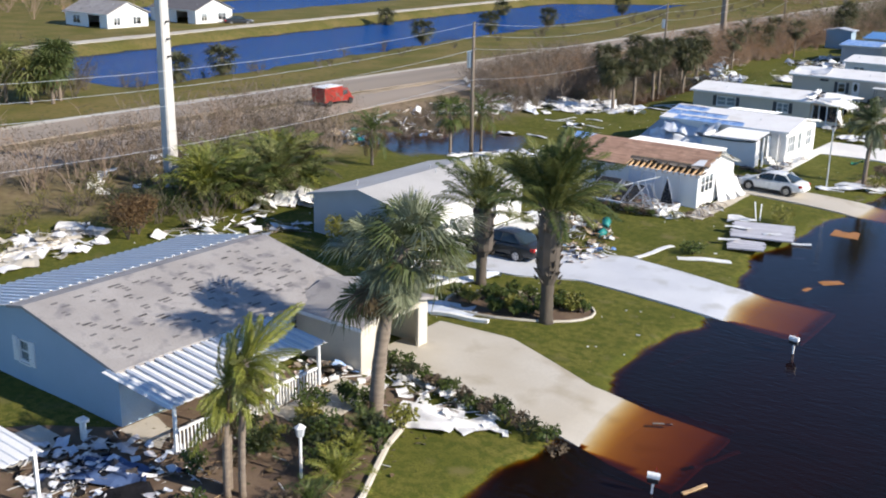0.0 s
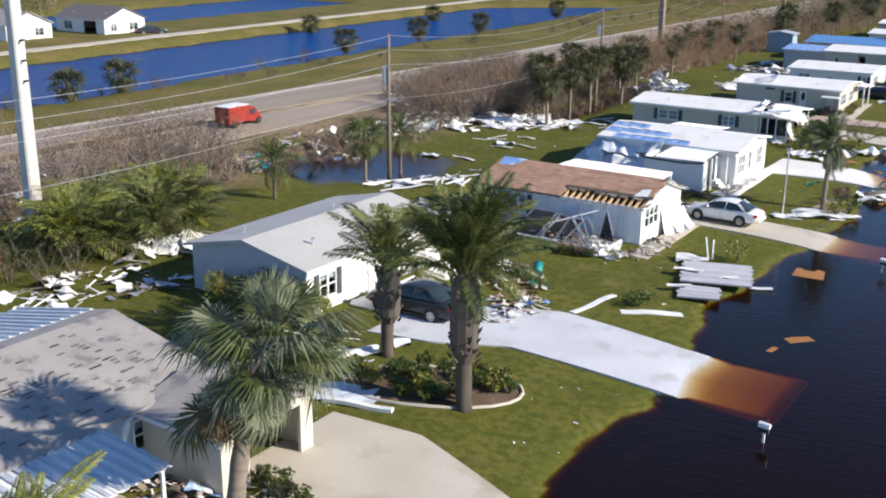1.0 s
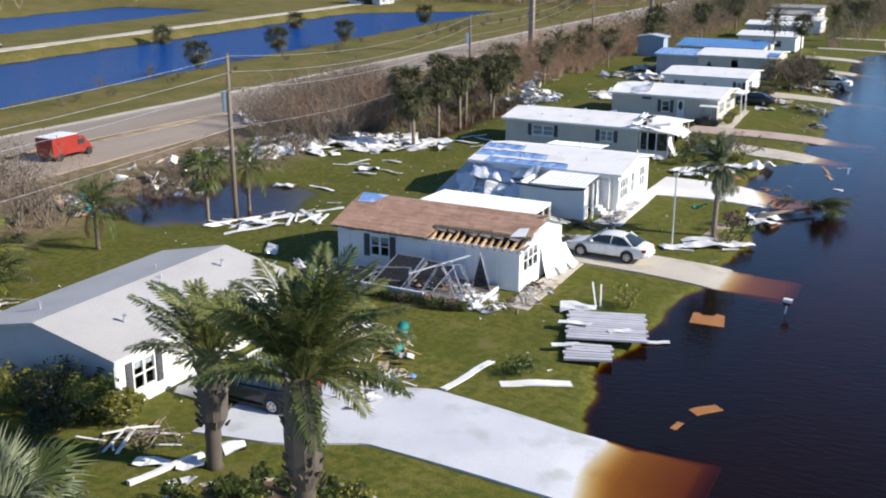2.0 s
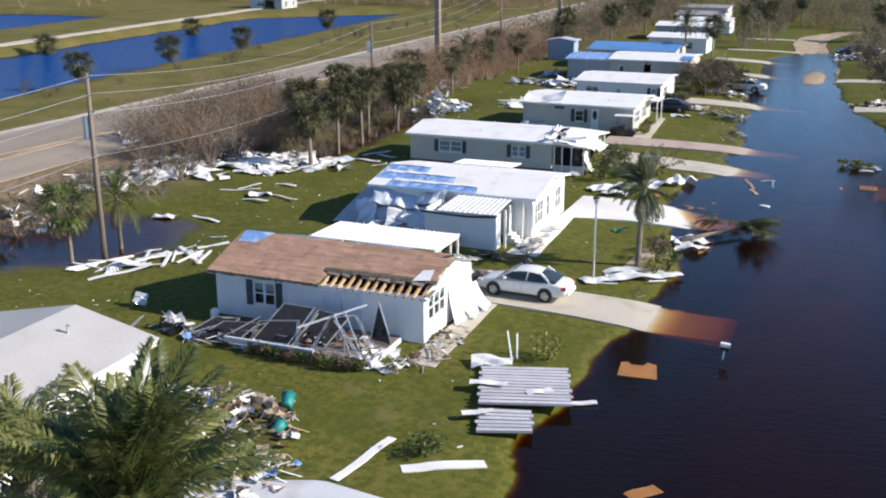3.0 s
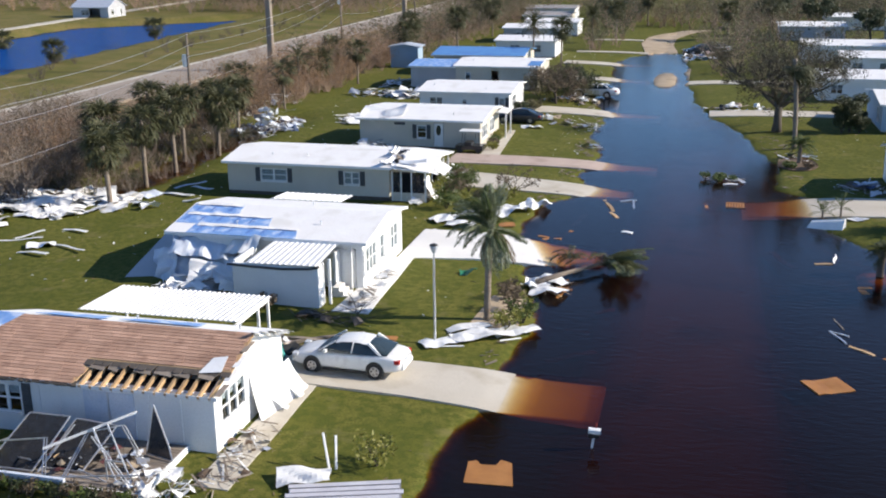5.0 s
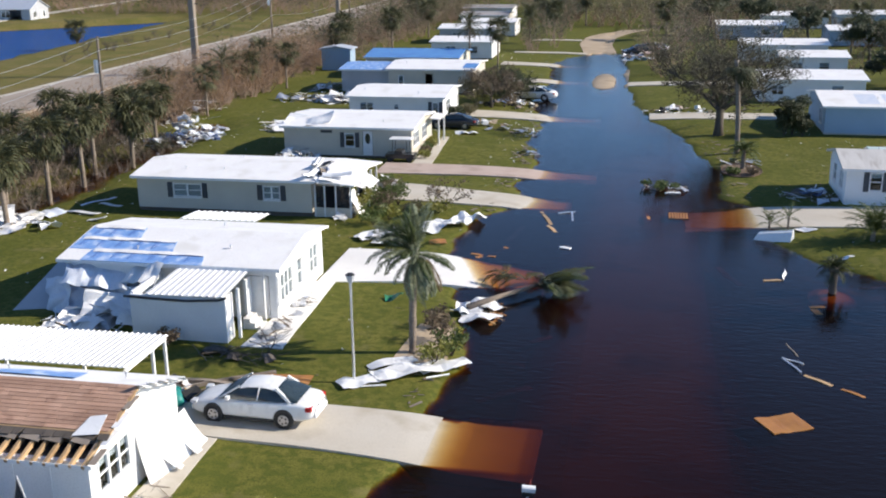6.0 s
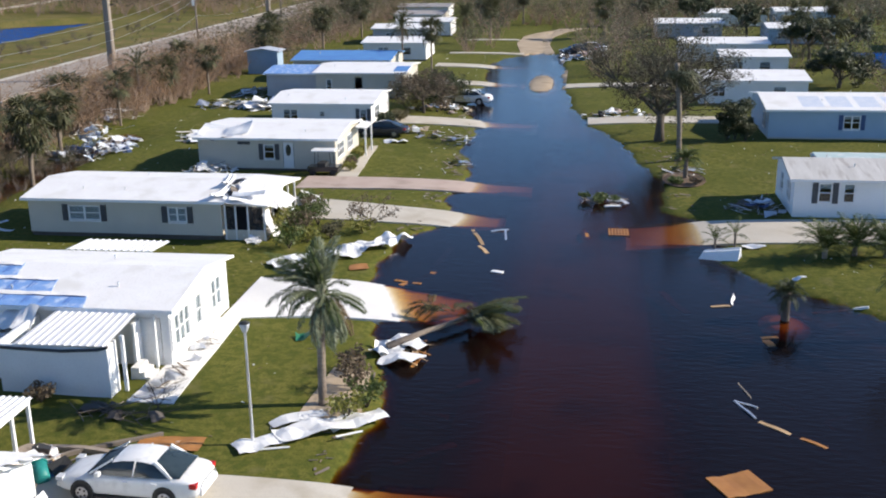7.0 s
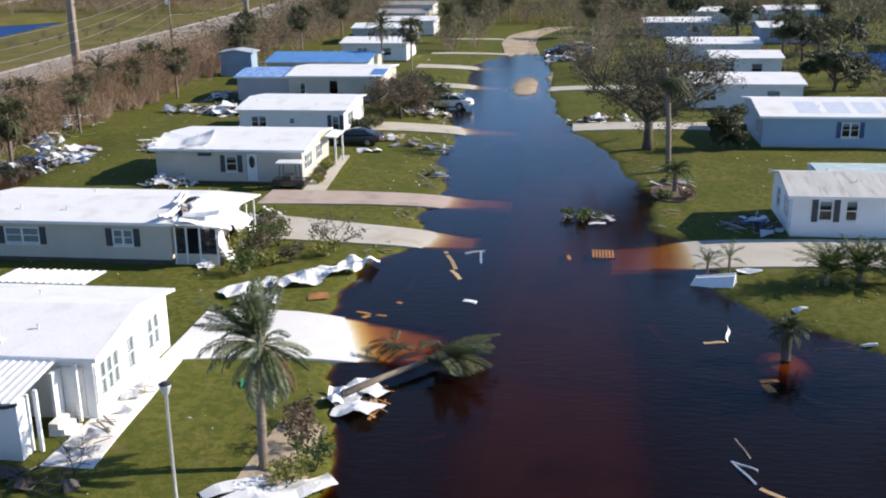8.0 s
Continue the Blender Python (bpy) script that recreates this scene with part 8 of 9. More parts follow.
heap("long white siding strips thrown on the lawn", -43.4, 67.8, 3.6, 1.7, 18, 67, (("board", "white_metal"), ("board", "white_roof"), ("board", "white_metal"), ("panel", "white_metal")), 0.3, (1.2, 2.6), rot=0.5, tilt=10)
heap("torn siding and wreckage against a house corner", -35.4, 113.7, 2.0, 1.2, 80, 50, WHITE, 0.8, (0.2, 0.8), tilt=50)
heap("wreckage and scraps under a porch", -26.8, 97.6, 0.8, 1.4, 26, 51, WHITE, 0.7)
heap("litter on the lawn beside a home", -26.6, 106.0, 1.4, 1.6, 26, 52, WHITE, 0.3)
heap("yard debris by a far driveway", -23.8, 130.6, 3.0, 1.4, 50, 53, MIXED, 0.5)
heap("driftwood and branches along the kerb", -19.6, 128.2, 3.2, 0.9, 50, 54, DARK, 0.4)
heap("branches and scraps at the waterline", -17.6, 118.4, 1.8, 1.0, 26, 55, DARK, 0.3)
heap("debris among bare garden trees", -22.4, 143.4, 3.2, 3.0, 70, 56, MIXED, 0.6)
heap("debris beside a flooded driveway", -6.0, 140.4, 3.4, 1.4, 50, 57, MIXED, 0.5)
heap("scraps in a mulch bed", -1.6, 116.6, 1.4, 1.6, 26, 58, DARK + (("board", "orange_board"),), 0.3)
heap("dark tangle beside a white house", 2.2, 107.0, 1.2, 2.4, 44, 59, DARK, 0.4)
heap("wreckage at the far end of the street", -9.5, 187.0, 4.0, 4.0, 60, 60, MIXED, 0.8, (0.7, 2.0))
heap("debris between far homes", -40.0, 142.5, 3.5, 2.0, 50, 61, WHITE, 0.5, (0.7, 2.0))
heap("fan of splintered pale boards beside a home", -40.2, 128.4, 3.2, 2.0, 60, 63, (("board", "white_metal"), ("board", "old_wood"), ("board", "white_roof"), ("board", "old_wood")), 0.4, (0.5, 1.5), tilt=18)
heap("blue-grey wreckage piled in the brush", -47.6, 120.6, 3.0, 3.2, 190, 64, (("sheet", "white_metal"), ("sheet", "tarp_pale"), ("cloth", "steel_blue"), ("bar", "white_metal"), ("board", "white_metal"), ("cloth", "navy"), ("bar", "old_wood")), 2.6, (0.3, 1.1), tilt=60)
heap("dark branches and scraps on the white walk", -24.3, 77.6, 0.5, 1.8, 26, 65, DARK, 0.2, (0.3, 0.8), tilt=20)
heap("scraps along the foot of a white wall", -24.2, 81.6, 0.4, 2.2, 24, 66, DARK + (("board", "white_metal"),), 0.1, (0.25, 0.6), tilt=14)
heap("scattered litter behind a far home", -40.5, 126.6, 2.6, 2.0, 36, 62, WHITE, 0.4, (0.6, 1.6))

# torn sheeting between the driveways
loose_sheet("pale blue tarpaulin spread on the grass", -25.4, 37.1, 2.8, 1.5, 24, 370, "tarp_pale", 0.07)
loose_sheet("faded blue tarpaulin bunched by a palm bed", -26.3, 42.2, 0.8, 0.7, 50, 371, "tarp_pale", 0.3)
for k, (x, y, l, w, rot) in enumerate(((-26.9, 40.6, 0.9, 0.5, 35), (-28.2, 40.2, 1.1, 0.5, 20), (-26.4, 39.6, 0.8, 0.6, 70))):
    loose_sheet("crumpled white siding by a palm bed", x, y, l, w, rot, 372 + k, "white_metal", 0.2, n=10)
heap("grey fallen branches in front of a white porch", -29.8, 41.4, 1.6, 0.9, 36, 375, (("bar", "bark"), ("bar", "old_wood"), ("bar", "twig_grey"), ("board", "white_metal")), 0.4, (0.5, 1.4), rot=0.4, tilt=25)
plank("long white gutter pipe on the grass by a palm bed", -27.9, 38.8, -27.0, 41.4, 0.2, "white_metal", 0.14)
heap("tangled white and teal wreckage in front of the brush", -55.4, 64.0, 1.9, 1.1, 70, 376, (("sheet", "white_metal"), ("cloth", "teal"), ("bar", "white_metal"), ("cloth", "tarp_pale"), ("board", "white_metal"), ("cloth", "pool_teal"), ("bar", "old_wood"), ("board", "wood")), 1.3, (0.25, 0.8), tilt=45)
loose_sheet("crumpled white sheet on the grass before a dark car", -24.0, 125.8, 2.0, 0.9, 12, 377, "white_metal", 0.2, n=10)
heap("dark scraps and broken siding in the shade of a white home", 1.3, 106.4, 1.7, 1.1, 40, 378, (("bar", "bark_dark"), ("board", "old_wood"), ("cloth", "navy"), ("cloth", "skirt"), ("bar", "old_wood"), ("bar", "white_metal")), 0.35, (0.35, 1.0), tilt=20)
# single boards and strips
plank("long white trim board on the lawn", -22.3, 50.0, -21.8, 53.5, 0.32, "white_metal", group="white boards")
plank("broad white board at the drive's edge", -20.6, 51.6, -18.2, 53.2, 0.5, "white_metal", 0.06, group="white boards")
plank("white post lying on the grass", -25.6, 36.2, -22.9, 36.9, 0.25, "white_metal", 0.15, group="white boards")
rw = random.Random(77)
for k, (x, y) in enumerate(((-46.9, 84.3), (-44.9, 85.8), (-44.6, 81.2), (-43.1, 82.4), (-47.1, 83.4), (-45.4, 76.7), (-42.0, 73.0), (-42.9, 69.6), (-43.4, 68.2), (-44.0, 66.5), (-42.6, 70.6), (-43.2, 67.2), (-42.8, 65.0), (-44.6, 69.8), (-41.4, 71.6), (-45.6, 94.0), (-43.4, 95.4), (-42.6, 97.8), (-41.4, 93.8), (-43.9, 98.6))):
    a = rw.uniform(-0.5, 1.2)
    l = rw.uniform(1.0, 3.2)
    plank("white strip of siding on the lawn", x - math.cos(a) * l / 2, y - math.sin(a) * l / 2, x + math.cos(a) * l / 2, y + math.sin(a) * l / 2, rw.uniform(0.12, 0.4), "white_metal", 0.03, group="white strips on the lawn", lift=rw.uniform(0, 0.25))
loose_sheet("folded white panel on the grass", -45.0, 82.6, 1.5, 1.0, 30, 8)
loose_sheet("folded white panel by standing water", -48.3, 76.4, 1.6, 1.0, 10, 9)
loose_sheet("small white cabinet carcass on the lawn", -43.4, 91.8, 1.2, 1.0, 50, 10, amp=0.5)
# ribbed panels in a heap on the lawn
pile = thing("roof_panel_pile", -19.4, 58.6, lie(-19.4, 58.6), "silver ribbed roof panels lying in a pile", "debris")
def on_pile(u, v):
    c, n_ = math.cos(radians(18)), math.sin(radians(18))
    return -18.75 + u * c - v * n_, 59.25 + u * n_ + v * c


for u0, u1, v0, v1, dz in ((-1.75, 1.75, -1.85, 1.75, 0.26), (-1.75, 0.25, -3.9, -1.95, 0.16)):
    def put(u, v, up):
        x, y = on_pile(u, v)
        return (x, y, lie(-18.75, 58.5) + dz + up + 0.03 * math.sin(2.2 * u + v))
    # dark sheet colour stands in for the shade between the ribs
    part("roof_sheet", Geo().slab([put(u0, v0, 0), put(u1, v0, 0), put(u1, v1, 0), put(u0, v1, 0)], 0.02), "rib_shade", pile, "flat roof sheet greyed as rib shade")
    n_ = int((v1 - v0) / 0.3)
    for k in range(n_):
        v = v0 + 0.06 + 0.3 * k
        e = 0.08 * math.sin(3.7 * k)
        part("ribbed_panel", Geo().slab([put(u0 - e, v, 0.05), put(u1 + e, v, 0.05), put(u1 + e, v + 0.15, 0.09), put(u0 - e, v + 0.15, 0.09)], 0.04), "silver", pile, "raised white rib")
for k, (x, y, l, w, rot, dz) in enumerate(((-20.7, 60.9, 1.7, 1.0, 18, 0.1), (-20.0, 58.6, 1.5, 0.5, 12, 0.32), (-18.0, 58.7, 1.1, 0.45, 40, 0.36), (-16.4, 58.2, 1.1, 0.35, 10, 0.05), (-19.6, 56.2, 1.2, 0.35, 30, 0.3))):
    p = part("bent_panel", crumple(l, w, 60 + k, 0.08 if k else 0.2, 10), "white_metal", pile)
    p.matrix_basis = pose(x, y, lie(x, y) + dz, 0, 0, rot)
for a, b in (((-20.1, 61.7, 0.3), (-20.5, 62.3, 1.3)), ((-19.9, 61.8, 0.3), (-20.1, 62.4, 1.2))):
    part("post", Geo().tube([a, b], 0.045, 5), "white_metal", pile)
# siding hanging from the stripped house
rk = random.Random(31)
for k, (y_, w_, top_, out_) in enumerate(((65.2, 1.2, 1.75, 0.45), (66.3, 1.3, 1.6, 0.7), (67.2, 1.0, 1.3, 0.9), (65.6, 0.3, 0.9, 1.0), (66.8, 0.35, 1.0, 1.2), (67.5, 0.4, 0.7, 1.1))):
    tagged(part("metal_sheet", put_geo(corrugated(top_ + 0.1, w_, 0.16, 0.012, 0.05, 960 + k, wave=0.05), pose(-24.04 + out_ * 0.5, y_, 0.3 + top_ * 0.42, 0, math.degrees(math.atan2(top_, out_)), rk.uniform(-12, 12))), "white_metal"), "buckled strip of white siding leaning on a wall", "debris", "leaning siding strips")
# torn siding at the white house
for k, (x, y, z, l, w, rx, ry, rz, m_) in enumerate(((-34.0, 78.6, 1.2, 3.4, 2.4, 62, 0, -10, "tarp_pale"), (-32.2, 78.2, 1.3, 2.6, 1.9, 58, 10, 15, "white_metal"), (-31.0, 78.7, 1.5, 2.4, 1.6, 68, -8, -5, "tarp_pale"), (-33.2, 79.2, 2.6, 3.2, 1.6, 25, 6, 8, "tarp_pale"), (-30.8, 79.0, 2.55, 2.0, 1.2, 30, -8, -20, "white_metal"), (-35.3, 79.3, 1.5, 2.6, 2.2, 72, -12, -35, "tarp_pale"), (-31.8, 77.6, 0.7, 2.2, 1.4, 30, 12, 40, "metal"))):
    ob = tagged(part("metal_sheet", crumple(l, w, 80 + k, 0.24, 16), m_), "torn pale siding hanging from a roof", "debris")
    ob.matrix_basis = pose(x, y, z - w * 0.4, rx, ry, rz)
ob = tagged(part("wall_panel", Geo().slab([(-37.4, 78.4, 0.25), (-35.0, 78.9, 0.25), (-35.0, 82.6, 2.6), (-36.0, 82.6, 2.6)], 0.06), "grey_wall"), "grey wall panel leaning off a house", "debris")
heap("shredded metal and insulation at a torn corner", -32.6, 77.6, 2.4, 1.2, 50, 90, WHITE, 0.9, (0.5, 1.3), tilt=50)
# curled sheets by the white drive
for k, (x, y, l, w, rot, am) in enumerate(((-23.6, 93.3, 2.6, 1.2, 40, 0.2), (-21.8, 94.8, 2.4, 1.6, 30, 0.25), (-20.3, 96.4, 2.4, 1.2, 45, 0.25), (-19.2, 97.9, 2.0, 1.3, 60, 0.4), (-22.8, 92.0, 1.8, 1.0, 10, 0.2))):
    loose_sheet("curled white roofing sheet beside the driveway", x, y, l, w, rot, 100 + k, amp=am)
loose_sheet("tan plywood square on the grass", -20.2, 93.2, 1.0, 0.9, 20, 110, "orange_board", 0.05)
# long torn awning at the water's edge
aw = thing("torn_awning", -17.6, 74.6, lie(-17.6, 74.6), "torn white awning crumpled at the water's edge", "debris")
for k, (x, y, l, w, rot, am) in enumerate(((-19.0, 73.7, 2.6, 0.9, 38, 0.12), (-17.6, 74.8, 3.2, 1.1, 36, 0.14), (-16.5, 75.7, 2.2, 0.9, 38, 0.16), (-18.5, 75.3, 2.0, 0.6, 34, 0.12))):
    p = part("cloth", crumple(l, w, 120 + k, am, 14), "white_metal", aw)
    p.matrix_basis = pose(x, y, max(lie(x, y), 0.0) + 0.05, 0, 0, rot)
for a, b in (((-19.6, 72.9), (-18.3, 73.4)), ((-16.9, 74.2), (-16.1, 74.8)), ((-19.4, 75.0), (-17.9, 76.3))):
    part("frame_bar", Geo().tube([(*a, 0.25), (*b, 0.2)], 0.04, 5), "white_metal", aw)
paving("gravel_bed", [(75.6, -18.7, -16.4), (80.2, -18.4, -16.9)], "sand", "pale gravel bed round a slim palm", 0.03, 0.8, "y")
loose_sheet("green tarpaulin bundle on the lawn", -20.3, 83.0, 0.9, 0.6, 20, 131, "green_plastic", 0.3)
heap("dark broken branches on shaded grass", -24.9, 74.9, 1.8, 0.7, 44, 360, (("bar", "bark_dark"), ("bar", "old_wood"), ("bar", "bark"), ("bar", "bark_dark"), ("cloth", "skirt")), 0.3, (0.3, 1.0), tilt=30)
tree("small bare shrub with dark leafless stems", -23.8, 75.5, 0.2, 0.5, 0.03, 3, 0, 0.08, "leaf_drab", 19, 0.5, 5, 0.6)
plank("dark wet board lying at the drive's edge", -18.8, 70.3, -18.2, 71.1, 0.32, "old_wood", 0.05)
# plywood beyond the car
loose_sheet("tan plywood sheet on the ground", -22.3, 73.0, 2.2, 1.0, 4, 132, "orange_board", 0.05)
plank("long pale pole lying over the drive", -27.2, 70.4, -22.8, 73.6, 0.14, "old_wood", 0.14)
plank("long pale pole beside the car", -26.4, 72.2, -23.4, 72.0, 0.2, "old_wood", 0.16)
# uprooted palm lying in the water
fp = thing("fallen_palm", -16.4, 81.8, 0.0, "uprooted palm lying across the flooded verge", "fallen palm")
part("trunk", Geo().tube([(-16.6, 82.3, 0.3), (-15.4, 83.8, 0.34), (-14.4, 85.0, 0.34), (-13.6, 86.0, 0.35)], [0.15, 0.12, 0.11, 0.1], 9), "bark", fp, smooth=True)
for k, (x, y, l, w, rot, m_) in enumerate(((-16.7, 82.2, 1.2, 0.9, 40, "white_metal"), (-16.3, 82.8, 1.0, 0.6, 80, "tarp_pale"), (-16.9, 82.8, 0.8, 0.6, 10, "white_metal"))):
    part("root_ball", crumple(l, w, 141 + k, 0.3, 10), m_, fp, "torn sheet wrapped round the roots").matrix_basis = pose(x, y, 0.0, 20 * k, 10, rot)
rf = random.Random(9)
for k in range(22):
    a_ = -25 + rf.uniform(-62, 62)
    f = part("frond", frond_mesh("date" if k % 4 else "fan", k % 5, ("frond_silver", "frond", "frond_dull")[k % 3]), None, fp)
    f.matrix_basis = pose(-13.6 + rf.uniform(-0.2, 0.3), 86.0 + rf.uniform(-0.2, 0.2), 0.35, 0, 0, a_) @ pose(0, 0, 0, rf.uniform(-40, 40), -rf.uniform(-4, 24), 0) @ Matrix.Diagonal((0.92, 0.9, 0.5, 1))
for k in range(12):
    f = part("frond", frond_mesh("queen", k % 5, "frond_dull"), None, fp)
    f.matrix_basis = pose(-14.9 + rf.uniform(-0.7, 0.7), 86.8 + rf.uniform(-0.3, 0.3), 0.3, 0, 0, rf.uniform(60, 240)) @ pose(0, 0, 0, 0, -rf.uniform(0, 24), 0) @ Matrix.Diagonal((0.7, 0.7, 0.7, 1))
heap("amber boards and sheets half under water", -15.7, 82.6, 1.1, 1.2, 16, 142, (("board", "orange_board"), ("sheet", "white_metal"), ("board", "wood")), 0.1, (0.8, 1.6), z=-0.06, tilt=8)

# things afloat
def afloat(label, x0, y0, x1, y1, w, material, z=-0.02, group="floating boards"):
    return plank(label, x0, y0, x1, y1, w, material, 0.05, z, group)


afloat("amber plywood raft floating flat", -4.4, 72.5, -3.0, 73.2, 1.3, "orange_board", -0.03)
afloat("long amber board floating in dark flood water", -2.4, 77.4, -1.5, 76.5, 0.18, "wood", -0.03)
afloat("long amber board floating in dark flood water", -1.45, 76.5, -0.1, 75.3, 0.16, "orange_board", -0.05)
afloat("bent white gutter afloat", -3.05, 79.0, -2.5, 77.6, 0.08, "metal", 0.0)
afloat("bent white gutter afloat", -3.05, 79.0, -2.3, 78.5, 0.07, "metal", 0.0)
afloat("thin pale lath afloat in dark flood water", -2.7, 80.7, -2.4, 79.3, 0.05, "old_wood", -0.03)
afloat("sunken dark lath in dark flood water", -2.3, 80.2, -0.9, 78.6, 0.08, "orange_board", -0.12)
afloat("amber frame piece under water", -0.1, 77.7, 0.8, 78.3, 0.12, "orange_board", -0.08)
afloat("amber frame piece under water", -0.1, 77.7, 0.1, 77.0, 0.12, "orange_board", -0.08)
afloat("amber crate lid by a sago palm", -1.1, 85.5, -0.4, 85.7, 0.25, "orange_board", -0.04)
afloat("amber crate side by a sago palm", -1.0, 85.4, -0.7, 84.2, 0.35, "orange_board", -0.05)
afloat("sunken amber plank in dark flood water", -4.9, 91.2, -3.9, 88.3, 0.35, "orange_board", -0.1)
afloat("amber lath afloat in dark flood water", -2.8, 89.2, -1.9, 89.4, 0.2, "wood")
loose_sheet("white sheet standing out of the water", -1.7, 90.2, 1.5, 0.3, 78, 150, amp=0.06, z=0.0, tilt=60)
afloat("drifting pale branch in dark flood water", -15.1, 101.2, -14.2, 98.2, 0.22, "wood")
afloat("drifting grey plank in dark flood water", -14.0, 100.9, -13.0, 101.4, 0.18, "metal", 0.0)
afloat("drifting grey plank in dark flood water", -13.2, 101.4, -13.0, 99.2, 0.12, "metal", 0.0)
afloat("drifting tan plank in dark flood water", -14.4, 98.0, -13.8, 96.6, 0.22, "wood")
afloat("amber plank under water", -17.6, 90.9, -16.2, 93.1, 0.3, "orange_board", -0.08)
afloat("amber plank under water", -16.4, 94.6, -15.9, 97.8, 0.35, "orange_board", -0.14)
afloat("amber plank under water", -18.0, 91.6, -16.6, 91.2, 0.2, "orange_board", -0.04)
afloat("sunken amber lath in dark flood water", -13.4, 79.6, -12.6, 80.4, 0.25, "orange_board", -0.2)
afloat("sunken amber board in dark flood water", -14.8, 73.4, -12.9, 75.0, 0.3, "orange_board", -0.22)
afloat("sunken amber board in dark flood water", -14.4, 77.2, -13.4, 77.0, 0.3, "orange_board", -0.22)
afloat("amber lath near a floating pallet", -8.6, 101.8, -8.4, 99.9, 0.2, "orange_board", -0.06)
afloat("white scrap afloat in dark flood water", -13.3, 93.5, -12.7, 93.3, 0.3, "white_metal", 0.0)
tagged(part("plank", Geo().add([(x, y, z) for z in (-0.01, 0.02) for x, y in ((-15.8, 62.4), (-14.2, 62.5), (-14.5, 64.0), (-14.9, 64.15), (-15.0, 63.75), (-15.5, 63.7), (-15.7, 63.95), (-15.95, 63.8))], [tuple(reversed(range(8))), tuple(range(8, 16))] + [(i, (i + 1) % 8, 8 + (i + 1) % 8, 8 + i) for i in range(8)]), "orange_board"), "jagged amber plywood sheet awash", "debris", "floating boards")
afloat("curved amber strip awash", -13.7, 50.7, -13.3, 53.0, 0.26, "orange_board", -0.07)
afloat("amber scrap awash in dark flood water", -13.3, 53.0, -12.5, 53.9, 0.55, "orange_board", -0.035)
afloat("bent white shard at the edge of a panel pile", -16.9, 58.9, -15.9, 59.4, 0.25, "white_metal", 0.05)
afloat("amber lath awash in dark flood water", -14.9, 38.4, -14.3, 41.2, 0.24, "orange_board", -0.12)
afloat("amber lath under water", -10.4, 31.0, -9.6, 33.0, 0.14, "wood", -0.1)
afloat("white bent strip at a mailbox", -9.9, 29.0, -9.5, 30.0, 0.12, "wood", 0.0)
afloat("dark branch on a wet driveway", -12.9, 33.0, -12.3, 33.4, 0.12, "old_wood", -0.05)
pl = thing("pallet", -6.7, 101.4, -0.05, "amber wooden pallet awash in the flood", "pallet")
for k in range(7):
    part("slat", Geo().box(-7.25 + k * 0.17, 100.7, 0.0, -7.13 + k * 0.17, 102.1, 0.03), "orange_board", pl)
for y in (100.75, 101.4, 102.0):
    part("runner", Geo().box(-7.3, y, -0.1, -6.05, y + 0.08, 0.0), "orange_board", pl)
heap("uprooted leafy plants and boards in the flood", -7.6, 108.2, 1.3, 0.9, 22, 160, DARK, 0.3, (0.4, 1.0), z=0.02)
for k in range(7):
    shrub("uprooted green plant afloat on debris", -7.6 + rf.uniform(-1.1, 1.1), 108.2 + rf.uniform(-0.7, 0.7), 0.4, 0.45, "leaf", 300 + k, 120, 0.1, "plants afloat", 0.3)
afloat("white scrap beside uprooted plants", -7.4, 107.2, -6.4, 107.4, 0.3, "white_metal", 0.02)
# upturned white skiff
bt = thing("skiff", -1.6, 96.8, 0.0, "white upturned skiff at the water's edge", "boat")
part("hull", Geo().add([(-2.9, 96.6, -0.05), (-0.5, 96.0, -0.05), (-0.1, 97.0, -0.02), (-2.6, 97.4, -0.02), (-2.6, 96.75, 0.42), (-0.35, 96.3, 0.75), (-0.2, 96.9, 0.78), (-2.4, 97.2, 0.42)], [(3, 2, 1, 0), (4, 5, 6, 7), (0, 1, 5, 4), (1, 2, 6, 5), (2, 3, 7, 6), (3, 0, 4, 7)]), "white_metal", bt)
part("keel", Geo().tube([(-2.5, 97.0, 0.45), (-0.3, 96.6, 0.8)], 0.05, 5), "white", bt)
bt.scale = (0.82, 0.82, 0.82)
loose_sheet("slatted white crate by a driveway", 0.4, 98.5, 1.2, 0.7, 0, 161)
loose_sheet("white plastic lump on the lawn", 1.8, 93.0, 0.6, 0.5, 0, 162, amp=0.4)
plank("white pipe lying on the lawn", 1.9, 90.1, 4.2, 89.4, 0.14, "white_metal", 0.1)
tk = thing("pool_cover", 10.0, 119.0, lie(10, 119), "pale teal covered pool behind a white home", "pool")
part("rim", Geo().box(7.6, 117.6, 0.2, 14.0, 120.6, 0.9), "white", tk)
part("cover", Geo().slab([(7.7, 117.7, 0.95), (13.9, 117.7, 0.95), (13.9, 120.5, 1.0), (7.7, 120.5, 1.0)], 0.05), "pool_teal", tk)

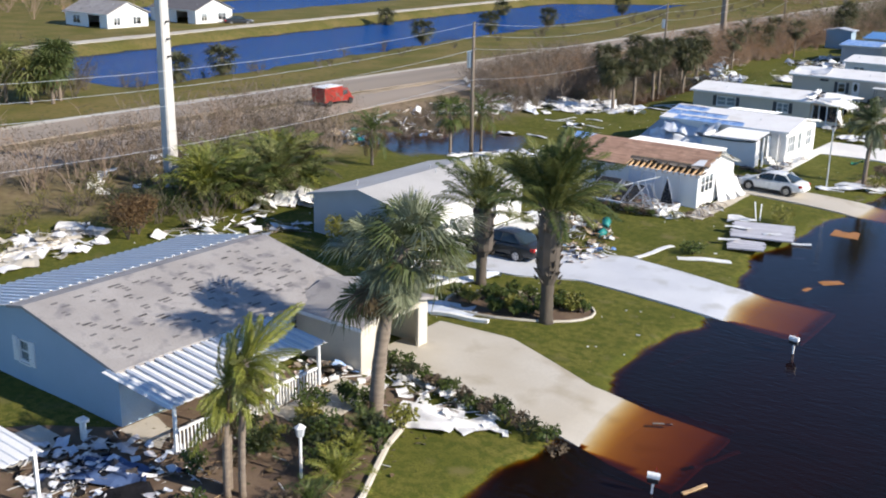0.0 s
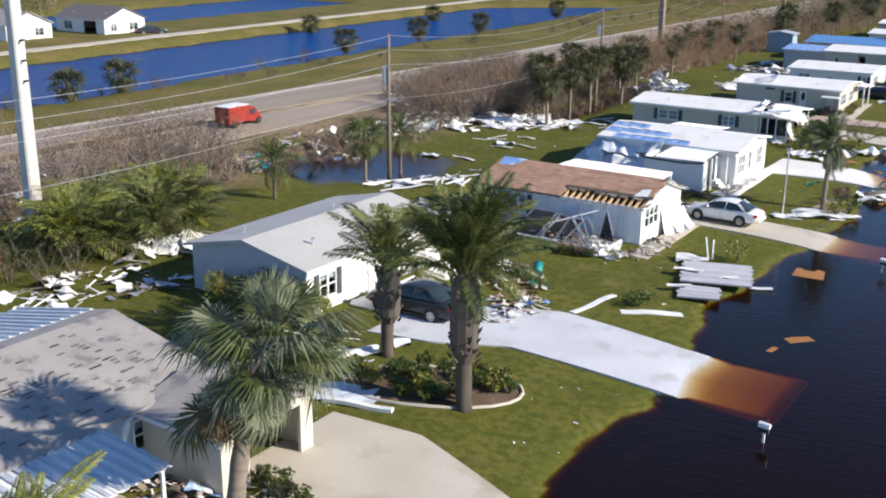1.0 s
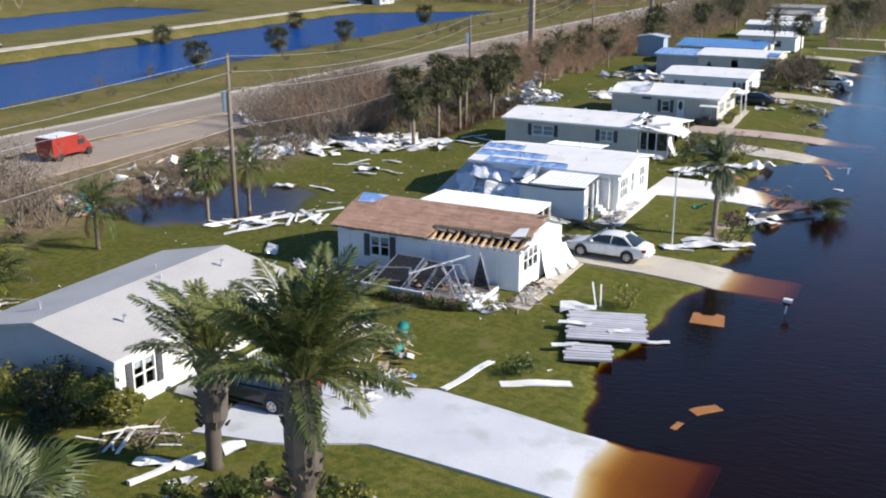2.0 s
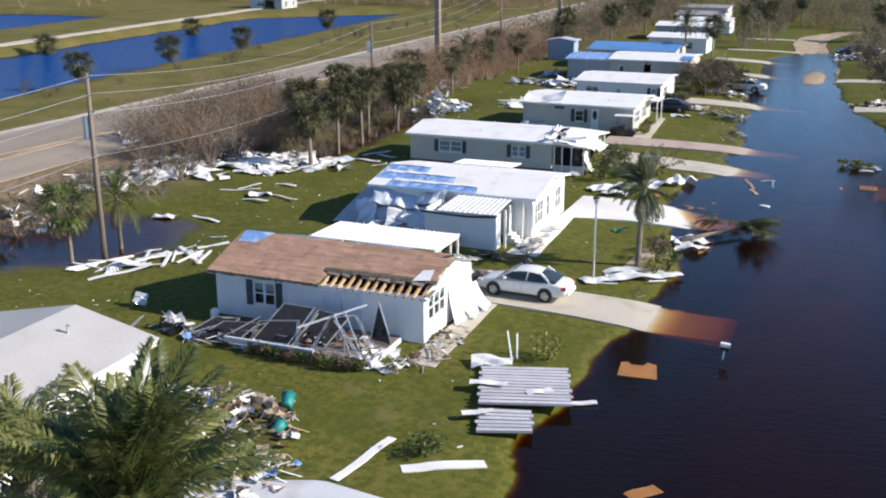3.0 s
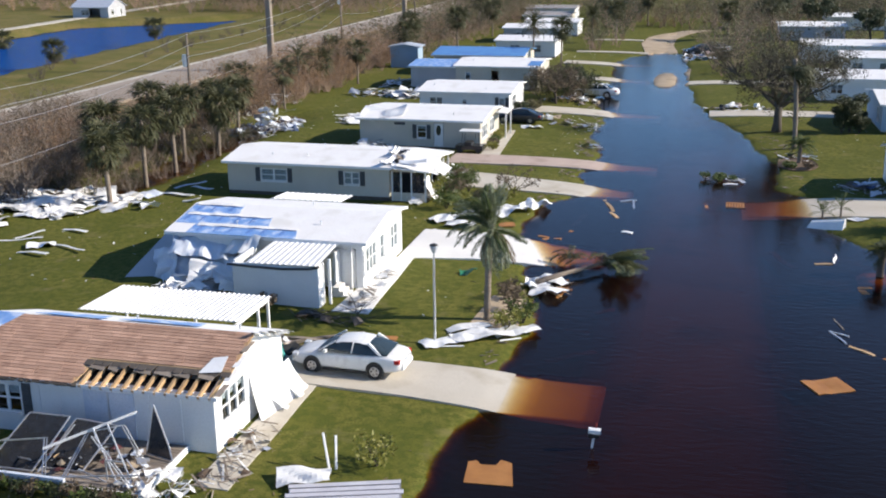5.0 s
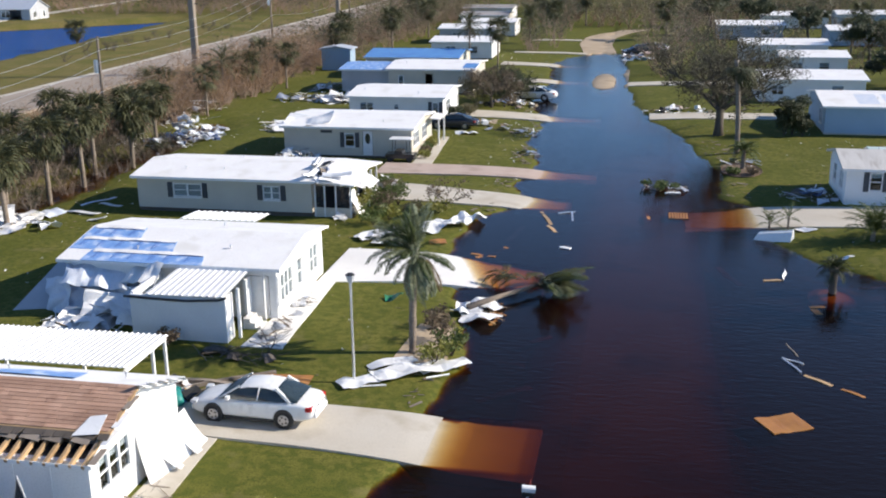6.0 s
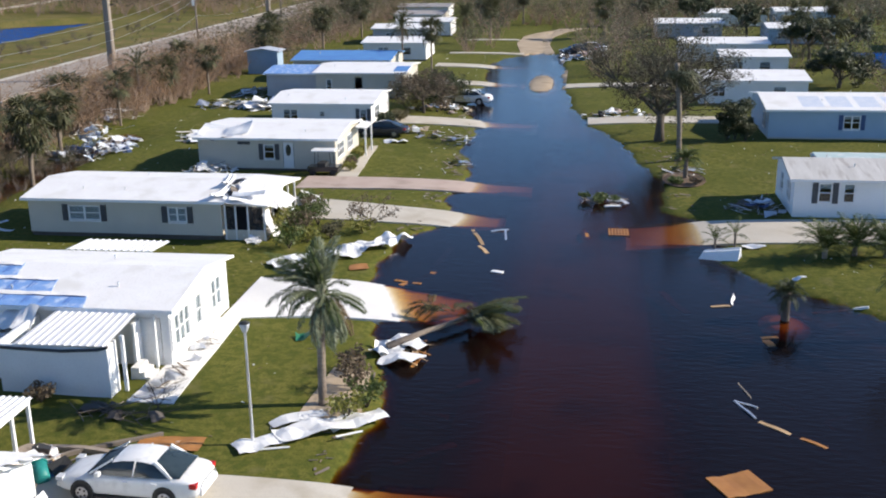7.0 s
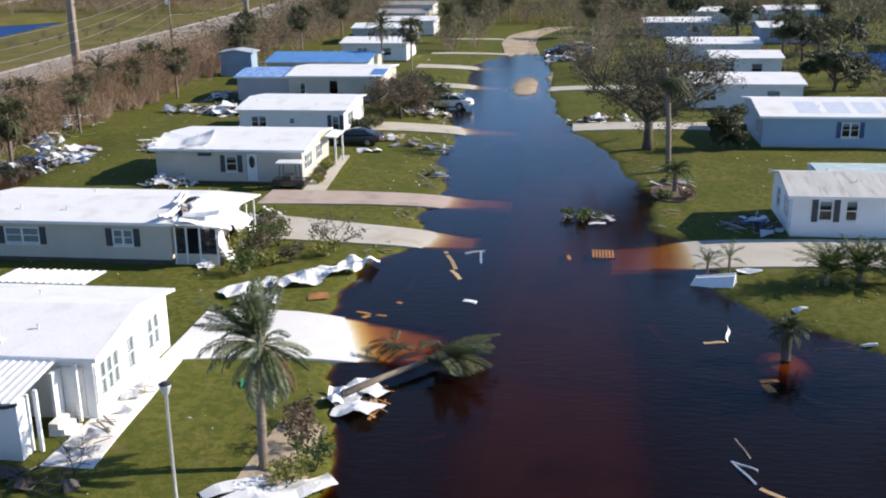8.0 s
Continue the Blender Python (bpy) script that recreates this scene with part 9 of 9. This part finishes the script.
# mailboxes
def mailbox(label, x, y, lean, rot):
    z0 = lie(x, y)
    ob = thing("mailbox", x, y, z0, label, "mailbox", "mailboxes")
    m = pose(x, y, z0, lean, lean * 0.5, rot)
    part("post", put_geo(Geo().box(-0.035, -0.035, -0.1, 0.035, 0.035, 1.1), m), "white_metal", ob)
    g = Geo()
    prof = [(0.095 * math.cos(a), 0.09 + 0.095 * math.sin(a)) for a in np.linspace(0, math.pi, 7)] + [(-0.095, 0.0), (0.095, 0.0)]
    n = len(prof)
    g.add([(xx, p, 1.1 + q) for xx in (-0.22, 0.19) for p, q in prof], [(i, (i + 1) % n, n + (i + 1) % n, n + i) for i in range(n)] + [tuple(reversed(range(n))), tuple(range(n, 2 * n))])
    part("box", put_geo(g, m), "white_metal", ob)
    part("flag", put_geo(Geo().box(0.02, 0.12, 1.2, 0.06, 0.14, 1.42), m), "red", ob)
    part("newspaper_tube", put_geo(Geo().box(-0.2, -0.08, 0.92, 0.16, 0.08, 1.05), m), "plastic_black", ob)
    return ob


mailbox("white mailbox on a post in flood water", -10.75, 28.5, 8, 20)
mailbox("white mailbox on a post in flood water", -11.2, 42.9, 5, -5)
mailbox("white mailbox on a leaning post in flood water", -12.1, 65.8, 12, 10)

# garden lamp, small post, awning of the neighbouring plot
gl_ = thing("garden_lamp", -19.8, 21.9, lie(-19.8, 21.9), "white garden lamp post with a glass lantern", "lamp post")
part("post", Geo().tube([(-19.8, 21.9, 0.1), (-19.8, 21.9, 1.7)], 0.05, 8), "white_metal", gl_)
part("lantern", Geo().tube([(-19.8, 21.9, 1.7), (-19.8, 21.9, 2.0)], [0.12, 0.17], 6), "lamp_clear", gl_)
part("cap", Geo().tube([(-19.8, 21.9, 2.0), (-19.8, 21.9, 2.12)], [0.2, 0.04], 6), "white_metal", gl_)
ps = thing("garden_post", -27.2, 19.0, lie(-27.2, 19.0), "short white service post beside a wall", "post")
part("post", Geo().box(-27.28, 18.92, 0.1, -27.12, 19.08, 1.0), "white", ps)
part("cap", Geo().box(-27.36, 18.84, 1.0, -27.04, 19.16, 1.12), "white", ps)
nb = thing("patio_awning", -27.5, 13.5, lie(-27.5, 13.5), "white ribbed awning on slim posts", "awning")
ribbed_roof("awning_roof", [(-24.3, 10.5, 2.2), (-24.3, 15.8, 2.2), (-31.0, 15.8, 2.45), (-31.0, 10.5, 2.45)], "white_metal", nb, 0.3, 0.04)
for x, y in ((-24.5, 15.6), (-27.5, 15.6), (-30.8, 15.6), (-24.5, 10.7)):
    part("post", Geo().box(x - 0.05, y - 0.05, 0.2, x + 0.05, y + 0.05, 2.25), "white", nb)
# garden chair thrown on the grass
for x, y, rz in ((-38.6, 61.4, 30), (-37.0, 57.9, 120)):
    ch = thing("garden_chair", x, y, lie(x, y), "overturned metal garden chair on the grass", "chair", "thrown garden chairs")
    m = pose(x, y, lie(x, y) + 0.35, 50, 20, rz)
    part("seat", put_geo(Geo().box(-0.3, -0.3, 0, 0.3, 0.3, 0.04), m), "metal", ch)
    part("backrest", put_geo(Geo().tube([(0.36 * math.cos(a), -0.3, 0.55 + 0.5 * math.sin(a)) for a in np.linspace(0, 6.283, 13)], 0.03, 5), m), "metal", ch)
    for sx in (-0.27, 0.27):
        for sy in (-0.27, 0.27):
            part("leg", put_geo(Geo().tube([(sx, sy, 0), (sx * 1.2, sy * 1.2, -0.45)], 0.025, 5), m), "metal", ch)
tagged(part("propane_tank", put_geo(Geo().tube([(0, 0, 0), (0, 0, 0.06), (0, 0, 0.42), (0, 0, 0.5)], [0.12, 0.2, 0.2, 0.1], 12), pose(-34.3, 61.2, lie(-34.3, 61.2), 0, 0, 0)), "white_metal", smooth=True), "white gas bottle beside a wall", "gas bottle")
